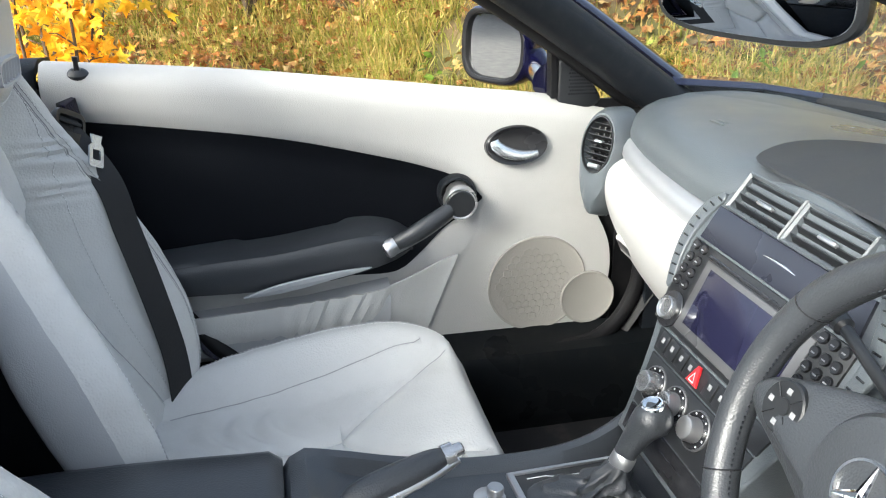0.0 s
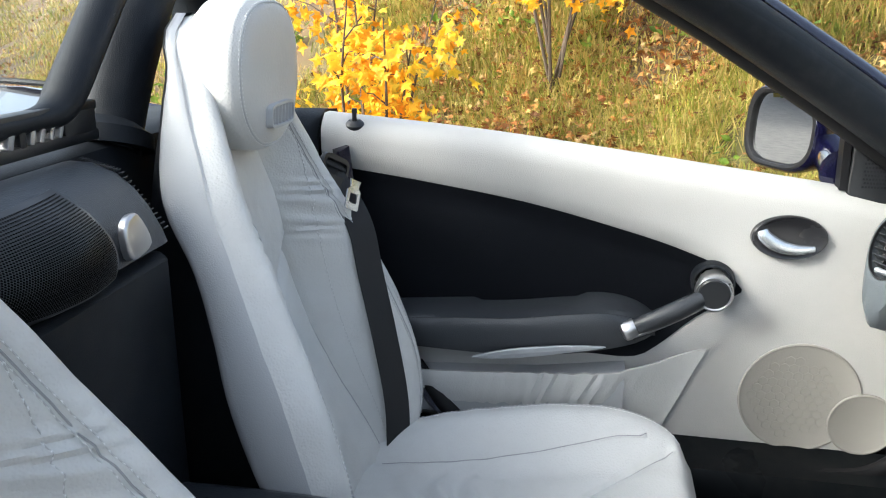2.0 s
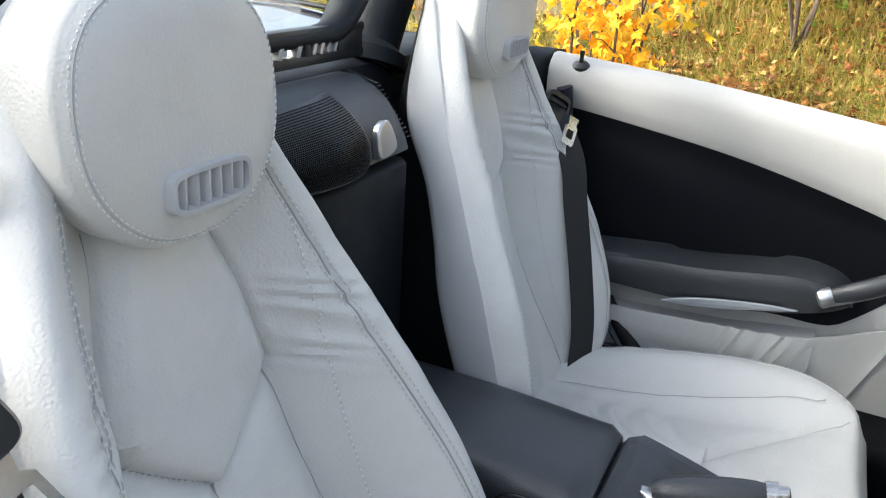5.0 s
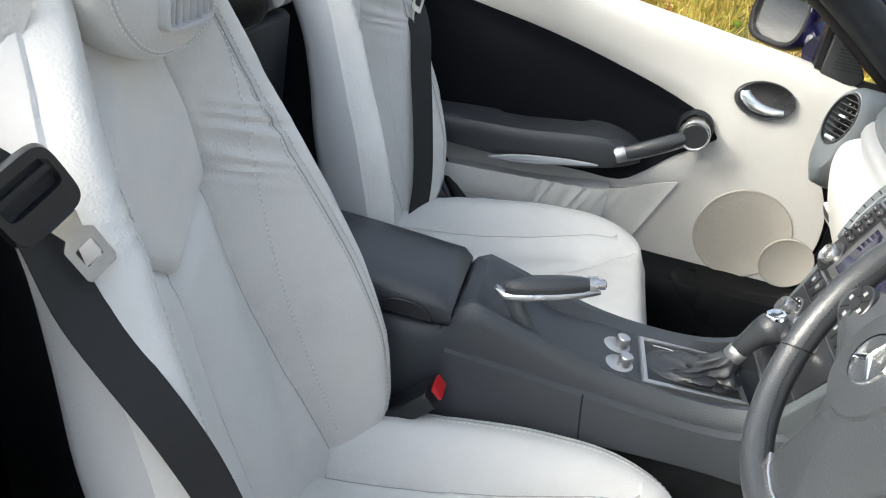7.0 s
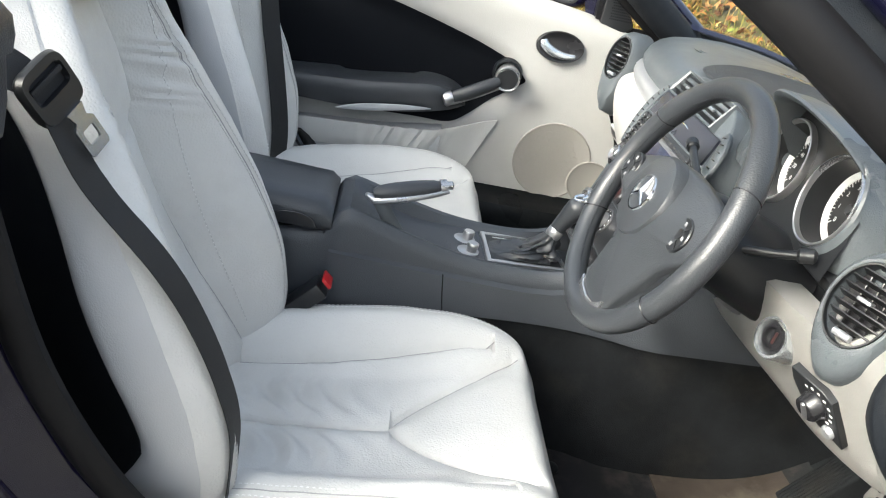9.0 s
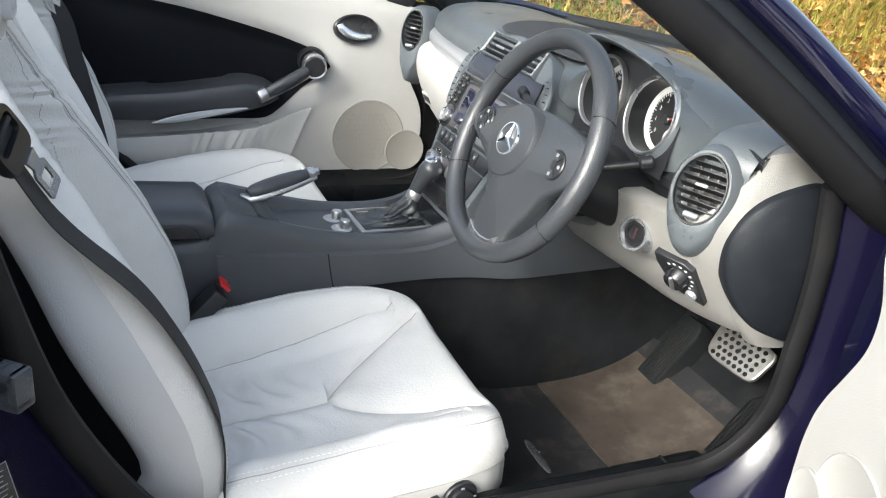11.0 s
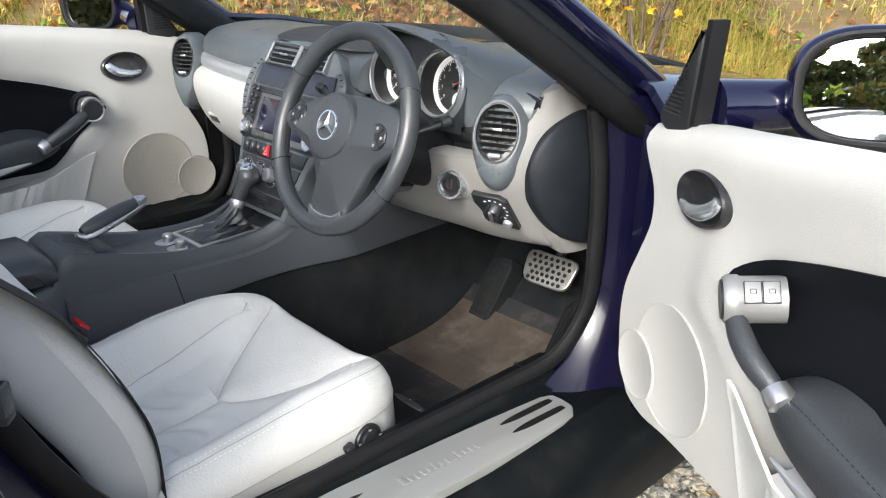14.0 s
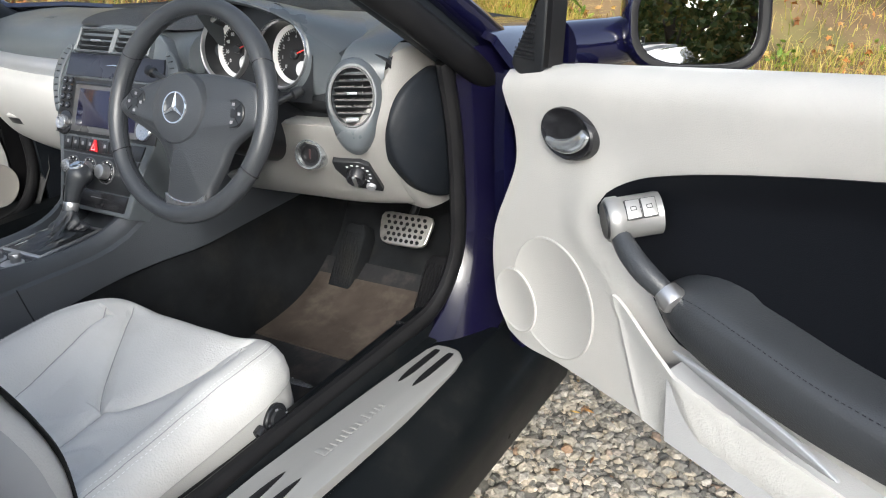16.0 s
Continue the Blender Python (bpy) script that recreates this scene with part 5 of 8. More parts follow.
# armrest lid
bm = BM()
rows = []
for x in [lerp(-0.13, 0.338, k / 30) for k in range(31)]:
    e = min(1.0, (0.340 - x) / 0.022)
    e = math.sqrt(max(0.0, 1 - (1 - e) ** 2)) if e < 1 else 1
    zt = 0.600 + 0.053 * (0.55 + 0.45 * e) + 0.007 * math.sin(math.pi * min(1, max(0, (x + 0.1) / 0.4)))
    w = 0.094
    rows.append([(x, CY - w + 0.006, 0.602), (x, CY - w, 0.610), (x, CY - w, zt - 0.022), (x, CY - w + 0.006, zt - 0.010), (x, CY - w + 0.022, zt - 0.002), (x, CY - 0.04, zt), (x, CY, zt + 0.001), (x, CY + 0.04, zt), (x, CY + w - 0.022, zt - 0.002), (x, CY + w - 0.006, zt - 0.010), (x, CY + w, zt - 0.022), (x, CY + w, 0.610), (x, CY + w - 0.006, 0.602)])
rings(bm, rows)
lid = part("armrest_lid", fix(bm), black_leather, con, "padded black armrest lid")
bm = BM()
o = [(0.225, 0, 0.606), (0.24, 0, 0.624), (0.258, 0, 0.631), (0.285, 0, 0.631), (0.305, 0, 0.622), (0.315, 0, 0.606)]
slab(bm, [(p.x, CY - 0.0935, p.z) for p in spline(o, 4)], (0, -1, 0), 0.004, 0.0015, back=0.01)
part("lid_latch", bm, gloss_black, lid, "black lid latch")
# adjuster knobs
for kx, ky in ((0.590, 0.031), (0.594, -0.018)):
    bm = BM()
    lathe(bm, (kx - 0.006, ky + 0.003, 0.5835), (0, 0, 1), [(0.021, -0.004), (0.021, 0.0015), (0.0195, 0.0025), (0.0, 0.0025)], 28)
    base = part("switch_plate", bm, silver_paint, con, "silver switch plate")
    bm = BM()
    lathe(bm, (kx, ky, 0.585), (0.05, 0, 1), [(0.0095, 0.0), (0.0095, 0.009), (0.0108, 0.010), (0.0108, 0.016), (0.0095, 0.018), (0.0, 0.018)], 20)
    part("switch_knob", bm, silver, base, "ribbed silver rocker knob")
# gear gate
gz = 0.583
bm = BM()
o = [(0.617, 0.072), (0.765, 0.078), (0.775, -0.036), (0.622, -0.048)]
oo = [(Vector((x, y, gz))) for x, y in o]
c = sum(oo, Vector()) / 4
def quad_ring(s, h):
    return [c + (p - c) * s + Vector((0, 0, h)) for p in oo]
rings(bm, [quad_ring(1.0, -0.006), quad_ring(1.0, 0.004), quad_ring(0.97, 0.006), quad_ring(0.90, 0.006), quad_ring(0.88, 0.003), quad_ring(0.88, -0.004)], True, False, False)
part("gate_frame", fix(bm), silver, con, "satin silver gear gate frame")
bm = BM()
rings(bm, [quad_ring(0.885, 0.000), quad_ring(0.885, 0.003), quad_ring(0.87, 0.0035)], True, True, True)
gate = part("gate_plate", fix(bm), satin_black, con, "black gear gate plate")
bm = BM()
for a, b in (((0.64, 0.056), (0.665, 0.057)), ((0.665, 0.057), (0.68, 0.052)), ((0.68, 0.052), (0.71, 0.053)), ((0.71, 0.053), (0.74, 0.056))):
    tube(bm, [(a[0], a[1], gz + 0.004), (b[0], b[1], gz + 0.004)], 0.0008, 6)
part("gate_marks", bm, white_print, gate, "white gear pattern lines", kind="stuff")
# boot and lever
bm = BM()
rows = []
top = Vector((0.736, 0.000, 0.640))
for k in range(25):
    t = k / 24
    row = []
    for j in range(56):
        a = 2 * math.pi * j / 56
        f = lambda v: math.copysign(abs(v) ** 0.7, v)
        bx, by = 0.695 + 0.066 * f(math.cos(a)), 0.012 + 0.040 * f(math.sin(a))
        q = Vector((bx, by, gz + 0.004)).lerp(top + Vector((0.014 * math.cos(a), 0.014 * math.sin(a), 0)), t)
        q.z = lerp(gz + 0.004, top.z, t ** 2.3) + 0.010 * math.sin(math.pi * min(1, t * 1.6)) * (0.6 + 0.4 * math.sin(a * 3 + 1))
        q += Vector((math.cos(a), math.sin(a), 0)) * (0.008 * math.sin(a * 4 + t * 9) + 0.005 * math.sin(a * 9 - t * 14)) * math.sin(math.pi * t)
        row.append(q)
    rows.append(row)
rings(bm, rows, True, False, True)
part("gear_boot", fix(bm), black_leather, con, "creased black leather gear boot")
bm = BM()
lathe(bm, (0.736, 0.0, 0.634), (0.42, -0.05, 1), [(0.0135, 0.0), (0.0150, 0.004), (0.0150, 0.016), (0.0135, 0.019)], 20)
part("lever_collar", bm, silver, con, "silver lever collar")
bm = BM()
path = spline([(0.742, 0.0, 0.650), (0.752, -0.002, 0.672), (0.762, -0.004, 0.690), (0.774, -0.006, 0.703), (0.790, -0.007, 0.706)], 5)
tube(bm, path, [0.0135, 0.0140, 0.0145, 0.015, 0.0155, 0.016, 0.0165, 0.0175, 0.0185, 0.0195, 0.0205, 0.0215, 0.0225, 0.0225, 0.0222, 0.021, 0.019, 0.017, 0.0155, 0.0145, 0.010][:len(path)], 18)
bmesh.ops.create_uvsphere(bm, u_segments=18, v_segments=10, radius=0.0225, matrix=Matrix.Translation((0.773, -0.005, 0.699)))
knob = part("gear_knob", bm, black_leather, con, "smooth black gear knob")
bm = BM()
lathe(bm, (0.769, -0.005, 0.7175), (-0.25, 0, 1), [(0.014, 0.0), (0.014, 0.004), (0.0125, 0.0052), (0.0105, 0.004), (0.0, 0.004)], 24)
part("knob_badge", bm, chrome, knob, "round chrome badge")
# hand brake
hb = thing("hand_brake", (0.45, -0.03, 0.61), "black hand brake lever with silver rim", "hand brake")
a, b = Vector((0.400, -0.048, 0.676)), Vector((0.512, -0.026, 0.702))
bm = BM()
pts = [a.lerp(b, k / 12) for k in range(13)]
tube(bm, pts, [0.010, 0.0150, 0.0165, 0.0175, 0.018, 0.018, 0.018, 0.0178, 0.0172, 0.0165, 0.0155, 0.014, 0.011], 16, flat=0.85)
part("grip", bm, black_leather, hb, "black grip")
bm = BM()
tube(bm, [a - Vector((0.012, 0.002, 0.002))] + [p + Vector((0, 0, -0.009)) for p in pts] + [b + Vector((0.016, 0.003, -0.004))], [0.006, 0.0135, 0.0165, 0.018, 0.019, 0.0195, 0.0195, 0.0195, 0.019, 0.0185, 0.0178, 0.017, 0.016, 0.014, 0.011], 16, flat=0.55)
part("rim", bm, silver, hb, "satin silver rim")
bm = BM()
d = (b - a).normalized()
tube(bm, [b, b + d * 0.012, b + d * 0.013, b + d * 0.022, b + d * 0.024], [0.0125, 0.012, 0.008, 0.0075, 0.005], 14)
part("button", bm, silver, hb, "silver release button")
bm = BM()
tube(bm, [(0.412, -0.045, 0.668), (0.428, -0.042, 0.640), (0.450, -0.038, 0.605)], [0.009, 0.008, 0.010], 10, flat=1.6)
part("lever_arm", bm, dash_black, hb)
# belt buckle
for y, nm, dx in ((-0.118, "driver's", 0.0),):
    bk = thing("belt_buckle", (0.30, y, 0.42), "black belt buckle with a red release button", "belt buckle")
    base, tip = Vector((0.262, y - 0.016, 0.445)), Vector((0.345, y - 0.008, 0.530))
    d = (tip - base).normalized()
    side = Vector((0, 1, 0))
    rot = Matrix((d, side, d.cross(side))).transposed()
    bm = BM()
    box(bm, base.lerp(tip, 0.52), (0.105, 0.044, 0.030), 0.005, rot)
    part("buckle_body", bm, satin_black, bk, "black buckle body")
    bm = BM()
    box(bm, tip + d * 0.0075 + d.cross(side) * 0.004, (0.006, 0.036, 0.020), 0.0015, rot)
    part("release_button", bm, red_plastic, bk, "bright red release button")
    bm = BM()
    n = 22
    tube(bm, [base.lerp(tip, -0.55 + 0.62 * k / n) for k in range(n + 1)], [0.014 + 0.0025 * (k % 2) for k in range(n + 1)], 12)
    part("gaiter", bm, rubber, bk, "ribbed rubber gaiter")
# storage box between the seat backs
sb = thing("storage_box", (-0.07, 0.03, 0.6), "black storage box with pierced loudspeaker grille and silver latch", "storage box")
bm = BM()
rows = []
for y, s in [(-0.150, 0.80), (-0.146, 0.90), (-0.13, 0.97), (-0.05, 1.0), (0.05, 1.0), (0.105, 1.0), (0.119, 0.99), (0.124, 0.96)]:
    pts = [(-0.125, 0.955), (-0.127, 1.03), (-0.118, 1.043), (-0.09, 1.042), (-0.062, 1.031), (-0.042, 1.015), (-0.026, 0.995), (-0.012, 0.969), (-0.007, 0.954), (-0.02, 0.947)]
    rows.append([(-0.12 + (x + 0.12) * s, y, 0.945 + (z - 0.945) * s) for x, z in pts])
rings(bm, rows)
part("box_lid", fix(bm), console_black, sb, "black grained box lid")
for k in range(26):
    t = k / 25
    q = Vector((-0.108, 0.121, 1.0435)).lerp(Vector((-0.062, 0.121, 1.032)), t * 2) if t < 0.5 else Vector((-0.062, 0.121, 1.032)).lerp(Vector((-0.012, 0.121, 0.969)), t * 2 - 1)
    bm = BM()
    box(bm, q + Vector((0.0, 0.003, 0.0)), (0.0016, 0.010, 0.0030), 0.0004, Matrix.Rotation(radians(20 + 40 * t), 3, "Y"))
    part("lid_rib", bm, satin_black, sb)
bm = BM()
rows = []
for i in range(19):
    y = -0.152 + 0.150 * i / 18
    row = []
    for k in range(15):
        t = k / 14
        z0 = lerp(0.952, 1.040, t)
        x = 0.0 - 0.055 * t * t - 0.02 * max(0, t - 0.8) + 0.012 * math.sin(math.pi * t) + 0.012 * math.sin(math.pi * i / 18) - 0.02 * (1 - i / 18) ** 2
        row.append((x, y, z0 - 0.02 * (1 - i / 18) ** 3 * t))
    rows.append(row)
sheet(bm, rows, (-0.02, 0, -0.01))
gr = part("speaker_grille", bm, grille_grey, sb, "bulged black speaker grille")
bm = BM()
for i in range(62):
    for k in range(44):
        u, v = (i + 0.5 * (k % 2)) / 62 * 18, k / 44 * 14
        if not (0.4 < u < 17.4 and 0.4 < v < 13.6):
            continue
        r0, c0 = int(u), int(v)
        q = Vector(rows[r0][c0]).lerp(Vector(rows[r0 + 1][c0]), u - r0) + (Vector(rows[r0][c0 + 1]) - Vector(rows[r0][c0])) * (v - c0)
        e1, e2 = (Vector(rows[r0][c0 + 1]) - Vector(rows[r0][c0])).normalized(), (Vector(rows[r0 + 1][c0]) - Vector(rows[r0][c0])).normalized()
        nrm = e1.cross(e2).normalized()
        nrm = nrm if nrm.x > 0 else -nrm
        bm.faces.new([bm.verts.new(q + nrm * 0.0008 + (e1 * math.cos(j * math.pi / 3) + e2 * math.sin(j * math.pi / 3)) * 0.00112) for j in range(6)])
part("pierced_pattern", fix(bm), grille_hole, gr, "fine pierced holes", kind="stuff")
bm = BM()
slab(bm, spline([(-0.004, 0.026, 0.960), (-0.008, 0.022, 0.988), (-0.010, 0.032, 1.002), (-0.010, 0.052, 1.002), (-0.006, 0.068, 0.966)], 4, True), (1, 0.0, 0.25), 0.010, 0.004)
part("box_latch", bm, silver, sb, "satin silver latch")
bm = BM()
rows = []
for y in (-0.15, -0.14, 0.112, 0.122):
    e = 0.008 if y < -0.145 or y > 0.12 else 0
    rows.append([(-0.12, y, 0.46), (-0.12, y, 0.942), (-0.012 - e, y, 0.940), (-0.006 - e, y, 0.935), (-0.004 - e, y, 0.75), (0.0 - e, y, 0.46)])
rings(bm, rows)
part("box_body", fix(bm), black_trim, sb, "black box front")

# ---- dashboard ----
dash = thing("dashboard", (1.0, 0, 0.6), "black and beige dashboard with round air vents", "dashboard")
SN = Vector((-0.907, 0, 0.42))


def S(y, v, off=0.0):
    """A place on the sloping centre stack: across, upwards, and off its face."""
    return Vector((0.79 + 0.125 * v, y, 0.63 + 0.27 * v)) + SN * off


SUP = Vector((0.42, 0, 0.907))
SROT = Matrix((Vector((0, -1, 0)), SUP, SN)).transposed()


def text_mesh(name, words, size, at, x_axis, y_axis, mat, parent):
    """A word as a thin mesh; x_axis and y_axis give its reading and upward directions."""
    cu = bpy.data.curves.new(name, "FONT")
    cu.body, cu.size, cu.align_x, cu.align_y, cu.extrude = words, size, "CENTER", "CENTER", 0.0002
    tmp = bpy.data.objects.new(name, cu)
    me = bpy.data.meshes.new_from_object(tmp)
    bpy.data.objects.remove(tmp)
    X, Y = Vector(x_axis).normalized(), Vector(y_axis).normalized()
    m = Matrix((X, Y, X.cross(Y))).transposed().to_4x4()
    me.transform(Matrix.Translation(at) @ m)
    me.materials.append(mat)
    ob = new(name, me)
    ob.parent = parent
    ob.matrix_parent_inverse = parent.matrix_basis.inverted()
    return ob


def dash_shift(y):
    return table([(-0.66, 0.10), (-0.60, 0.04), (-0.50, 0.0), (-0.2, -0.015), (0.18, -0.02), (0.4, 0.0), (0.56, 0.035), (0.62, 0.06), (0.66, 0.10)], y)[0]


# top pad
bm = BM()
rows = []
for k in range(49):
    y = lerp(-0.605, 0.645, k / 48)
    s = dash_shift(y)
    crest = 0.012 * math.exp(-((y) / 0.20) ** 2) - 0.010 * max(0, (abs(y) - 0.45) / 0.2)
    prof = [(1.50, 0.900), (1.40, 0.920), (1.30, 0.940), (1.20, 0.952), (1.12, 0.956), (1.05, 0.955), (1.0, 0.948), (0.975, 0.938), (0.957, 0.922), (0.948, 0.902), (0.950, 0.884), (0.965, 0.872)]
    s += 0.035 * math.exp(-((y - 0.005) / 0.145) ** 6)
    s += 0.14 * min(1, max(0, (y + 0.53) / 0.04)) * min(1, max(0, (-0.205 - y) / 0.02))
    rows.append([(x + s * min(1, (1.5 - x) / 0.4), y, z + crest) for x, z in prof])
sheet(bm, rows)
part("dash_top", fix(bm), dash_black, dash, "black grained dash top")
bm = BM()
o = [(0.98, 0.18), (1.10, 0.20), (1.20, 0.12), (1.22, 0.0), (1.20, -0.12), (1.10, -0.20), (0.98, -0.18), (0.96, 0)]
P = spline([(x, y, 0) for x, y in o], 6, True)
rows = []
for sc in (1.0, 0.98, 0.6, 0.25, 0.02):
    rows.append([((p.x - 1.08) * sc + 1.08, p.y * sc, table([(0.93, 0.952), (1.0, 0.963), (1.05, 0.970), (1.12, 0.971), (1.22, 0.966)], (p.x - 1.08) * sc + 1.08)[0] + (0.0 if sc == 1 else 0.003) - 0.10 * (p.y * sc) ** 2) for p in P])
rings(bm, rows, True, False, True)
part("dash_grille", fix(bm), material("speaker_weave", (0.03, 0.032, 0.035), 0.6, bump=1.0, scale=1400, kind="voronoi"), dash, "dark woven speaker panel on the dash top")
# text embossed on the pad becomes bars
bm = BM()
for k, (dx, dy, w) in enumerate(((0.0, 0.0, 0.035), (0.013, 0.004, 0.030))):
    box(bm, (1.035 + dx, 0.375 + dy, 0.9555), (0.006, w, 0.0012), 0.0005)
part("embossed_bars", bm, dash_black, dash, "raised lettering bars", kind="stuff")

# passenger side: silver strip, glovebox
def dash_band(prof, y0, y1, n=24):
    rows = []
    for k in range(n + 1):
        y = lerp(y0, y1, k / n)
        rows.append([(x + dash_shift(y), y, z) for x, z in prof])
    return rows
bm = BM()
sheet(bm, dash_band([(0.958, 0.886), (0.944, 0.882), (0.936, 0.872), (0.934, 0.858), (0.94, 0.845), (0.955, 0.84)], 0.15, 0.575), (0.01, 0, 0))
part("trim_strip", bm, silver_paint, dash, "satin silver dash strip")
bm = BM()
prof = [(p.x, p.z) for p in spline([(0.965, 0, 0.850), (0.935, 0, 0.848), (0.912, 0, 0.832), (0.906, 0, 0.80), (0.914, 0, 0.76), (0.936, 0, 0.71), (0.968, 0, 0.665), (1.0, 0, 0.640), (1.03, 0, 0.628)], 4)]
sheet(bm, dash_band(prof, 0.135, 0.625), (0.02, 0, 0.005))
gb = part("glovebox", bm, pale_trim, dash, "beige glovebox front")
bm = BM()
box(bm, (0.936, 0.435, 0.728), (0.012, 0.058, 0.036), 0.004, Matrix.Rotation(radians(-26), 3, "Y"))
part("glovebox_latch", bm, pale_trim, gb)
bm = BM()
box(bm, (0.9312, 0.435, 0.729), (0.006, 0.046, 0.020), 0.002, Matrix.Rotation(radians(-26), 3, "Y"))
part("latch_recess", bm, satin_black, gb, "dark latch recess")


def round_vent(at, n, rx, ry, label, slats, drop=0.0):
    """An oval air vent in a raised dark nacelle."""
    a, b, nn = frame_of(n)
    at = Vector(at)
    bm = BM()
    ring = lambda sx, sy, h, dz=0.0: [at + a * rx * sx * math.cos(t) + b * (ry * sy * math.sin(t) - (drop * max(0, -math.sin(t)) ** 2 * dz)) + nn * h for t in [2 * math.pi * k / 40 for k in range(40)]]
    rings(bm, [ring(1.55, 1.5, -0.06, 1.0), ring(1.42, 1.40, -0.015, 1.0), ring(1.28, 1.26, 0.0, 0.8), ring(1.16, 1.14, 0.006, 0.2), ring(1.08, 1.07, 0.006), ring(1.0, 1.0, 0.001), ring(0.97, 0.97, -0.03)], True, False, True)
    v = part("air_vent", fix(bm), dash_black, dash, label)
    bm = BM()
    rings(bm, [ring(1.06, 1.05, 0.005), ring(1.05, 1.04, 0.0085), ring(1.0, 0.995, 0.0085), ring(0.985, 0.98, 0.003)], True, False, False)
    part("vent_ring", fix(bm), satin_black, v)
    bm = BM()
    rings(bm, [ring(0.98, 0.98, -0.02), ring(0.5, 0.5, -0.021)], True, False, True)
    part("vent_back", fix(bm), gloss_black, v)
    rot = Matrix((a, b, nn)).transposed()
    for k in range(slats):
        t = -0.62 + 1.56 * k / (slats - 1)
        w = rx * math.sqrt(max(0.06, 1 - t * t)) * 1.9
        bm = BM()
        box(bm, at + b * t * ry - nn * 0.004, (w, 0.002, 0.016), 0.0006, rot @ Matrix.Rotation(radians(-22), 3, "X"))
        part("vent_slat", bm, satin_black, v)
    for k in range(3):
        bm = BM()
        box(bm, at + a * (k - 1) * rx * 0.42 - nn * 0.014, (0.0016, ry * 1.5, 0.012), 0.0005, rot)
        part("vent_blade", bm, gloss_black, v)
    bm = BM()
    box(bm, at + b * 0.12 * ry + nn * 0.002, (rx * 0.5, 0.005, 0.012), 0.0015, rot)
    part("vent_tab", bm, silver_paint, v, "small silver vent tab")
    bm = BM()
    tube(bm, [at - b * ry * 0.78 - a * 0.011 + nn * 0.004, at - b * ry * 0.78 + a * 0.011 + nn * 0.004], 0.0045, 10)
    part("vent_wheel", bm, silver_paint, v, "ribbed thumb wheel")
    return v


round_vent((0.938, 0.592, 0.868), (-0.84, -0.48, 0.22), 0.031, 0.050, "oval black air vent beside the door", 8, 0.06)
round_vent((0.948, -0.566, 0.861), (-0.87, -0.40, 0.29), 0.037, 0.050, "oval black air vent beside the driver's door", 8, 0.028)

# driver's side: beige knee panel that wraps round the end of the dash
KNEE_PLAN = spline([(0.893, -0.205, 0), (0.899, -0.30, 0), (0.908, -0.40, 0), (0.913, -0.48, 0), (0.926, -0.54, 0), (0.946, -0.588, 0), (0.966, -0.614, 0), (0.995, -0.630, 0), (1.04, -0.639, 0), (1.10, -0.643, 0), (1.155, -0.643, 0)], 8)


def knee_depth(z):
    return table([(0.60, 0.142), (0.632, 0.107), (0.66, 0.080), (0.70, 0.054), (0.74, 0.028), (0.78, 0.009), (0.82, 0.0), (0.86, 0.016), (0.93, 0.055)], z)[0]


def knee_at(i, z, off=0.0):
    """A place on the knee panel: a station along its plan and a height."""
    a, b = KNEE_PLAN[max(i - 1, 0)], KNEE_PLAN[min(i + 1, len(KNEE_PLAN) - 1)]
    d = (b - a).normalized()
    inw = Vector((-d.y, d.x, 0))
    k = 1.0 if i < 46 else max(0.05, 1 - (i - 46) / 30)
    g = knee_depth(z)
    p = KNEE_PLAN[i] - inw * off
    return Vector((p.x + g * k, p.y + 0.10 * g * min(1.0, max(0, i - 40) / 10), z))


def on_knee(y, z, off=0.0):
    i = min(range(len(KNEE_PLAN)), key=lambda k: abs(KNEE_PLAN[k].y - y) + (1 if k > 48 else 0))
    p = knee_at(i, z)
    n = (knee_at(i + 1, z) - knee_at(i - 1, z)).cross(knee_at(i, z + 0.01) - knee_at(i, z - 0.01)).normalized()
    n = n if n.x < 0 else -n
    return Vector((p.x, y, z)) + n * off, n


bm = BM()
rows = []
for i, q in enumerate(KNEE_PLAN):
    y = q.y
    if i < 48:
        zt = table([(-0.622, 0.925), (-0.612, 0.900), (-0.598, 0.855), (-0.580, 0.822), (-0.565, 0.812), (-0.50, 0.812), (-0.42, 0.810), (-0.40, 0.805), (-0.385, 0.775), (-0.36, 0.735), (-0.32, 0.70), (-0.205, 0.665)], y)[0]
    else:
        zt = table([(0.96, 0.925), (1.0, 0.935), (1.05, 0.932), (1.10, 0.915), (1.16, 0.88)], q.x)[0]
    zb = table([(0.89, 0.632), (0.93, 0.634), (0.97, 0.630), (1.04, 0.618), (1.16, 0.612)], q.x)[0]
    row = [knee_at(i, lerp(zt, zb, j / 20)) for j in range(21)]
    d = (KNEE_PLAN[min(i + 1, len(KNEE_PLAN) - 1)] - KNEE_PLAN[max(i - 1, 0)]).normalized()
    inw = Vector((-d.y, d.x, 0))
    row = [row[0] + inw * 0.05 + Vector((0, 0, 0.002)), row[0] + inw * 0.012 + Vector((0, 0, 0.004))] + row + [row[-1] + inw * 0.012 + Vector((0, 0, -0.006)), row[-1] + inw * 0.08 + Vector((0, 0, -0.004))]
    rows.append(row)
rings(bm, rows, closed=False)
bmesh.ops.solidify(bm, geom=bm.faces[:], thickness=0.004)
part("knee_panel", fix(bm), pale_trim, dash, "beige lower dash panel")
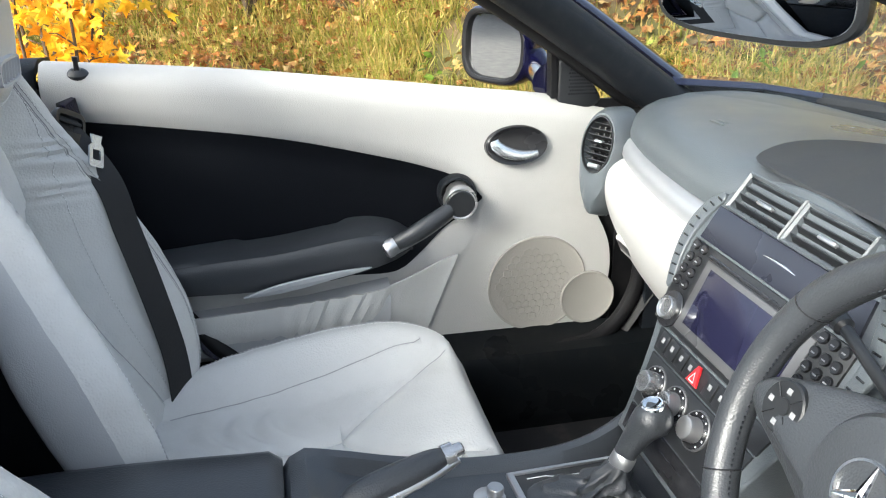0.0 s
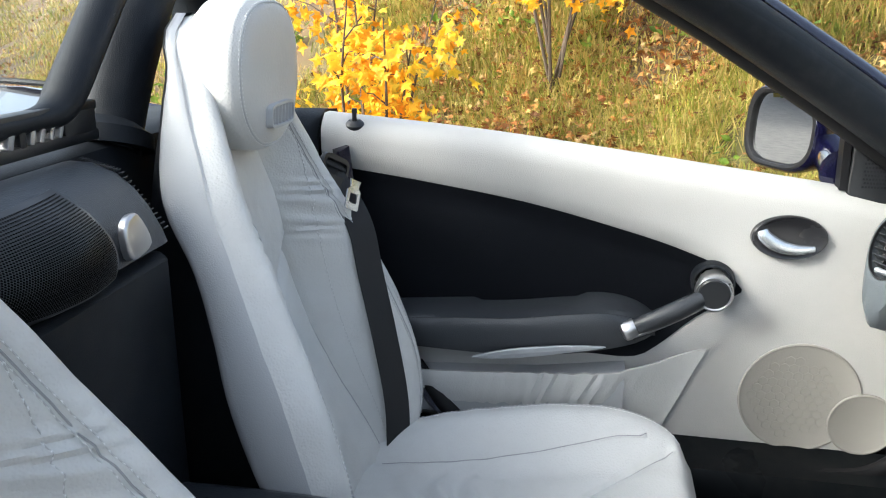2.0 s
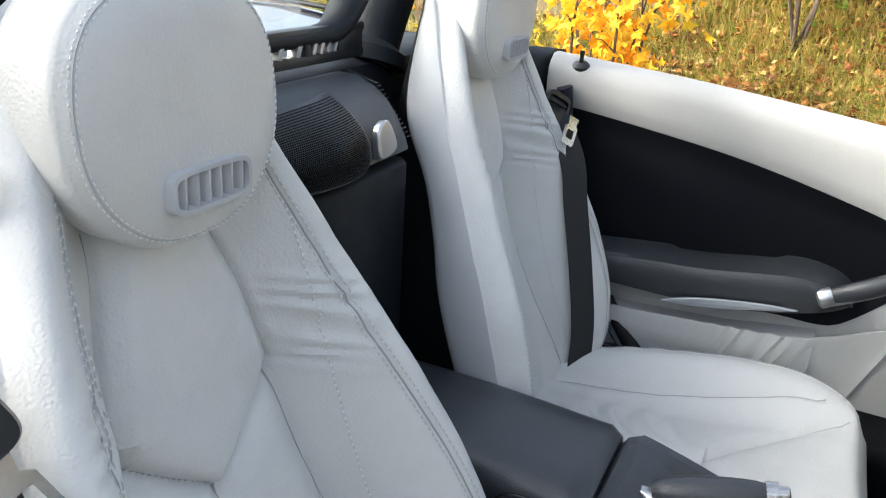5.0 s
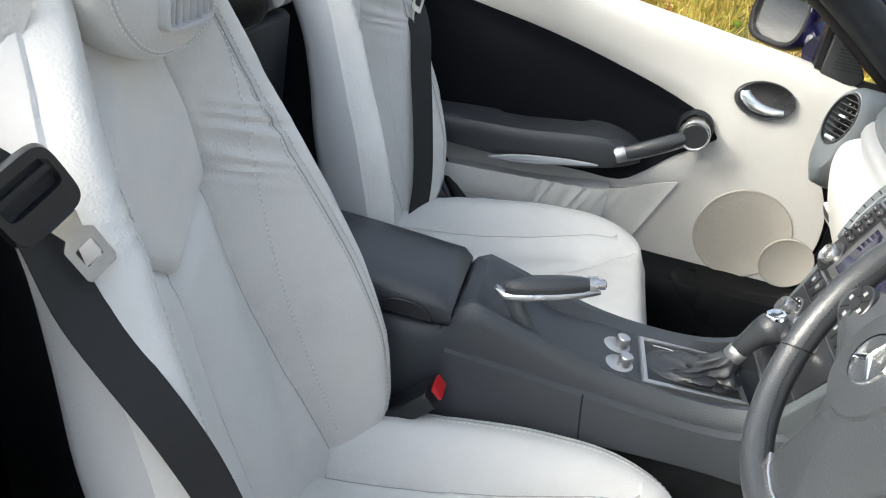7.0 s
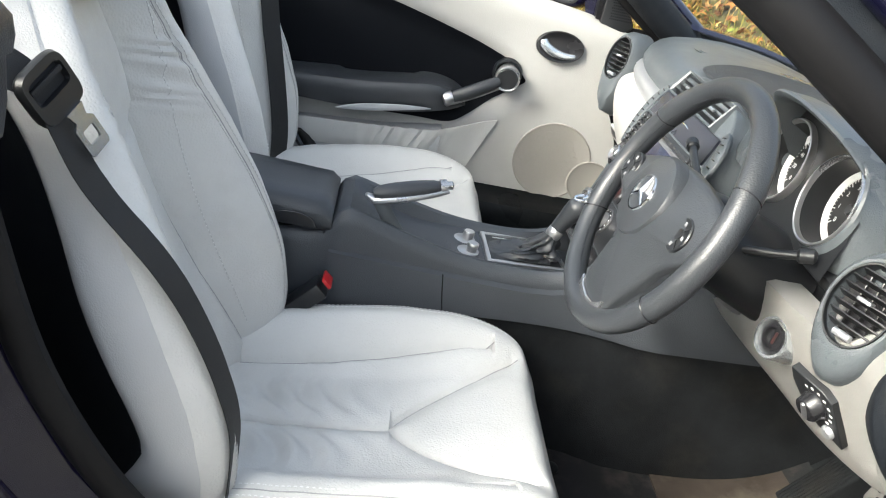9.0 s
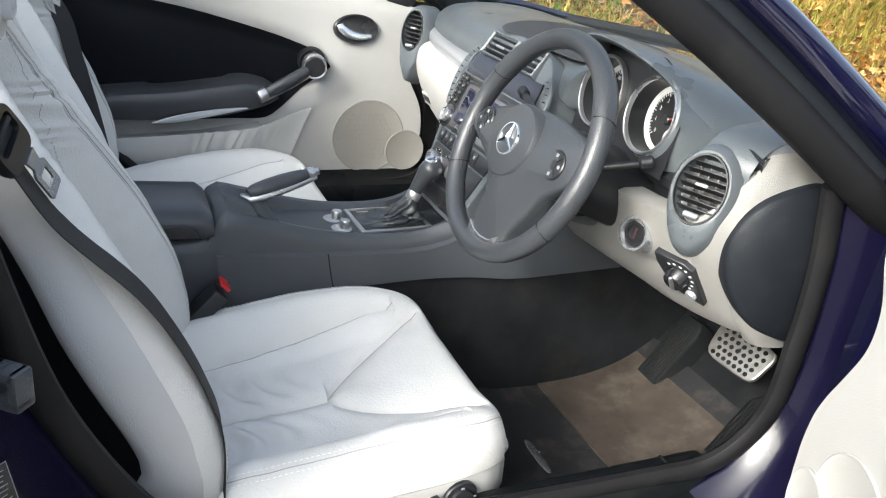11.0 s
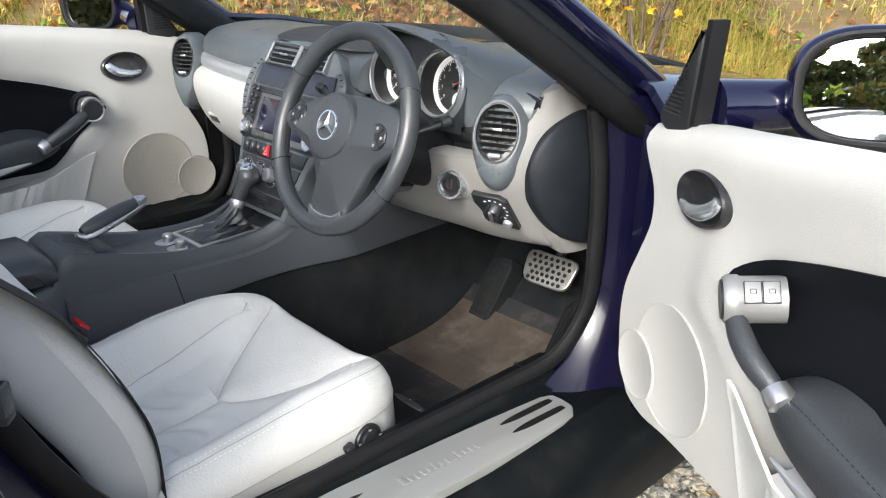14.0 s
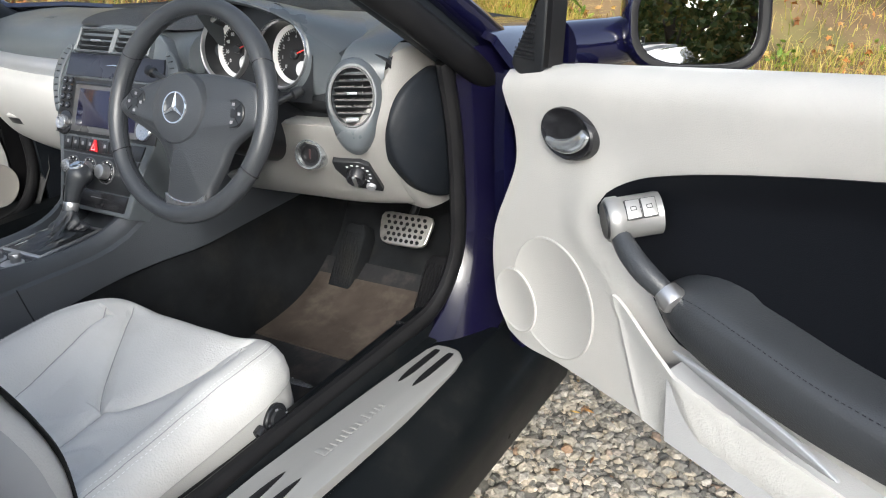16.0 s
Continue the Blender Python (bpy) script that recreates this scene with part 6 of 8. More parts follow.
# black end cover
bm = BM()
side_y = lambda x: table([(0.94, -0.596), (0.966, -0.616), (0.995, -0.632), (1.04, -0.641), (1.10, -0.645), (1.16, -0.645)], x)[0]
out = spline([(1.09, 0, 0.892), (1.045, 0, 0.885), (1.005, 0, 0.866), (0.980, 0, 0.835), (0.970, 0, 0.795), (0.980, 0, 0.742), (1.005, 0, 0.700), (1.04, 0, 0.668), (1.09, 0, 0.645), (1.135, 0, 0.634), (1.145, 0, 0.645), (1.147, 0, 0.70), (1.143, 0, 0.78), (1.12, 0, 0.87)], 5, True)
c0 = Vector((1.08, 0, 0.77))
rows = []
for sc, h in ((1.012, -0.020), (1.012, -0.002), (1.0, 0.003), (0.985, 0.0055), (0.93, 0.009), (0.8, 0.014), (0.6, 0.019), (0.35, 0.022), (0.1, 0.023)):
    row = []
    for p in out:
        q = c0 + (p - c0) * sc
        row.append((q.x - 0.3 * h, side_y(q.x) - h, q.z))
    rows.append(row)
rings(bm, rows)
part("end_cover", fix(bm), black_trim, dash, "rounded black dash end cover")
# demister vent on the corner
dm = [Vector(p) for p in ((1.000, -0.575, 0.926), (1.065, -0.590, 0.938), (1.000, -0.616, 0.914))]
dn = (dm[1] - dm[0]).cross(dm[2] - dm[0]).normalized()
dn = dn if dn.z > 0 else -dn
bm = BM()
cc = sum(dm, Vector()) / 3
rings(bm, [[p - dn * 0.02 for p in dm], [p + dn * 0.003 for p in dm], [cc + (p - cc) * 0.86 + dn * 0.003 for p in dm], [cc + (p - cc) * 0.84 - dn * 0.012 for p in dm]], True, False, True)
dv = part("demister_vent", fix(bm), gloss_black, dash, "small black demister vent")
for k in range(4):
    f = 0.2 + 0.2 * k
    bm = BM()
    tube(bm, [dm[0].lerp(dm[1], f * 0.94) - dn * 0.001, dm[2].lerp(dm[1], f * 0.94) - dn * 0.001], 0.0022, 6)
    part("vent_slat", bm, satin_black, dv)
# ignition
ig = on_knee(-0.474, 0.755)[0] + Vector((-0.010, -0.002, 0))
ign = Vector((-0.955, -0.24, 0.17)).normalized()
bm = BM()
lathe(bm, ig, ign, [(0.0305, -0.03), (0.0285, 0.003), (0.027, 0.0065), (0.0235, 0.0065), (0.0215, 0.002), (0.0215, -0.006)], 36)
part("ignition_ring", bm, bright_metal, dash, "chrome ignition ring")
bm = BM()
lathe(bm, ig, ign, [(0.0217, -0.004), (0.0217, 0.0005), (0.0175, 0.0015), (0.0165, 0.004), (0.0135, 0.004), (0.013, -0.002), (0.0, -0.002)], 32)
igp = part("ignition_switch", bm, gloss_black, dash, "black ignition switch")
a, b, nn = frame_of(ign)
bm = BM()
box(bm, ig - ign * 0.001, (0.0035, 0.017, 0.003), 0.001, Matrix((a, b, nn)).transposed())
part("key_slot", bm, material("dark_red", (0.035, 0.010, 0.010), 0.5), igp, "dull red key slot")
# light switch plate
pl, pn = on_knee(-0.545, 0.712, 0.003)
a, b, nn = frame_of(pn)
bm = BM()
o = [(-0.040, 0.041), (0.012, 0.040), (0.026, 0.030), (0.040, -0.040), (0.038, -0.044), (-0.006, -0.034), (-0.020, -0.022), (-0.040, 0.020)]
slab(bm, [pl + a * u + b * v for u, v in o], pn, 0.006, 0.002, back=0.03)
lp = part("light_switch_plate", bm, satin_black, dash, "black light switch plate")
kc = pl + b * 0.006 - a * 0.001
bm = BM()
lathe(bm, kc, pn, [(0.0195, 0.004), (0.0195, 0.009), (0.0175, 0.012), (0.0165, 0.021), (0.0145, 0.023), (0.0, 0.022)], 32)
part("light_knob", bm, gloss_black, lp, "round black light knob")
bm = BM()
box(bm, kc + nn * 0.022, (0.007, 0.030, 0.009), 0.003, Matrix((a, b, nn)).transposed())
part("knob_bar", bm, silver, lp, "silver bar of the knob")
bm = BM()
lathe(bm, pl - b * 0.027 + a * 0.019, pn, [(0.0095, 0.004), (0.0095, 0.009), (0.0075, 0.012), (0.0, 0.012)], 20)
part("dimmer_knob", bm, silver_paint, lp)
bm = BM()
for k in range(8):
    t = radians(-45 + 24 * k)
    box(bm, kc + b * (0.0255 * math.sin(t)) + a * (0.0255 * math.cos(t)) + nn * 0.0062, (0.0045, 0.0028, 0.0006), 0, Matrix((a, b, nn)).transposed())
part("switch_marks", bm, white_print, lp, "small white marks", kind="stuff")

# binnacle: a hood with an overhanging lip above two deep dials
LIP = spline([(0.985, -0.222, 0.935), (0.952, -0.226, 0.975), (0.925, -0.238, 1.008), (0.915, -0.262, 1.024), (0.916, -0.310, 1.028), (0.928, -0.365, 1.019), (0.950, -0.415, 0.998), (0.980, -0.455, 0.964), (1.024, -0.486, 0.920)], 6)
bm = BM()
rows = []
for f, dz in ((0.0, 0.0), (0.10, 0.005), (0.25, 0.004), (0.5, -0.002), (0.75, -0.001), (1.0, 0.0)):
    row = []
    for p in LIP:
        e = Vector((1.32, lerp(p.y, -0.36, 0.0) + (p.y + 0.36) * 0.15, 0.936))
        q = p.lerp(e, f)
        row.append((q.x, q.y, q.z + dz * 1.2))
    rows.append(row)
under = [[p + Vector(v) for p in LIP] for v in ((0.050, 0, -0.010), (0.014, 0, -0.0125), (0.001, 0, -0.008), (-0.003, 0, -0.003))]
sheet(bm, under + rows)
part("binnacle", fix(bm), dash_black, dash, "black hood over the dials")
DIALS = ((-0.262, 0.928, "speed"), (-0.404, 0.925, "revs"))
DX, DN = 0.957, Vector((-0.978, 0.04, 0.205)).normalized()
da, db, _ = frame_of(DN)
# face plate with two round holes
bm = BM()
N1, N2 = 130, 90
V = {}
for i in range(N1 + 1):
    for j in range(N2 + 1):
        y, z = lerp(-0.205, -0.475, i / N1), lerp(0.842, 1.015, j / N2)
        V[i, j] = bm.verts.new((DX + 0.006 + (z - 0.926) * 0.20, y, z))
for i in range(N1):
    for j in range(N2):
        y, z = lerp(-0.205, -0.475, (i + 0.5) / N1), lerp(0.842, 1.015, (j + 0.5) / N2)
        if min(math.hypot(y - gy, z - gz) for gy, gz, _ in DIALS) > 0.0590 and z < 1.012 - 9 * max(0, abs(y + 0.325) - 0.05) ** 2:
            bm.faces.new((V[i, j], V[i + 1, j], V[i + 1, j + 1], V[i, j + 1]))
bmesh.ops.delete(bm, geom=[v for v in bm.verts if not v.link_faces], context="VERTS")
part("dial_housing", fix(bm), satin_black, dash, "black dial housing")
# outer flank from the last dial back to the end of the hood
bm = BM()
gy, gz = DIALS[1][:2]
rows = []
flank = [(0.972, -0.400, 0.996), (0.965, -0.437, 0.985), (0.988, -0.460, 0.955), (1.022, -0.485, 0.920), (1.030, -0.500, 0.880), (1.005, -0.500, 0.852), (0.975, -0.465, 0.846), (0.965, -0.405, 0.846)]
F = spline(flank, 5)
for k, q in enumerate(F):
    t = radians(lerp(92, -92, k / (len(F) - 1)))
    rim_p = Vector((DX, gy, gz)) + da * 0.0625 * math.cos(t) + db * 0.0625 * math.sin(t)
    rows.append([rim_p, rim_p + da * 0.004 * math.cos(t) + db * 0.004 * math.sin(t) - DN * 0.003, rim_p.lerp(q, 0.4) + DN * 0.004, rim_p.lerp(q, 0.75) + DN * 0.003, q])
sheet(bm, rows)
part("dial_flank", fix(bm), dash_black, dash, "smooth black flank beside the dial")
# shelf below the dials
bm = BM()
sheet(bm, [[(x, y, z) for y in (-0.20, -0.30, -0.40, -0.50, -0.56)] for x, z in ((1.03, 0.868), (0.972, 0.852), (0.958, 0.845), (0.962, 0.832), (0.985, 0.815), (0.99, 0.79), (1.0, 0.74))], (0.01, 0, -0.004))
part("lower_shelf", bm, satin_black, dash, "black panel below the dials")
for gy, gz, nm in DIALS:
    ax = DN
    at = Vector((DX, gy, gz))
    a, b, nn = frame_of(ax)
    bm = BM()
    lathe(bm, at, ax, [(0.0625, -0.012), (0.0630, 0.0), (0.0622, 0.0025), (0.0605, 0.0032), (0.0588, 0.0022), (0.0580, -0.001), (0.0575, -0.005)], 56)
    g = part("dial_rim", bm, silver, dash, "satin silver dial rim")
    bm = BM()
    rings(bm, [[at + ax * h + (a * math.cos(t) + b * math.sin(t)) * r for t in [2 * math.pi * k / 48 for k in range(48)]] for r, h in ((0.0582, -0.003), (0.0565, -0.020), (0.0550, -0.042))], True, False, False)
    part("tube_lining", fix(bm), satin_black, g)
    bm = BM()
    c = at + ax * -0.042
    lathe(bm, c, ax, [(0.0560, -0.002), (0.0560, 0.001), (0.0, 0.001)], 48)
    part("dial_face", bm, dial_face, g)
    bm = BM()
    lathe(bm, c, ax, [(0.0548, 0.0), (0.0548, 0.0065), (0.0535, 0.007), (0.0480, 0.0030), (0.0475, 0.0)], 48)
    part("scale_ring", bm, white_print, g, "pale scale ring")
    bm = BM()
    for k in range(41):
        t = radians(225 - 270 * k / 40)
        L = 0.008 if k % 4 == 0 else 0.005
        m = Matrix((a * math.cos(t) + b * math.sin(t), -a * math.sin(t) + b * math.cos(t), nn)).transposed()
        box(bm, c + (a * math.cos(t) + b * math.sin(t)) * (0.0470 - L / 2) + nn * 0.0030, (L, 0.0014, 0.0006), 0, m)
    part("ticks", bm, white_print, g, "white tick marks", kind="stuff")
    for k in range(8):
        t = radians(225 - 270 * k / 8)
        word = str(20 * k) if nm == "speed" else str(k)
        text_mesh("numeral", word, 0.0095, c + (a * math.cos(t) + b * math.sin(t)) * 0.0325 + nn * 0.0030, a, b, white_print, g)
    bm = BM()
    t = radians(222 if nm == "speed" else 232)
    u = a * math.cos(t) + b * math.sin(t)
    t2 = radians(22)
    u = a * math.cos(t2) + b * math.sin(t2)
    tube(bm, [c + nn * 0.007 - u * 0.008, c + nn * 0.007 + u * 0.040], [0.0020, 0.0010], 6)
    part("needle", bm, needle_red, g, "red needle")
    bm = BM()
    lathe(bm, c, ax, [(0.008, 0.002), (0.008, 0.009), (0.006, 0.011), (0.0, 0.011)], 20)
    part("needle_hub", bm, satin_black, g)
    bm = BM()
    lathe(bm, c - b * 0.026 + a * 0.018, ax, [(0.0155, 0.001), (0.0155, 0.004), (0.0125, 0.0045), (0.012, 0.003), (0.0, 0.003)], 24)
    part("small_dial", bm, white_print, g, "pale ring of a small dial")

# centre stack
bm = BM()
o = [(0.102, -0.05), (0.112, 0.12), (0.128, 0.32), (0.150, 0.52), (0.166, 0.70), (0.168, 0.86), (0.155, 1.0), (0.135, 1.10), (0.09, 1.20), (0.0, 1.24)]
oo = o + [(-y - 0.012, v) for y, v in o[-2::-1]]
P = [S(p.x, p.y) for p in spline([(y, v, 0) for y, v in oo], 3)]
slab(bm, P, SN, 0.004, 0.004, back=0.10)
part("stack_surround", bm, dash_black, dash, "black centre stack surround")


def plate(name, pts, off, mat, label="", depth=0.003, bevel=0.001, parent=None, dome=0.0):
    bm = BM()
    slab(bm, [S(y, v, off) for y, v in pts], SN, depth, bevel, dome)
    return part(name, bm, mat, parent or dash, label)


def rect(y0, v0, y1, v1, r=0.0):
    return [(y0, v0), (y1, v0), (y1, v1), (y0, v1)]


bezel_grey = material("bezel_grey", (0.10, 0.10, 0.105), 0.35, metal=0.3)
stack_face = material("dark_gloss_panel", (0.02, 0.022, 0.032), 0.25, var=0.05)
plate("ashtray_lid", [(0.142, 0.862), (0.136, 1.02), (-0.148, 1.02), (-0.154, 0.862)], 0.004, stack_face, "dark glossy ashtray lid", 0.004)
bm = BM()
tube(bm, [S(lerp(0.020, -0.040, k / 10), 0.945 + 0.006 * math.sin(math.pi * k / 10), 0.0085) for k in range(11)], [0.0004 + 0.0018 * math.sin(math.pi * k / 10) for k in range(11)], 8)
part("lid_mark", bm, chrome, dash, "slim chrome mark")
plate("radio_face", [(0.146, 0.455), (0.150, 0.85), (-0.162, 0.85), (-0.158, 0.455)], 0.004, satin_black, "black radio and display unit", 0.003)
plate("radio_slot", rect(0.105, 0.808, -0.118, 0.826), 0.0065, gloss_black, "disc slot", 0.0012, 0.0003)
plate("display_bezel", [(0.098, 0.478), (0.102, 0.800), (-0.112, 0.800), (-0.108, 0.478)], 0.006, bezel_grey, "dark grey display bezel", 0.0025, 0.001)
plate("display", [(0.084, 0.520), (0.087, 0.775), (-0.098, 0.775), (-0.095, 0.520)], 0.0085, screen_glass, "dark switched-off display", 0.0012, 0.0004)
for sg in (1, -1):
    for i in range(4):
        for j in range(2 if sg > 0 else 3):
            y = (0.139 - 0.019 * j) if sg > 0 else (-0.118 - 0.0165 * j)
            v = 0.825 - 0.058 * i
            bm = BM()
            lathe(bm, S(y, v, 0.0065), SN, [(0.0068, 0.0), (0.0068, 0.003), (0.0058, 0.0042), (0.0, 0.0040)], 16)
            k = part("radio_key", bm, gloss_black, dash, "round black radio key")
            bm = BM()
            box(bm, S(y, v - 0.004, 0.0107), (0.0055, 0.0016, 0.0004), 0, SROT)
            part("key_mark", bm, grey_print, k)
plate("radio_knob_ring", [(0.122 + 0.0255 * math.cos(t), 0.527 + 0.0255 / 0.298 * math.sin(t)) for t in [2 * math.pi * k / 32 for k in range(32)]], 0.0055, gloss_black, "", 0.004, 0.002)
bm = BM()
lathe(bm, S(0.122, 0.527, 0.008), SN, [(0.0155, 0.0), (0.0155, 0.009), (0.0143, 0.0105), (0.0115, 0.010), (0.0105, 0.008), (0.0, 0.008)], 32)
part("radio_knob", bm, silver, dash, "ribbed silver radio knob")
bm = BM()
lathe(bm, S(-0.125, 0.545, 0.007), SN, [(0.021, 0.0), (0.021, 0.005), (0.019, 0.007), (0.009, 0.006), (0.0, 0.007)], 32)
part("cursor_pad", bm, silver, dash, "round silver cursor pad")
plate("switch_panel", [(0.112, 0.338), (0.120, 0.440), (-0.132, 0.440), (-0.124, 0.338)], 0.004, satin_black, "black switch panel", 0.003)
for k in range(7):
    y = 0.098 - 0.0235 * k - (0.022 if k > 3 else 0)
    if k == 3:
        y += 0.001
    bm = BM()
    box(bm, S(y, 0.395, 0.008), (0.020, 0.024, 0.003), 0.001, SROT)
    sw = part("switch", bm, satin_black, dash)
    bm = BM()
    box(bm, S(y, 0.402, 0.0097), (0.006, 0.007, 0.0004), 0, SROT)
    part("symbol", bm, grey_print, sw)
bm = BM()
slab(bm, [S(0.013 + dy, 0.39 + dv, 0.008) for dy, dv in ((0.0115, -0.034), (0.0025, 0.046), (-0.0025, 0.046), (-0.0115, -0.034))], SN, 0.004, 0.0015)
hz = part("hazard_switch", bm, red_plastic, dash, "red triangular hazard switch")
bm = BM()
rings(bm, [[S(0.013 + dy * s, 0.382 + dv * s, 0.0124) for dy, dv in ((0.006, -0.018), (0.0, 0.027), (-0.006, -0.018))] for s in (1.0, 0.75)], True, False, False)
part("triangle_mark", bm, white_print, hz)
plate("climate_face", [(0.096, 0.10), (0.110, 0.330), (-0.122, 0.330), (-0.108, 0.10)], 0.004, satin_black, "black climate panel", 0.003)
for y, v in ((0.073, 0.227), (0.021, 0.232), (-0.033, 0.232)):
    bm = BM()
    lathe(bm, S(y, v, 0.006), SN, [(0.0245, 0.0), (0.0245, 0.0035), (0.0230, 0.0045), (0.0220, 0.0035), (0.0, 0.0035)], 32)
    pl_ = part("dial_plate", bm, bezel_grey, dash, "silver-edged climate dial")
    bm = BM()
    lathe(bm, S(y, v, 0.008), SN, [(0.0225, 0.0), (0.0225, 0.0022), (0.0, 0.0023)], 32)
    part("dial_scale", bm, gloss_black, pl_)
    bm = BM()
    rows = []
    for r, h in [(0.0150, 0.0), (0.0145, 0.014), (0.0132, 0.0175), (0.0118, 0.018), (0.0, 0.0172)]:
        rows.append([S(y, v, 0.009 + h) + (Vector((0, 1, 0)) * math.cos(t) + SUP * math.sin(t)) * max(1e-4, r) * (1 + (0.03 if k % 2 else 0)) for k, t in enumerate([2 * math.pi * k / 48 for k in range(48)])])
    rings(bm, rows)
    part("climate_knob", fix(bm), silver, pl_, "ribbed silver climate knob")
    bm = BM()
    for k in range(9):
        t = radians(-40 + 32.5 * k)
        q = S(y, v, 0.0106) + (Vector((0, -1, 0)) * math.cos(t) + SUP * math.sin(t)) * 0.0200
        box(bm, q, (0.0022, 0.0022, 0.0004), 0, SROT)
    part("dial_marks", bm, white_print, pl_, "white dial marks", kind="stuff")
plate("drawer", [(0.088, -0.02), (0.094, 0.092), (-0.106, 0.092), (-0.100, -0.02)], 0.004, gloss_black, "black drawer front", 0.004)
bm = BM()
tube(bm, [S(0.0, 0.052, 0.0088), S(-0.05, 0.052, 0.0088)], 0.0009, 6)
part("drawer_line", bm, chrome, dash, "thin chrome line")
# arc vents at both edges of the stack
for sg in (1, -1):
    bm = BM()
    pts = [(0.158, 0.60), (0.178, 0.75), (0.182, 0.88), (0.170, 1.0), (0.146, 1.075), (0.136, 1.05), (0.148, 0.97), (0.158, 0.86), (0.158, 0.75), (0.148, 0.63)]
    slab(bm, spline([S(sg * y - (0.012 if sg < 0 else 0), v, 0.002) for y, v in pts], 3, True), SN, 0.006, 0.002)
    av = part("edge_vent", bm, dash_black, dash, "curved black edge vent")
    for k in range(10):
        t = 0.05 + 0.9 * k / 9
        y0, v0 = table([(0, 0.162, 0.63), (0.3, 0.177, 0.76), (0.55, 0.178, 0.88), (0.8, 0.166, 0.99), (1, 0.148, 1.06)], t)
        bm = BM()
        box(bm, S(sg * (y0 - 0.009) - (0.012 if sg < 0 else 0), v0, 0.0082), (0.011, 0.0024, 0.002), 0.0006, SROT @ Matrix.Rotation(radians(sg * 25 * (0.5 - t)), 3, "Z"))
        part("slat", bm, gloss_black, av)
# two vents above, leaning back
VN = Vector((-0.82, 0, 0.57)).normalized()
for y in (0.060, -0.054):
    c = S(y, 1.115, 0.010)
    up = VN.cross(Vector((0, -1, 0))).normalized()
    if up.z < 0:
        up = -up
    rot = Matrix((Vector((0, -1, 0)), up, VN)).transposed()
    bm = BM()
    F = lambda sx, sy, h: [c + rot @ Vector((sx * u, sy * w, h)) for u, w in ((-1, -1), (1, -1), (1, 1), (-1, 1))]
    rings(bm, [F(0.057, 0.028, -0.03), F(0.056, 0.027, 0.002), F(0.054, 0.025, 0.004), F(0.051, 0.022, 0.001), F(0.050, 0.021, -0.03)], True, False, True)
    cv = part("centre_vent", fix(bm), dash_black, dash, "black centre air vent")
    for k in range(4):
        bm = BM()
        box(bm, c + rot @ Vector((0, -0.0165 + 0.011 * k, -0.004)), (0.099, 0.0018, 0.012), 0.0006, rot @ Matrix.Rotation(radians(-30), 3, "X"))
        part("slat", bm, satin_black, cv)
    for k in range(5):
        bm = BM()
        box(bm, c + rot @ Vector((-0.036 + 0.018 * k, 0, -0.014)), (0.0018, 0.042, 0.012), 0.0005, rot)
        part("blade", bm, gloss_black, cv)
    bm = BM()
    box(bm, c + rot @ Vector((0.004, -0.002, 0.002)), (0.030, 0.005, 0.007), 0.002, rot)
    part("vent_tab", bm, silver, cv, "silver vent tab")

# steering column
col = thing("steering_column", (0.88, -0.36, 0.78), "black steering column shroud with stalks", "steering column")
WC, WN = Vector((0.767, -0.355, 0.862)), Vector((-0.927, 0, 0.375))
bm = BM()
tube(bm, [WC - WN * d for d in (0.03, 0.05, 0.09, 0.16, 0.22)], [0.048, 0.062, 0.070, 0.074, 0.076], 24, flat=0.85)
part("shroud", bm, satin_black, col, "black shroud")
for pts, r in (([(0.86, -0.41, 0.84), (0.90, -0.44, 0.855), (0.93, -0.455, 0.865)], 0.006), ([(0.85, -0.28, 0.86), (0.86, -0.20, 0.885), (0.868, -0.155, 0.895)], 0.006)):
    bm = BM()
    tube(bm, spline(pts, 5), r, 10)
    lathe(bm, pts[-1], Vector(pts[-1]) - Vector(pts[-2]), [(r, -0.012), (0.010, -0.008), (0.010, 0.008), (0.006, 0.012), (0.0, 0.012)], 14)
    part("stalk", bm, satin_black, col, "black column stalk")

# steering wheel
sw = thing("steering_wheel", WC, "black leather steering wheel with silver lower spoke", "steering wheel")
WA, WB, _ = frame_of(WN)
def Wp(u, v, h=0.0):
    return WC + WA * u + WB * v + WN * h
bm = BM()
rows = []
for k in range(96):
    t = 2 * math.pi * k / 96
    deg = math.degrees(t) % 360
    grip = 1 + 0.10 * math.exp(-((min(abs(deg - 38), abs(deg - 142))) / 14) ** 2)
    e = WA * math.cos(t) + WB * math.sin(t)
    rows.append([WC + e * (0.176 + 0.0158 * grip * math.cos(s)) + WN * 0.0172 * grip * math.sin(s) for s in [2 * math.pi * j / 18 for j in range(18)]])
rows.append(rows[0])
rings(bm, rows, True, False, False)
bmesh.ops.remove_doubles(bm, verts=bm.verts, dist=1e-5)
part("rim", fix(bm), black_leather, sw, "black leather rim with four seams")
for deg in (29, 151, 209, 331):
    bm = BM()
    t = radians(deg)
    e = WA * math.cos(t) + WB * math.sin(t)
    f = -WA * math.sin(t) + WB * math.cos(t)
    tube(bm, [WC + e * (0.176 + 0.0166 * math.cos(s)) + WN * 0.0180 * math.sin(s) + f * 0.004 * math.sin(s) for s in [2 * math.pi * j / 24 for j in range(25)]], 0.0009, 5)
    part("rim_seam", bm, gloss_black, sw)
part("rim_stitching", stitches([WC + (WA * math.cos(t) + WB * math.sin(t)) * 0.1603 + WN * 0.004 for t in [2 * math.pi * k / 160 for k in range(161)]], WN, 0.003, 0.002, 0.0012), black_trim, sw, kind="stuff")
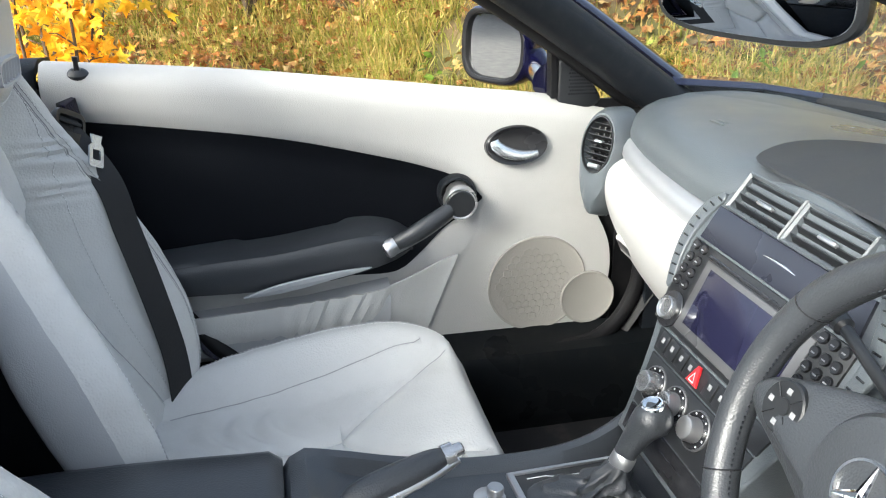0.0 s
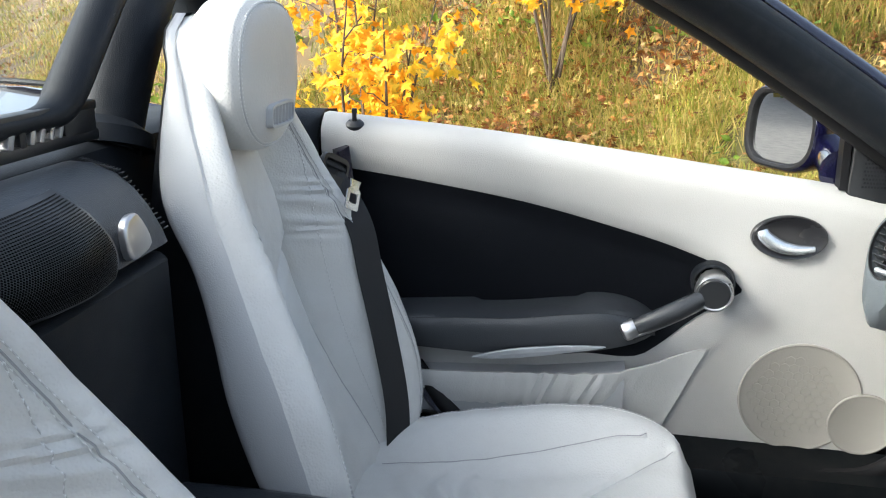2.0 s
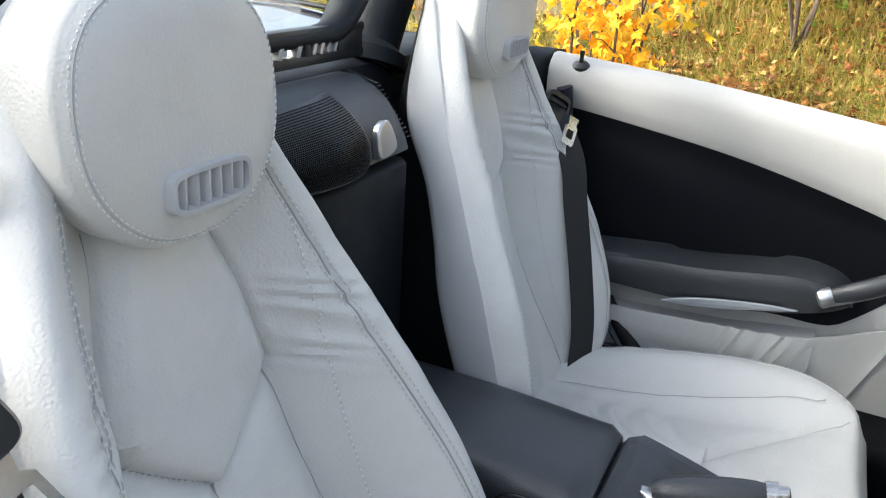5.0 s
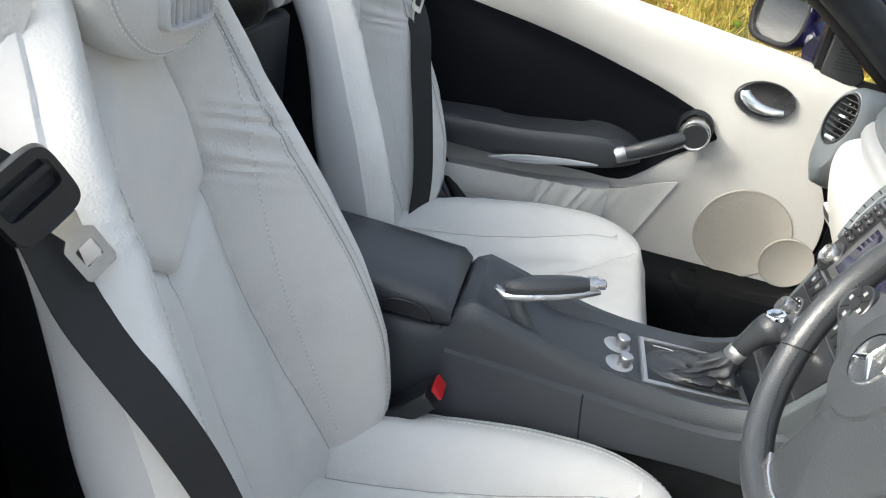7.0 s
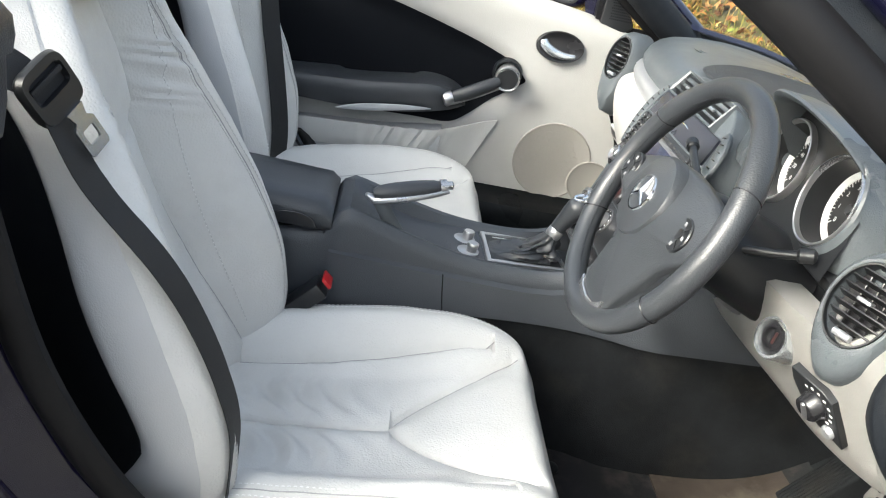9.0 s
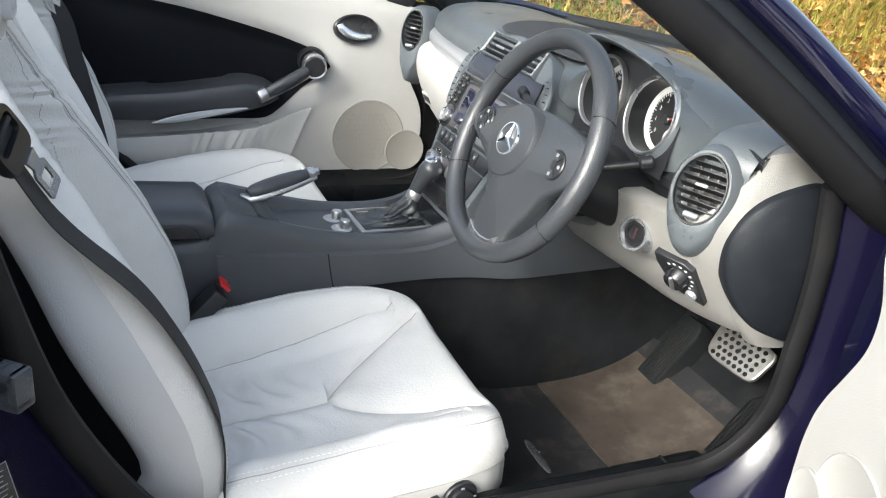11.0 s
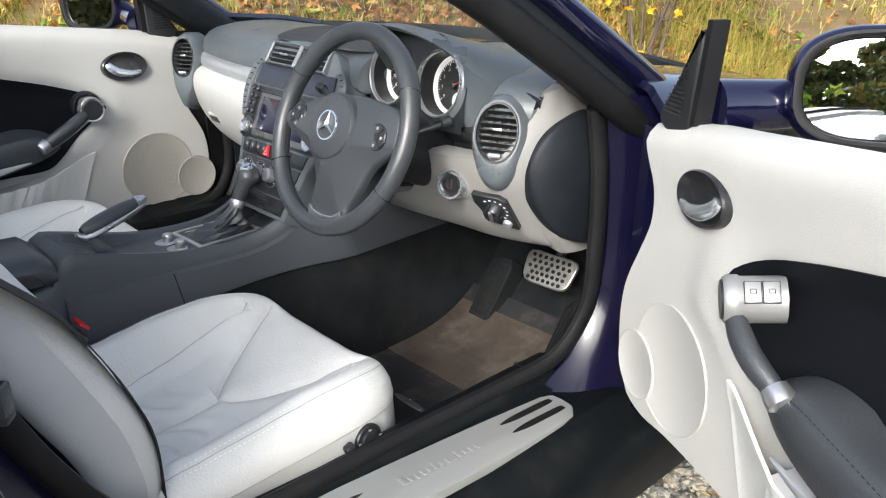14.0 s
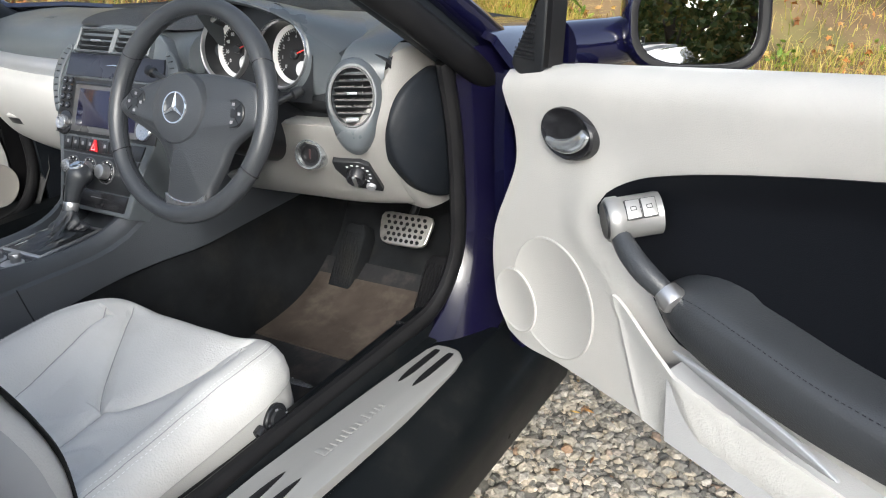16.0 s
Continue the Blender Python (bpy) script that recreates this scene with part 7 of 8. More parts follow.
PAD = [(0.0, 0.062), (0.05, 0.064), (0.09, 0.062), (0.142, 0.053), (0.163, 0.026), (0.161, -0.010), (0.137, -0.029), (0.112, -0.053), (0.099, -0.086), (0.082, -0.123), (0.073, -0.150), (0.028, -0.163), (-0.017, -0.159), (-0.018, -0.145), (-0.022, -0.110), (-0.035, -0.085), (-0.056, -0.060), (-0.085, -0.046), (-0.118, -0.034), (-0.155, -0.021), (-0.166, -0.002), (-0.150, 0.016), (-0.110, 0.034), (-0.06, 0.052)]
bm = BM()
slab(bm, spline([Wp(u, v, -0.010) for u, v in PAD], 4, True), WN, 0.018, 0.010, 0.016)
part("hub_pad", bm, black_leather, sw, "black hub pad with spokes")
bm = BM()
lathe(bm, Wp(0, 0.0, 0.0), WN, [(0.062, 0.008), (0.061, 0.020), (0.057, 0.0255), (0.04, 0.029), (0.0, 0.030)], 40)
air = part("hub_centre", bm, black_leather, sw, "round black hub centre")
bm = BM()
lathe(bm, Wp(0, 0, 0.0285), WN, [(0.0275, -0.002), (0.0275, 0.002), (0.0265, 0.0035), (0.0245, 0.0035), (0.0240, 0.001)], 36)
for k in range(3):
    t = radians(90 + 120 * k)
    tube(bm, [Wp(0, 0, 0.031), Wp(0.0245 * math.cos(t), 0.0245 * math.sin(t), 0.031)], [0.0048, 0.0012], 8)
part("emblem", bm, chrome, air, "plain chrome ring with three bars")
for sg in (1, -1):
    bm = BM()
    lathe(bm, Wp(sg * 0.116, 0.003, 0.007), WN, [(0.0235, 0.0), (0.0235, 0.0065), (0.022, 0.008), (0.0080, 0.007), (0.0075, 0.0085), (0.0, 0.0085)], 32)
    bt = part("thumb_pad", bm, satin_black, sw, "round thumb switch")
    bm = BM()
    for k in range(4):
        t = radians(90 * k)
        box(bm, Wp(sg * 0.116 + 0.0145 * math.cos(t), 0.003 + 0.0145 * math.sin(t), 0.0152), (0.0055, 0.005, 0.0006), 0, Matrix((WA, WB, WN)).transposed())
    part("pad_marks", bm, grey_print, bt, kind="stuff")
    bm = BM()
    for k in range(4):
        t = radians(45 + 90 * k)
        tube(bm, [Wp(sg * 0.116 + r * math.cos(t), 0.003 + r * math.sin(t), 0.0153) for r in (0.009, 0.022)], 0.0005, 5)
    part("pad_gaps", bm, gloss_black, bt, kind="stuff")
bm = BM()
slab(bm, [Wp(u, v, h) for u, v, h in ((-0.018, -0.143, 0.006), (0.005, -0.150, 0.007), (0.030, -0.152, 0.007), (0.055, -0.148, 0.007), (0.074, -0.134, 0.006), (0.073, -0.152, 0.002), (0.028, -0.165, 0.002), (-0.018, -0.161, 0.002))], WN, 0.006, 0.002)
part("spoke_trim", bm, silver, sw, "satin silver spoke end")
bm = BM()
tube(bm, [WC - WN * 0.06, WC], [0.05, 0.055], 20)
part("hub_back", bm, satin_black, sw)

# ---- sill plate, mats, pedals ----
for side in (-1,):
    XF.append(Matrix.Diagonal((1, side, 1, 1)))
    sp = thing("sill_plate", (0.65, 0.73, 0.39), "brushed aluminium sill plate with dark inlays", "sill plate")
    zf = lambda x: 0.402 - 0.058 * (x - 0.73) if x > 0.5 else 0.4153 - 0.02 * (x - 0.5)
    bm = BM()
    rows = []
    for x in [0.30, 0.4, 0.5, 0.6, 0.7, 0.8, 0.9, 0.945, 0.96, 0.968]:
        y0 = table([(0.3, 0.672), (0.6, 0.676), (0.945, 0.690), (0.968, 0.700)], x)[0]
        y1 = table([(0.3, 0.774), (0.6, 0.778), (0.90, 0.774), (0.945, 0.768), (0.968, 0.748)], x)[0]
        z = zf(x)
        rows.append([(x, y0, z - 0.004), (x, y0 + 0.002, z), (x, lerp(y0, y1, 0.5), z + 0.0015), (x, y1 - 0.006, z), (x, y1, z - 0.003), (x, y1 + 0.001, z - 0.008)])
    sheet(bm, rows, (0, 0, -0.01))
    part("plate", bm, alu, sp, "brushed aluminium plate")
    for x0, x1 in ((0.325, 0.520), (0.815, 0.945)):
        for yy in (0.712, 0.742):
            bm = BM()
            pts = [(x0, yy, 0), (lerp(x0, x1, 0.25), yy - 0.006, 0), (lerp(x0, x1, 0.6), yy - 0.007, 0), (x1, yy - 0.006, 0), (x1 + 0.004, yy, 0), (x1, yy + 0.006, 0), (lerp(x0, x1, 0.6), yy + 0.007, 0), (lerp(x0, x1, 0.25), yy + 0.006, 0)]
            if x0 < 0.5:
                pts = [(x0 + x1 - p[0], p[1], 0) for p in pts]
            pl2 = spline(pts, 3, True)
            slab(bm, [(p.x, p.y, zf(p.x) + 0.0012) for p in pl2], (0, 0, 1), 0.0012, 0.0004)
            part("rubber_inlay", bm, rubber, sp, "dark rubber inlay strip")
    # maker's lettering as plain bars
    for k, (w, h) in enumerate([(0.016, 0.020), (0.009, 0.012), (0.008, 0.012), (0.008, 0.012), (0.009, 0.012), (0.010, 0.019), (0.009, 0.012), (0.008, 0.012), (0.006, 0.003), (0.013, 0.019), (0.009, 0.012), (0.009, 0.012), (0.009, 0.012)]):
        x = 0.585 + 0.0128 * k
        bm = BM()
        box(bm, (x, 0.728 + (0.019 - h) * 0.5, zf(x) + 0.0016), (w * 0.7, h, 0.0016), 0.0005)
        part("lettering_bar", bm, alu, sp, "raised silver bar in place of lettering")
    XF.pop()

# raised inner lip of the sill
for side in (1, -1):
    XF.append(Matrix.Diagonal((1, side, 1, 1)))
    bm = BM()
    rows = [[(x, 0.595, 0.30), (x, 0.60, 0.395), (x, 0.612, 0.418), (x, 0.63, 0.425), (x, 0.655, 0.418), (x, 0.668, 0.405), (x, 0.672, 0.392), (x, 0.69, 0.388)] for x in (0.1, 0.3, 0.6, 0.9, 1.03)]
    sheet(bm, rows, (0, 0, -0.01))
    part("sill_lip", bm, sill_black, body, "smooth black inner sill lip")
    # joint strip along the lip
    bm = BM()
    box(bm, (0.955, 0.640, 0.4115), (0.003, 0.046, 0.030), 0.0)
    part("sill_joint", bm, gloss_black, body)
    XF.pop()

mat_ = thing("floor_mat", (0.95, -0.40, 0.27), "ribbed black floor mat with worn brown heel pad", "floor mat")
def floor_z(x):
    return table([(-0.3, 0.30), (0.10, 0.26), (0.55, 0.255), (0.95, 0.255), (1.15, 0.27), (1.30, 0.34), (1.42, 0.46), (1.50, 0.66)], x)[0]
bm = BM()
rows = []
for k in range(41):
    x = lerp(0.66, 1.29, k / 40)
    rows.append([(x, y, floor_z(x) + 0.012 + 0.0012 * ((j + 0) % 2)) for j, y in enumerate([lerp(-0.615, -0.145, j / 70) for j in range(71)])])
sheet(bm, rows, (0, 0, -0.01))
part("mat_base", bm, mat_carpet, mat_, "ribbed black mat")
bm = BM()
rows = []
for k in range(15):
    x = lerp(0.995, 1.245, k / 14)
    rows.append([(x - 0.10 * (x - 0.99) * (y + 0.35), y, floor_z(x) + 0.0165) for y in [lerp(-0.535, -0.185, j / 14) for j in range(15)]])
sheet(bm, rows, (0, 0, -0.006))
part("heel_pad", bm, heel_mat, mat_, "worn brown heel pad")
bm = BM()
slab(bm, oval((0.878, -0.400, floor_z(0.878) + 0.0150), (0, 0, 1), 0.009, 0.050, 32, up=(0, 1, 0), power=2.6), (0, 0, 1), 0.0028, 0.001)
part("mat_badge", bm, silver, mat_, "small silver badge")
for x, y in ((0.80, -0.20),):
    bm = BM()
    lathe(bm, (x, y, floor_z(x) + 0.013), (0, 0, 1), [(0.017, 0.0), (0.016, 0.004), (0.010, 0.005), (0.0, 0.003)], 20)
    part("mat_stud", bm, satin_black, mat_)
mat2 = thing("floor_mat", (0.95, 0.40, 0.27), "ribbed black passenger floor mat", "floor mat")
bm = BM()
rows = []
for k in range(31):
    x = lerp(0.66, 1.25, k / 30)
    rows.append([(x, y, floor_z(x) + 0.012 + 0.0012 * (j % 2)) for j, y in enumerate([lerp(0.18, 0.61, j / 70) for j in range(71)])])
sheet(bm, rows, (0, 0, -0.01))
part("mat_base", bm, mat_carpet, mat2, "ribbed black mat")
bm = BM()
lathe(bm, (0.83, 0.24, floor_z(0.83) + 0.013), (0, 0, 1), [(0.018, 0.0), (0.017, 0.004), (0.010, 0.005), (0.0, 0.003)], 20)
part("mat_stud", bm, satin_black, mat2)

# brake pedal
bp_ = thing("brake_pedal", (1.25, -0.44, 0.45), "steel brake pedal with black rubber studs", "brake pedal")
pc, pn2 = Vector((1.265, -0.440, 0.468)), Vector((-0.80, -0.05, 0.60)).normalized()
a, b, nn = frame_of(pn2)
bm = BM()
slab(bm, spline([pc + a * u + b * v for u, v in [(-0.062, 0.036), (0.0, 0.038), (0.062, 0.036), (0.066, 0.0), (0.054, -0.034), (0.0, -0.038), (-0.052, -0.034), (-0.066, 0.0)]], 3, True), pn2, 0.008, 0.003)
pd_ = part("pedal_plate", bm, steel, bp_, "brushed steel pedal plate")
for i in range(5):
    for j in range(7):
        u, v = -0.048 + 0.016 * j + (0.004 if i % 2 else -0.002), -0.027 + 0.0135 * i
        bm = BM()
        lathe(bm, pc + a * u * (1 - 0.12 * (v < -0.01)) + b * v + nn * 0.0075, nn, [(0.0048, 0.0), (0.0045, 0.002), (0.0, 0.0026)], 10)
        part("stud", bm, rubber, pd_)
bm = BM()
tube(bm, [pc - nn * 0.002, pc + Vector((0.06, 0, 0.05)), pc + Vector((0.10, 0.01, 0.16))], [0.012, 0.010, 0.010], 8)
part("pedal_arm", bm, satin_black, bp_)
# throttle pedal and foot rest
tp = thing("throttle_pedal", (1.2, -0.60, 0.33), "upright black ribbed throttle pedal", "pedal")
fr = thing("foot_rest", (1.3, -0.28, 0.36), "black carpeted foot rest", "foot rest")
for holder, y, w, x0, z0, h, mt in ((tp, -0.53, 0.075, 1.20, 0.285, 0.15, rubber), (fr, -0.262, 0.066, 1.225, 0.292, 0.17, carpet)):
    d = Vector((0.60, 0, 0.80)).normalized()
    nrm = Vector((-0.80, 0, 0.60))
    c0 = Vector((x0, y, z0))
    bm = BM()
    o = [c0 + Vector((0, u, 0)) + d * v for u, v in ((-w / 2, 0.0), (w / 2, 0.0), (w / 2, h * 0.85), (w * 0.3, h), (-w * 0.3, h), (-w / 2, h * 0.85))]
    slab(bm, o, nrm, 0.02, 0.006, back=0.03)
    part("pad", bm, mt, holder)
    for k in range(9):
        bm = BM()
        tube(bm, [c0 + Vector((0, -w * 0.40 + w * 0.1 * k, 0)) + d * 0.012 + nrm * 0.0202, c0 + Vector((0, -w * 0.40 + w * 0.1 * k, 0)) + d * h * 0.86 + nrm * 0.0202], 0.0018, 5)
        part("rib", bm, mt, holder)

# striker and label on the latch pillar, driver's side
st = thing("door_striker", (0.06, -0.76, 0.75), "black metal door striker", "striker")
rot = Matrix.Rotation(radians(-38), 3, "Z")
c0 = Vector((0.050, -0.743, 0.788))
bm = BM()
box(bm, c0, (0.008, 0.040, 0.062), 0.002, rot)
sp_ = part("striker_plate", bm, jamb_paint, st, "dark painted striker plate")
bm = BM()
for du, dv, su, sv in ((0.012, 0, 0.024, 0.036), (0.042, 0, 0.010, 0.036), (0.026, 0.013, 0.040, 0.010), (0.022, -0.014, 0.050, 0.012)):
    box(bm, c0 + rot @ Vector((du, 0, dv)), (su, 0.022, sv), 0.003, rot)
part("striker_loop", bm, console_black, st, "square black striker loop")
for dv in (-0.036, 0.036):
    bm = BM()
    lathe(bm, c0 + rot @ Vector((0.004, 0, dv * 0.72)), rot @ Vector((1, 0, 0)), [(0.006, 0.0), (0.006, 0.003), (0.0, 0.004)], 12)
    part("screw", bm, silver_paint, sp_)
lab = thing("sticker", (0.03, -0.80, 0.63), "small black data sticker with white outline", "sticker")
c0, nrm = Vector((0.056, -0.766, 0.684)), Vector((0.62, -0.72, 0.3)).normalized()
a, b, nn = frame_of(nrm)
bm = BM()
slab(bm, [c0 + a * u + b * v for u, v in ((-0.014, -0.021), (0.014, -0.021), (0.014, 0.021), (-0.014, 0.021))], nrm, 0.001, 0.0002)
part("sticker_sheet", bm, gloss_black, lab)
for du, dv, su, sv in ((-0.0132, 0, 0.0007, 0.040), (0.0132, 0, 0.0007, 0.040), (0, 0.0202, 0.027, 0.0007), (0, -0.0202, 0.027, 0.0007)):
    bm = BM()
    box(bm, c0 + a * du + b * dv + nn * 0.0012, (su, sv, 0.0003), 0, Matrix((a, b, nn)).transposed())
    part("outline", bm, grey_print, lab)
bm = BM()
for k in range(7):
    box(bm, c0 + b * (0.014 - 0.0045 * k) + nn * 0.0012, (0.018 - 0.003 * (k % 3), 0.0009, 0.0002), 0, Matrix((a, b, nn)).transposed())
part("printed_bars", bm, grey_print, lab, "unreadable printed lines", kind="stuff")

# ---- rear: roll bars, wind deflector, rear shelf fittings ----
for sg in (1, -1):
    XF.append(Matrix.Diagonal((1, sg, 1, 1)))
    rb = thing("roll_bar", (-0.24, 0.38, 1.0), "dark grey roll hoop behind a seat", "roll bar", "roll bars")
    bm = BM()
    path = spline([(-0.165, 0.255, 1.025), (-0.168, 0.287, 1.08), (-0.17, 0.332, 1.145), (-0.17, 0.378, 1.205), (-0.17, 0.43, 1.258), (-0.17, 0.49, 1.278), (-0.168, 0.55, 1.25), (-0.163, 0.585, 1.15), (-0.16, 0.60, 1.02)], 6)
    tube(bm, path, 0.050, 20, flat=0.85)
    part("hoop", bm, black_trim, rb, "dark grey trimmed hoop")
    bm = BM()
    tube(bm, [(-0.165, 0.255, 1.03), (-0.166, 0.262, 1.048), (-0.167, 0.267, 1.056)], [0.068, 0.066, 0.050], 18, flat=0.85)
    part("hoop_foot", bm, black_trim, rb)
    bm = BM()
    o = [p + Vector((-0.012, 0, 0)) for p in path]
    sheet(bm, [[Vector((-0.165, 0.43 + (p.y - 0.43) * s, 1.13 + (p.z - 1.13) * s)) for p in path] for s in (0.80, 0.5, 0.1)])
    gl = part("hoop_pane", bm, tinted_glass, rb, "small tinted pane in the hoop")
    gl.visible_shadow = False
    XF.pop()
wd = thing("wind_deflector", (-0.14, 0, 1.06), "clear glass wind deflector in a black frame", "wind deflector")
half_o = [(0.0, 1.088), (0.11, 1.089), (0.142, 1.097), (0.166, 1.118), (0.230, 1.185), (0.300, 1.258), (0.27, 1.29), (0.0, 1.295)]
bm = BM()
pl3 = half_o + [(-y, z) for y, z in half_o[-2:0:-1]]
bm.faces.new([bm.verts.new((-0.142, y, z)) for y, z in pl3])
gl = part("deflector_glass", bm, clear_glass, wd, "clear deflector glass")
gl.visible_shadow = False
bm = BM()
edge_o = [(-y, z) for y, z in half_o[5:0:-1]] + half_o[:6]
frame_line = spline([(-0.142, y, z) for y, z in edge_o], 4)
tube(bm, frame_line, [lerp(0.016, 0.026, min(1, max(0, (abs(p.y) - 0.10) / 0.06))) for p in frame_line], 14, flat=0.8)
part("deflector_frame", bm, black_trim, wd, "black deflector frame")
for y in (0.250, -0.250):
    bm = BM()
    lathe(bm, (-0.128, y, 1.205), (1, 0, 0), [(0.009, 0.0), (0.009, 0.006), (0.007, 0.008), (0.0, 0.008)], 20)
    part("frame_knob", bm, satin_black, wd, "small round black fixing knob")
for y in (-0.014, 0.012, 0.038):
    for pts in ([(-0.008, -0.014), (-0.004, -0.014), (0.001, 0.014), (-0.003, 0.014)], [(0.003, -0.014), (0.010, -0.014), (0.011, -0.010), (0.004, -0.010)], [(0.001, 0.010), (0.010, 0.010), (0.011, 0.014), (0.002, 0.014)]):
        bm = BM()
        slab(bm, [(-0.1408, y + u, 1.152 + v) for u, v in pts], (1, 0, 0), 0.0005, 0.0001)
        part("etched_bar", bm, etched, wd, "etched pale bar in place of lettering").visible_shadow = False
bm = BM()
slab(bm, oval((-0.1408, 0.0, 1.126), (1, 0, 0), 0.062, 0.014, 40), (1, 0, 0), 0.0006, 0.0002)
part("etched_oval", bm, etched_faint, wd, "faint etched oval").visible_shadow = False
# air slots below the deflector
sl = thing("air_slot_panel", (-0.135, 0, 1.04), "black rear panel with slanted silver air slots", "panel")
bm = BM()
for z, h in ((1.095, 0.012), (1.060, 0.014)):
    box(bm, (-0.138, 0, z), (0.018, 0.40, h), 0.003)
for y, w in ((-0.19, 0.06), (-0.075, 0.012), (0.062, 0.012), (0.165, 0.062)):
    box(bm, (-0.138, y, 1.078), (0.018, w, 0.03), 0.003)
part("panel_frame", bm, satin_black, sl, "black slotted frame")
for y, w, mt in ((-0.13, 0.010, satin_black), (-0.10, 0.010, silver_paint), (-0.042, 0.008, silver_paint), (-0.022, 0.010, satin_black), (0.006, 0.010, silver_paint), (0.045, 0.010, silver_paint), (0.080, 0.008, silver), (0.097, 0.008, silver), (0.114, 0.008, silver), (0.130, 0.007, silver_paint)):
    bm = BM()
    box(bm, (-0.1375, y, 1.078), (0.016, w, 0.027), 0.002, Matrix.Rotation(radians(-20), 3, "X"))
    part("slot_bar", bm, mt, sl, "slanted bar in the air slot")
# rear-view mirror
rm = thing("rear_view_mirror", (0.80, 0.0, 1.19), "black-framed rear-view mirror on the windscreen", "mirror")
mc, mn = Vector((0.825, 0.0, 1.178)), Vector((-0.92, -0.30, -0.10)).normalized()
a, b, nn = frame_of(mn)
bm = BM()
rows = []
for h, s in ((-0.045, 0.35), (-0.035, 0.7), (-0.02, 0.93), (-0.004, 1.0), (0.004, 1.0), (0.007, 0.975)):
    rows.append([mc + a * 0.125 * s * math.copysign(abs(math.cos(t)) ** 0.6, math.cos(t)) + b * 0.043 * s * math.copysign(abs(math.sin(t)) ** 0.7, math.sin(t)) + nn * h for t in [2 * math.pi * k / 40 for k in range(40)]])
rings(bm, rows)
part("mirror_case", fix(bm), satin_black, rm, "black mirror case")
bm = BM()
slab(bm, [mc + a * 0.117 * math.copysign(abs(math.cos(t)) ** 0.6, math.cos(t)) + b * 0.037 * math.copysign(abs(math.sin(t)) ** 0.7, math.sin(t)) + nn * 0.006 for t in [2 * math.pi * k / 40 for k in range(40)]], mn, 0.0025, 0.001)
part("mirror_glass", bm, mirror_glass, rm, "silvered mirror glass")
bm = BM()
tube(bm, [mc - nn * 0.03, mc + Vector((0.04, 0, 0.05)), (0.83, 0, 1.26)], [0.02, 0.015, 0.02], 10)
part("mirror_stem", bm, satin_black, rm)

# ---- outside: gravel, grass bank, leaves, bushes, far trees ----
def ramp_material(name, stops, rough=0.8, bump=0.0, scale=60.0, trans=0.0, spec=0.3):
    """Colour picked per piece from a ramp, with a little mottling."""
    m = bpy.data.materials.new(name)
    m.use_nodes = True
    N, L = m.node_tree.nodes, m.node_tree.links
    b = N["Principled BSDF"]
    geo, inf, add, fr, rp = N.new("ShaderNodeNewGeometry"), N.new("ShaderNodeObjectInfo"), N.new("ShaderNodeMath"), N.new("ShaderNodeMath"), N.new("ShaderNodeValToRGB")
    add.operation, fr.operation = "ADD", "FRACT"
    L.new(geo.outputs["Random Per Island"], add.inputs[0])
    L.new(inf.outputs["Random"], add.inputs[1])
    L.new(add.outputs[0], fr.inputs[0])
    L.new(fr.outputs[0], rp.inputs[0])
    el = rp.color_ramp.elements
    while len(el) < len(stops):
        el.new(0.5)
    for e, (p, c) in zip(el, stops):
        e.position, e.color = p, (*c, 1)
    co, nz, mx = N.new("ShaderNodeTexCoord"), N.new("ShaderNodeTexNoise"), N.new("ShaderNodeMix")
    nz.inputs["Scale"].default_value, nz.inputs["Detail"].default_value = scale, 5
    L.new(co.outputs["Object"], nz.inputs["Vector"])
    mr = N.new("ShaderNodeMapRange")
    mr.inputs[1].default_value, mr.inputs[2].default_value, mr.inputs[3].default_value, mr.inputs[4].default_value = 0.3, 0.7, 0.7, 1.3
    L.new(nz.outputs[0], mr.inputs[0])
    mx.data_type, mx.blend_type = "RGBA", "MULTIPLY"
    mx.inputs[0].default_value = 1.0
    L.new(rp.outputs[0], mx.inputs[6])
    L.new(mr.outputs[0], mx.inputs[7])
    L.new(mx.outputs[2], b.inputs["Base Color"])
    b.inputs["Roughness"].default_value, b.inputs["Specular IOR Level"].default_value = rough, spec
    if bump:
        bp = N.new("ShaderNodeBump")
        bp.inputs["Strength"].default_value, bp.inputs["Distance"].default_value = bump, 0.002
        L.new(nz.outputs[0], bp.inputs["Height"])
        L.new(bp.outputs[0], b.inputs["Normal"])
    if trans:
        t, mxs = N.new("ShaderNodeBsdfTranslucent"), N.new("ShaderNodeMixShader")
        L.new(mx.outputs[2], t.inputs[0])
        mxs.inputs[0].default_value = trans
        L.new(b.outputs[0], mxs.inputs[1])
        L.new(t.outputs[0], mxs.inputs[2])
        L.new(mxs.outputs[0], N["Material Output"].inputs[0])
    return m


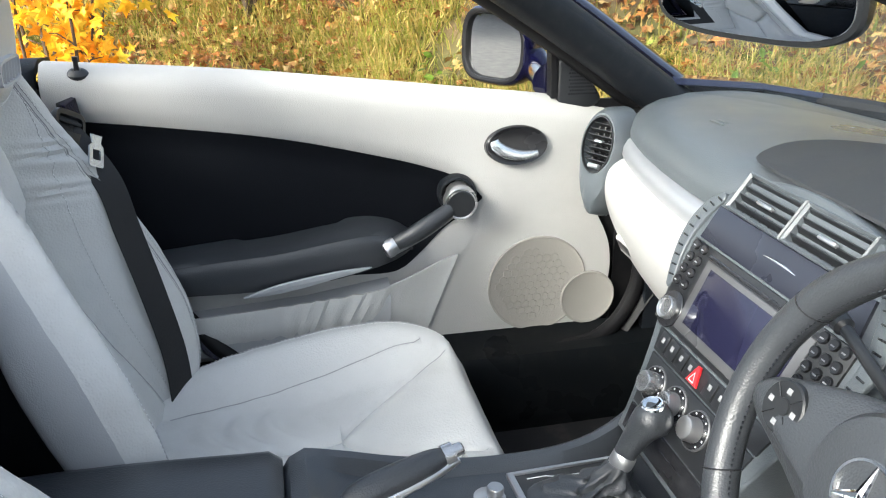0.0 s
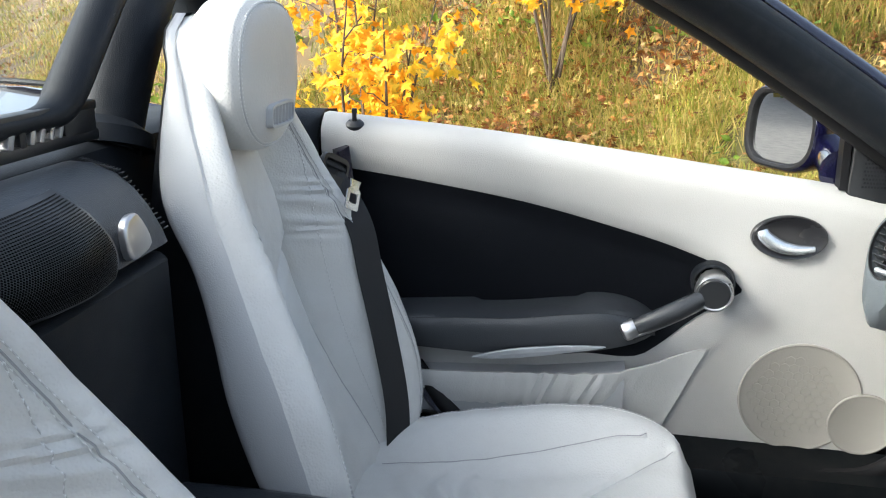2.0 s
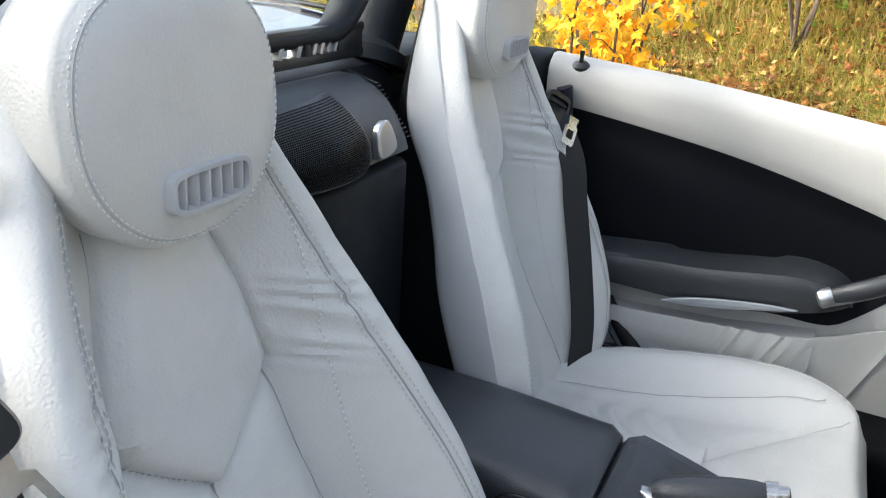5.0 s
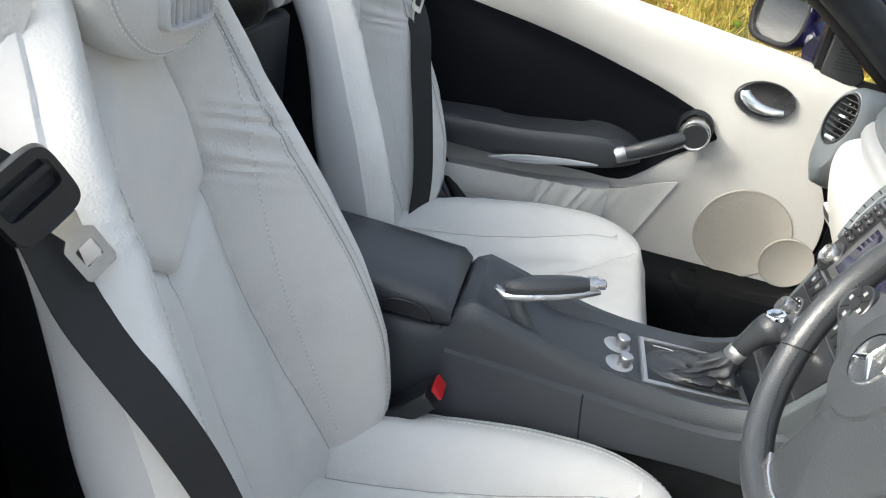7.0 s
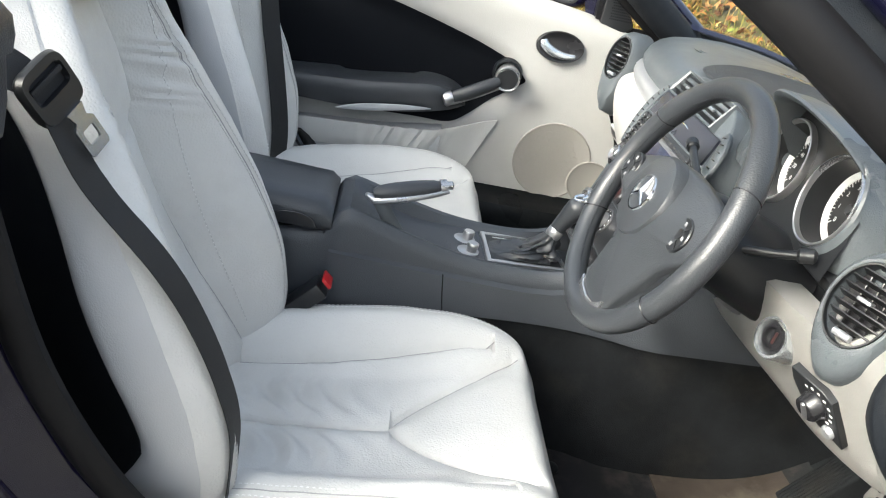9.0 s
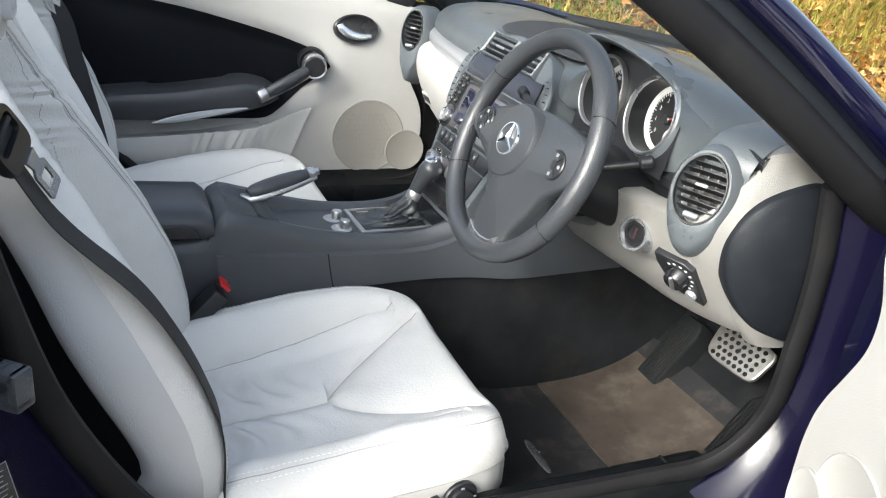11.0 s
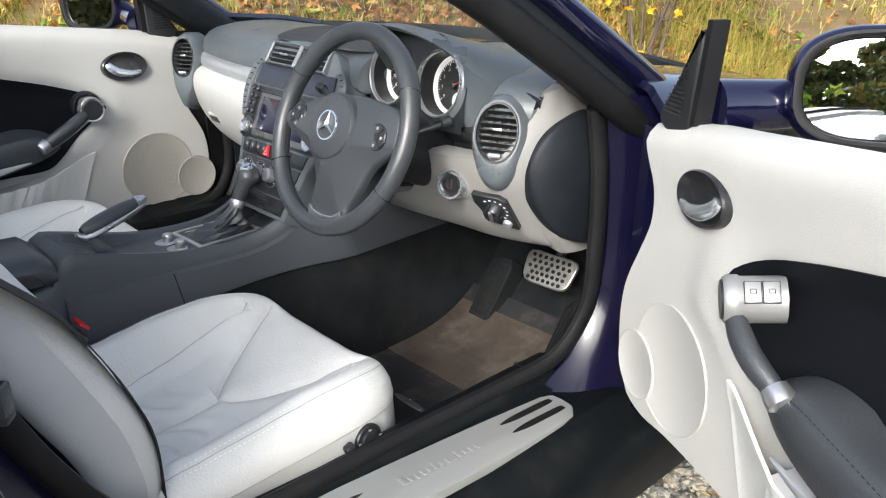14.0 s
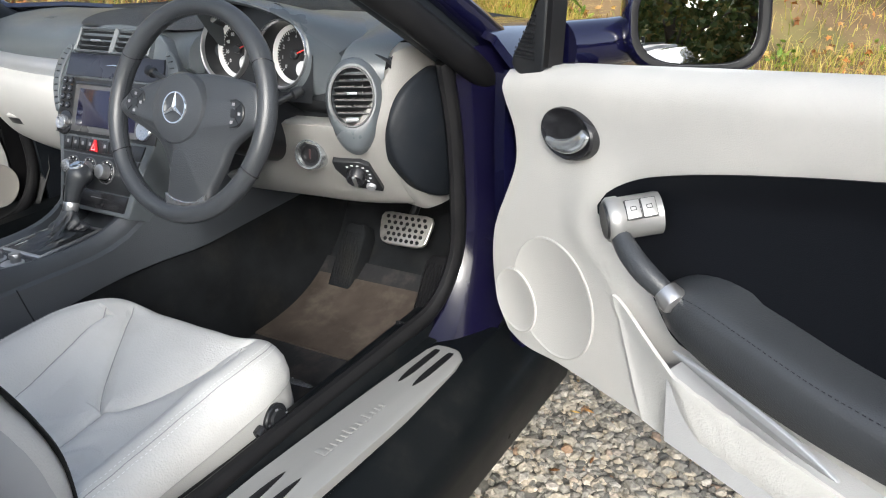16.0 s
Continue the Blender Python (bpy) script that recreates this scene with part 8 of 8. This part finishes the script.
grass_mat = ramp_material("autumn_grass", [(0.0, (0.42, 0.29, 0.08)), (0.35, (0.58, 0.45, 0.16)), (0.55, (0.36, 0.33, 0.07)), (0.78, (0.20, 0.24, 0.03)), (1.0, (0.42, 0.38, 0.09))], 0.7, scale=3, trans=0.3)
litter_mat = ramp_material("fallen_leaves", [(0.0, (0.12, 0.055, 0.02)), (0.3, (0.26, 0.10, 0.03)), (0.55, (0.42, 0.18, 0.04)), (0.8, (0.36, 0.24, 0.10)), (1.0, (0.55, 0.36, 0.10))], 0.7, scale=40, trans=0.15)
maple_mat = ramp_material("yellow_maple_leaves", [(0.0, (0.75, 0.30, 0.015)), (0.35, (0.88, 0.47, 0.02)), (0.7, (0.92, 0.58, 0.04)), (1.0, (0.70, 0.58, 0.06))], 0.55, scale=30, trans=0.4)
weed_mat = ramp_material("green_weeds", [(0.0, (0.09, 0.15, 0.02)), (0.6, (0.16, 0.25, 0.03)), (1.0, (0.28, 0.33, 0.06))], 0.55, scale=30, trans=0.3)
crown_mat = ramp_material("far_foliage", [(0.0, (0.05, 0.07, 0.02)), (0.5, (0.09, 0.11, 0.03)), (0.8, (0.16, 0.14, 0.04)), (1.0, (0.22, 0.15, 0.04))], 0.8, scale=4, trans=0.2)
bark = material("bark", (0.09, 0.065, 0.045), 0.9, bump=0.8, scale=60, var=0.3)
pebble_mat = ramp_material("crushed_stone", [(0.0, (0.10, 0.095, 0.085)), (0.25, (0.20, 0.185, 0.16)), (0.5, (0.27, 0.25, 0.21)), (0.75, (0.34, 0.29, 0.22)), (0.92, (0.42, 0.39, 0.34)), (1.0, (0.24, 0.15, 0.09))], 0.75, bump=0.5, scale=120)

rng = np.random.default_rng(7)


def stuff_mesh(name, verts, faces, mat, label, category, smooth=False):
    me = bpy.data.meshes.new(name)
    me.from_pydata(verts, [], faces)
    me.materials.append(mat)
    if smooth:
        me.polygons.foreach_set("use_smooth", [True] * len(me.polygons))
    return tagged(new(name, me), label, category, "", "stuff")


# gravel: angular stones
def pebbles():
    ico = BM()
    bmesh.ops.create_icosphere(ico, subdivisions=1, radius=1.0)
    base = np.array([v.co[:] for v in ico.verts])
    tris = np.array([[v.index for v in f.verts] for f in ico.faces])
    ico.free()
    V, F, n = [], [], 0
    for k in range(23000):
        if k < 11500:
            x, y = rng.normal(1.4, 0.50), rng.normal(-1.12, 0.42)
        elif k < 14500:
            x, y = rng.uniform(-0.6, 4.5), rng.uniform(-3.0, -0.3)
        else:
            x, y = rng.uniform(-17, -3.5), rng.uniform(2.0, 17.0)
            if not -2.5 < 0.56 * x + 0.83 * y - bank_toe(x) < 0.1:
                continue
        r = rng.uniform(0.0055, 0.0135) * (1.35 if rng.random() < 0.12 else 1.0)
        r *= 2.2 if k >= 14500 else 1.0
        sc = np.array([r * rng.uniform(0.9, 1.5), r * rng.uniform(0.7, 1.1), r * rng.uniform(0.45, 0.8)])
        p = base * (1 + rng.uniform(-0.22, 0.22, (len(base), 1))) * sc
        a, t = rng.uniform(0, 6.283), rng.normal(0, 0.35)
        c, s = math.cos(a), math.sin(a)
        ct, st = math.cos(t), math.sin(t)
        p = p @ np.array([[1, 0, 0], [0, ct, -st], [0, st, ct]]).T @ np.array([[c, -s, 0], [s, c, 0], [0, 0, 1]]).T
        p += np.array([x, y, sc[2] * rng.uniform(0.2, 0.9)])
        V.append(p)
        F.append(tris + n)
        n += len(base)
    return np.concatenate(V).tolist(), np.concatenate(F).tolist()


v, f = pebbles()
stuff_mesh("gravel", v, f, pebble_mat, "crushed grey and tan gravel stones", "gravel")


def bank_spot(x0, x1, s0, s1):
    while True:
        x = rng.uniform(x0, x1)
        s = s0 + (s1 - s0) * rng.random() ** 1.4
        y = (s + bank_toe(x) - 0.56 * x) / 0.83
        return x, y


def grass(count):
    V, F, n = [], [], 0
    k = 0
    while k < count:
        x, y = bank_spot(-20.0, -5.0, -0.15, 8.0) if k % 5 == 4 else bank_spot(-7.0, 8.0, -0.15, 6.5) if k % 2 else bank_spot(-1.5, 4.5, -0.1, 2.6)
        clump = noise.noise(Vector((x * 1.5, y * 1.5, 2.0)))
        if clump < -0.08 and rng.random() < 0.85:
            continue
        k += 1
        z = bank_height(x, y)
        far = 1 + 0.25 * max(0, 0.56 * x + 0.83 * y - 2.5) + 0.22 * max(0, -5 - x)
        h = rng.uniform(0.04, 0.13) * (1 + 0.8 * max(0, clump)) * (1 + 0.15 * far)
        w = rng.uniform(0.0016, 0.0036) * far
        a = rng.uniform(0, 6.283)
        lean = rng.uniform(0.3, 1.7) * h
        dx, dy = math.cos(a) * lean, math.sin(a) * lean - 0.25 * lean
        px, py = -math.sin(a) * w, math.cos(a) * w
        V += [(x - px, y - py, z - 0.01), (x + px, y + py, z - 0.01), (x + dx * 0.4 - px * 0.8, y + dy * 0.4 - py * 0.8, z + h * 0.65), (x + dx * 0.4 + px * 0.8, y + dy * 0.4 + py * 0.8, z + h * 0.65), (x + dx, y + dy, z + h * (0.95 if lean < 0.6 * h else 0.7))]
        F += [(n, n + 1, n + 3, n + 2), (n + 2, n + 3, n + 4)]
        n += 5
    return V, F


v, f = grass(190000)
stuff_mesh("bank_grass", v, f, grass_mat, "rough yellow and green autumn grass on the bank", "grass")


def leaf_shape(kind):
    if kind == "maple":
        out = []
        for k in range(10):
            a = math.pi * 2 * k / 10 + math.pi / 2
            r = (1.0, 0.42, 0.9, 0.45, 0.62, 0.30, 0.62, 0.45, 0.9, 0.42)[k]
            out.append((r * math.cos(a), r * math.sin(a)))
        return out
    return [(0.0, 1.0), (-0.38, 0.45), (-0.42, -0.2), (0.0, -0.9), (0.42, -0.2), (0.38, 0.45)]


def leaves(spots, size, shape, curl=0.25, flat=0.0):
    """Bent single leaves; spots are places with a downhill tilt."""
    V, F, n = [], [], 0
    o = leaf_shape(shape)
    for p in spots:
        s = size * rng.uniform(0.6, 1.25)
        m = Euler((rng.normal(0, 0.9 - flat), rng.normal(0, 0.9 - flat), rng.uniform(0, 6.283))).to_matrix()
        V.append(tuple(Vector(p) + m @ Vector((0, 0, 0.12 * s))))
        for u, w in o:
            V.append(tuple(Vector(p) + m @ Vector((u * s, w * s, -curl * s * (u * u + 0.3 * w * w)))))
        for k in range(len(o)):
            F.append((n, n + 1 + k, n + 1 + (k + 1) % len(o)))
        n += len(o) + 1
    return V, F


spots = []
for k in range(48000):
    x, y = bank_spot(-18, -4, -0.7, 6.0) if k % 4 == 3 else bank_spot(-7, 8, -0.5, 6.5) if k % 2 else bank_spot(-1.5, 4.5, -0.3, 2.6)
    if noise.noise(Vector((x * 1.1, y * 1.1, 9.0))) < -0.15 and rng.random() < 0.8:
        continue
    spots.append((x, y, bank_height(x, y) + rng.uniform(0.01, 0.10)))
v, f = leaves(spots, 0.034, "maple", 0.3, 0.3)
stuff_mesh("fallen_leaves", v, f, litter_mat, "brown and orange fallen leaves", "leaves")
spots = []
for k in range(170):
    cx, cy = bank_spot(-5, 6, 0.0, 5.0)
    for j in range(int(rng.integers(12, 30))):
        x, y = cx + rng.normal(0, 0.07), cy + rng.normal(0, 0.07)
        spots.append((x, y, bank_height(x, y) + rng.uniform(0.02, 0.14)))
v, f = leaves(spots, 0.034, "plain", 0.2, 0.3)
stuff_mesh("bank_weeds", v, f, weed_mat, "low green broad-leaved weeds", "weeds")
spots = [(rng.uniform(0.8, 1.9), rng.uniform(-1.5, -0.7), 0.02) for _ in range(26)]
v, f = leaves(spots, 0.013, "plain", 0.3, 0.6)
stuff_mesh("yard_leaves", v, f, litter_mat, "a few small red and brown leaves on the gravel", "leaves")


def bush(label, at, height, spread, count, mat, size, stems=7):
    b = thing("bush", at, label, "bush")
    at = Vector(at)
    bm = BM()
    tips = []
    for k in range(stems):
        a = 6.283 * k / stems + rng.uniform(-0.3, 0.3)
        e = at + Vector((math.cos(a) * spread * rng.uniform(0.3, 0.9), math.sin(a) * spread * rng.uniform(0.3, 0.9), height * rng.uniform(0.7, 1.0)))
        mid = at.lerp(e, 0.5) + Vector((rng.normal(0, 0.05), rng.normal(0, 0.05), height * 0.08))
        path = spline([at + Vector((rng.normal(0, 0.03), rng.normal(0, 0.03), -0.05)), mid, e], 5)
        tube(bm, path, [0.011 * (1 - 0.75 * i / 10) for i in range(11)], 6)
        for j in range(6):
            q = path[3 + j]
            e2 = q + Vector((rng.normal(0, 0.22), rng.normal(0, 0.22), rng.uniform(-0.02, 0.24))) * spread
            tube(bm, [q, q.lerp(e2, 0.5) + Vector((0, 0, 0.02)), e2], [0.004, 0.003, 0.0015], 5)
            tips += [q.lerp(e2, t) for t in (0.3, 0.6, 0.8, 1.0)]
    part("branch_frame", bm, bark, b, "thin brown branches", kind="stuff")
    sp = []
    for k in range(count):
        q = tips[int(rng.integers(len(tips)))]
        sp.append(q + Vector((rng.normal(0, 0.06), rng.normal(0, 0.06), rng.normal(-0.02, 0.05))))
    v, f = leaves(sp, size, "maple", 0.25)
    me = bpy.data.meshes.new("foliage")
    me.from_pydata(v, [], f)
    me.materials.append(mat)
    ob = new("foliage", me)
    ob.parent, ob.matrix_parent_inverse = b, b.matrix_basis.inverted()
    tagged(ob, "", "", "", "stuff")


def on_bank(x, y):
    return (x, y, bank_height(x, y))


bush("yellow-leaved young maple on the bank", on_bank(-0.42, 2.75), 1.45, 0.45, 900, maple_mat, 0.042)
bush("yellow and orange maple shoots higher on the bank", on_bank(0.30, 4.0), 1.7, 0.9, 900, maple_mat, 0.045)
bush("orange-yellow maple sapling on the bank", on_bank(-1.4, 3.6), 1.1, 0.5, 320, maple_mat, 0.042)
bush("thin bare shrub with few yellow leaves", on_bank(3.9, 1.1), 0.9, 0.45, 30, maple_mat, 0.035)
bush("low green bramble on the bank", on_bank(-3.2, 4.6), 0.6, 0.7, 500, weed_mat, 0.045)


def tree(at, height, spread, seed, leaf=0.075, leaf_count=5200):
    r = np.random.default_rng(seed)
    t = thing("tree", at, "tall dark green tree across the yard", "tree", "trees across the yard")
    at = Vector(at)
    bm = BM()
    tube(bm, [at, at + Vector((0.1, 0.1, height * 0.5)), at + Vector((0.0, 0.2, height * 0.95))], [0.22, 0.15, 0.03], 8)
    for k in range(9):
        a, z = r.uniform(0, 6.283), r.uniform(0.3, 0.85) * height
        q = at + Vector((0.05, 0.1, z))
        tube(bm, [q, q + Vector((math.cos(a), math.sin(a), 0.5)) * spread * 0.7 * (1.1 - z / height)], [0.06, 0.015], 6)
    part("trunk", bm, bark, t)
    V, F, n = [], [], 0
    for k in range(leaf_count):
        z = 0.02 + 0.98 * r.random() ** 1.25
        rad = spread * (1.05 - z) ** 0.7 * (0.55 + 0.45 * math.sin(z * 23 + seed) ** 2) * r.uniform(0.2, 1.0) ** 0.5
        a = r.uniform(0, 6.283)
        c = at + Vector((rad * math.cos(a), rad * math.sin(a), z * height))
        s = r.uniform(0.5, 1.25) * leaf
        m = Euler((r.normal(0, 0.8), r.normal(0, 0.8), r.uniform(0, 6.28))).to_matrix()
        for u, w in ((-1, -0.6), (0.8, -0.8), (1, 0.5), (-0.3, 1)):
            V.append(tuple(c + m @ Vector((u * s, w * s, 0.2 * s * u * w))))
        F.append((n, n + 1, n + 2, n + 3))
        n += 4
    me = bpy.data.meshes.new("crown")
    me.from_pydata(V, [], F)
    me.materials.append(crown_mat)
    ob = new("crown", me)
    ob.parent, ob.matrix_parent_inverse = t, t.matrix_basis.inverted()


for k in range(34):
    a = radians(150 + 6.0 * k)
    d = 13 + 9 * rng.random()
    tree((d * math.cos(a), d * math.sin(a) - 2, -0.05), rng.uniform(3.6, 5.2), rng.uniform(2.3, 3.2), 30 + k)
for k in range(26):
    a = radians(152 + 8.0 * k)
    d = 25 + 6 * rng.random()
    tree((d * math.cos(a), d * math.sin(a) - 2, -0.05), rng.uniform(5.0, 8.0), rng.uniform(3.2, 4.4), 90 + k, 0.16, 3600)
bush("broad green hedge bush across the yard", (-9, -9, 0), 2.0, 3.0, 500, weed_mat, 0.16, 9)
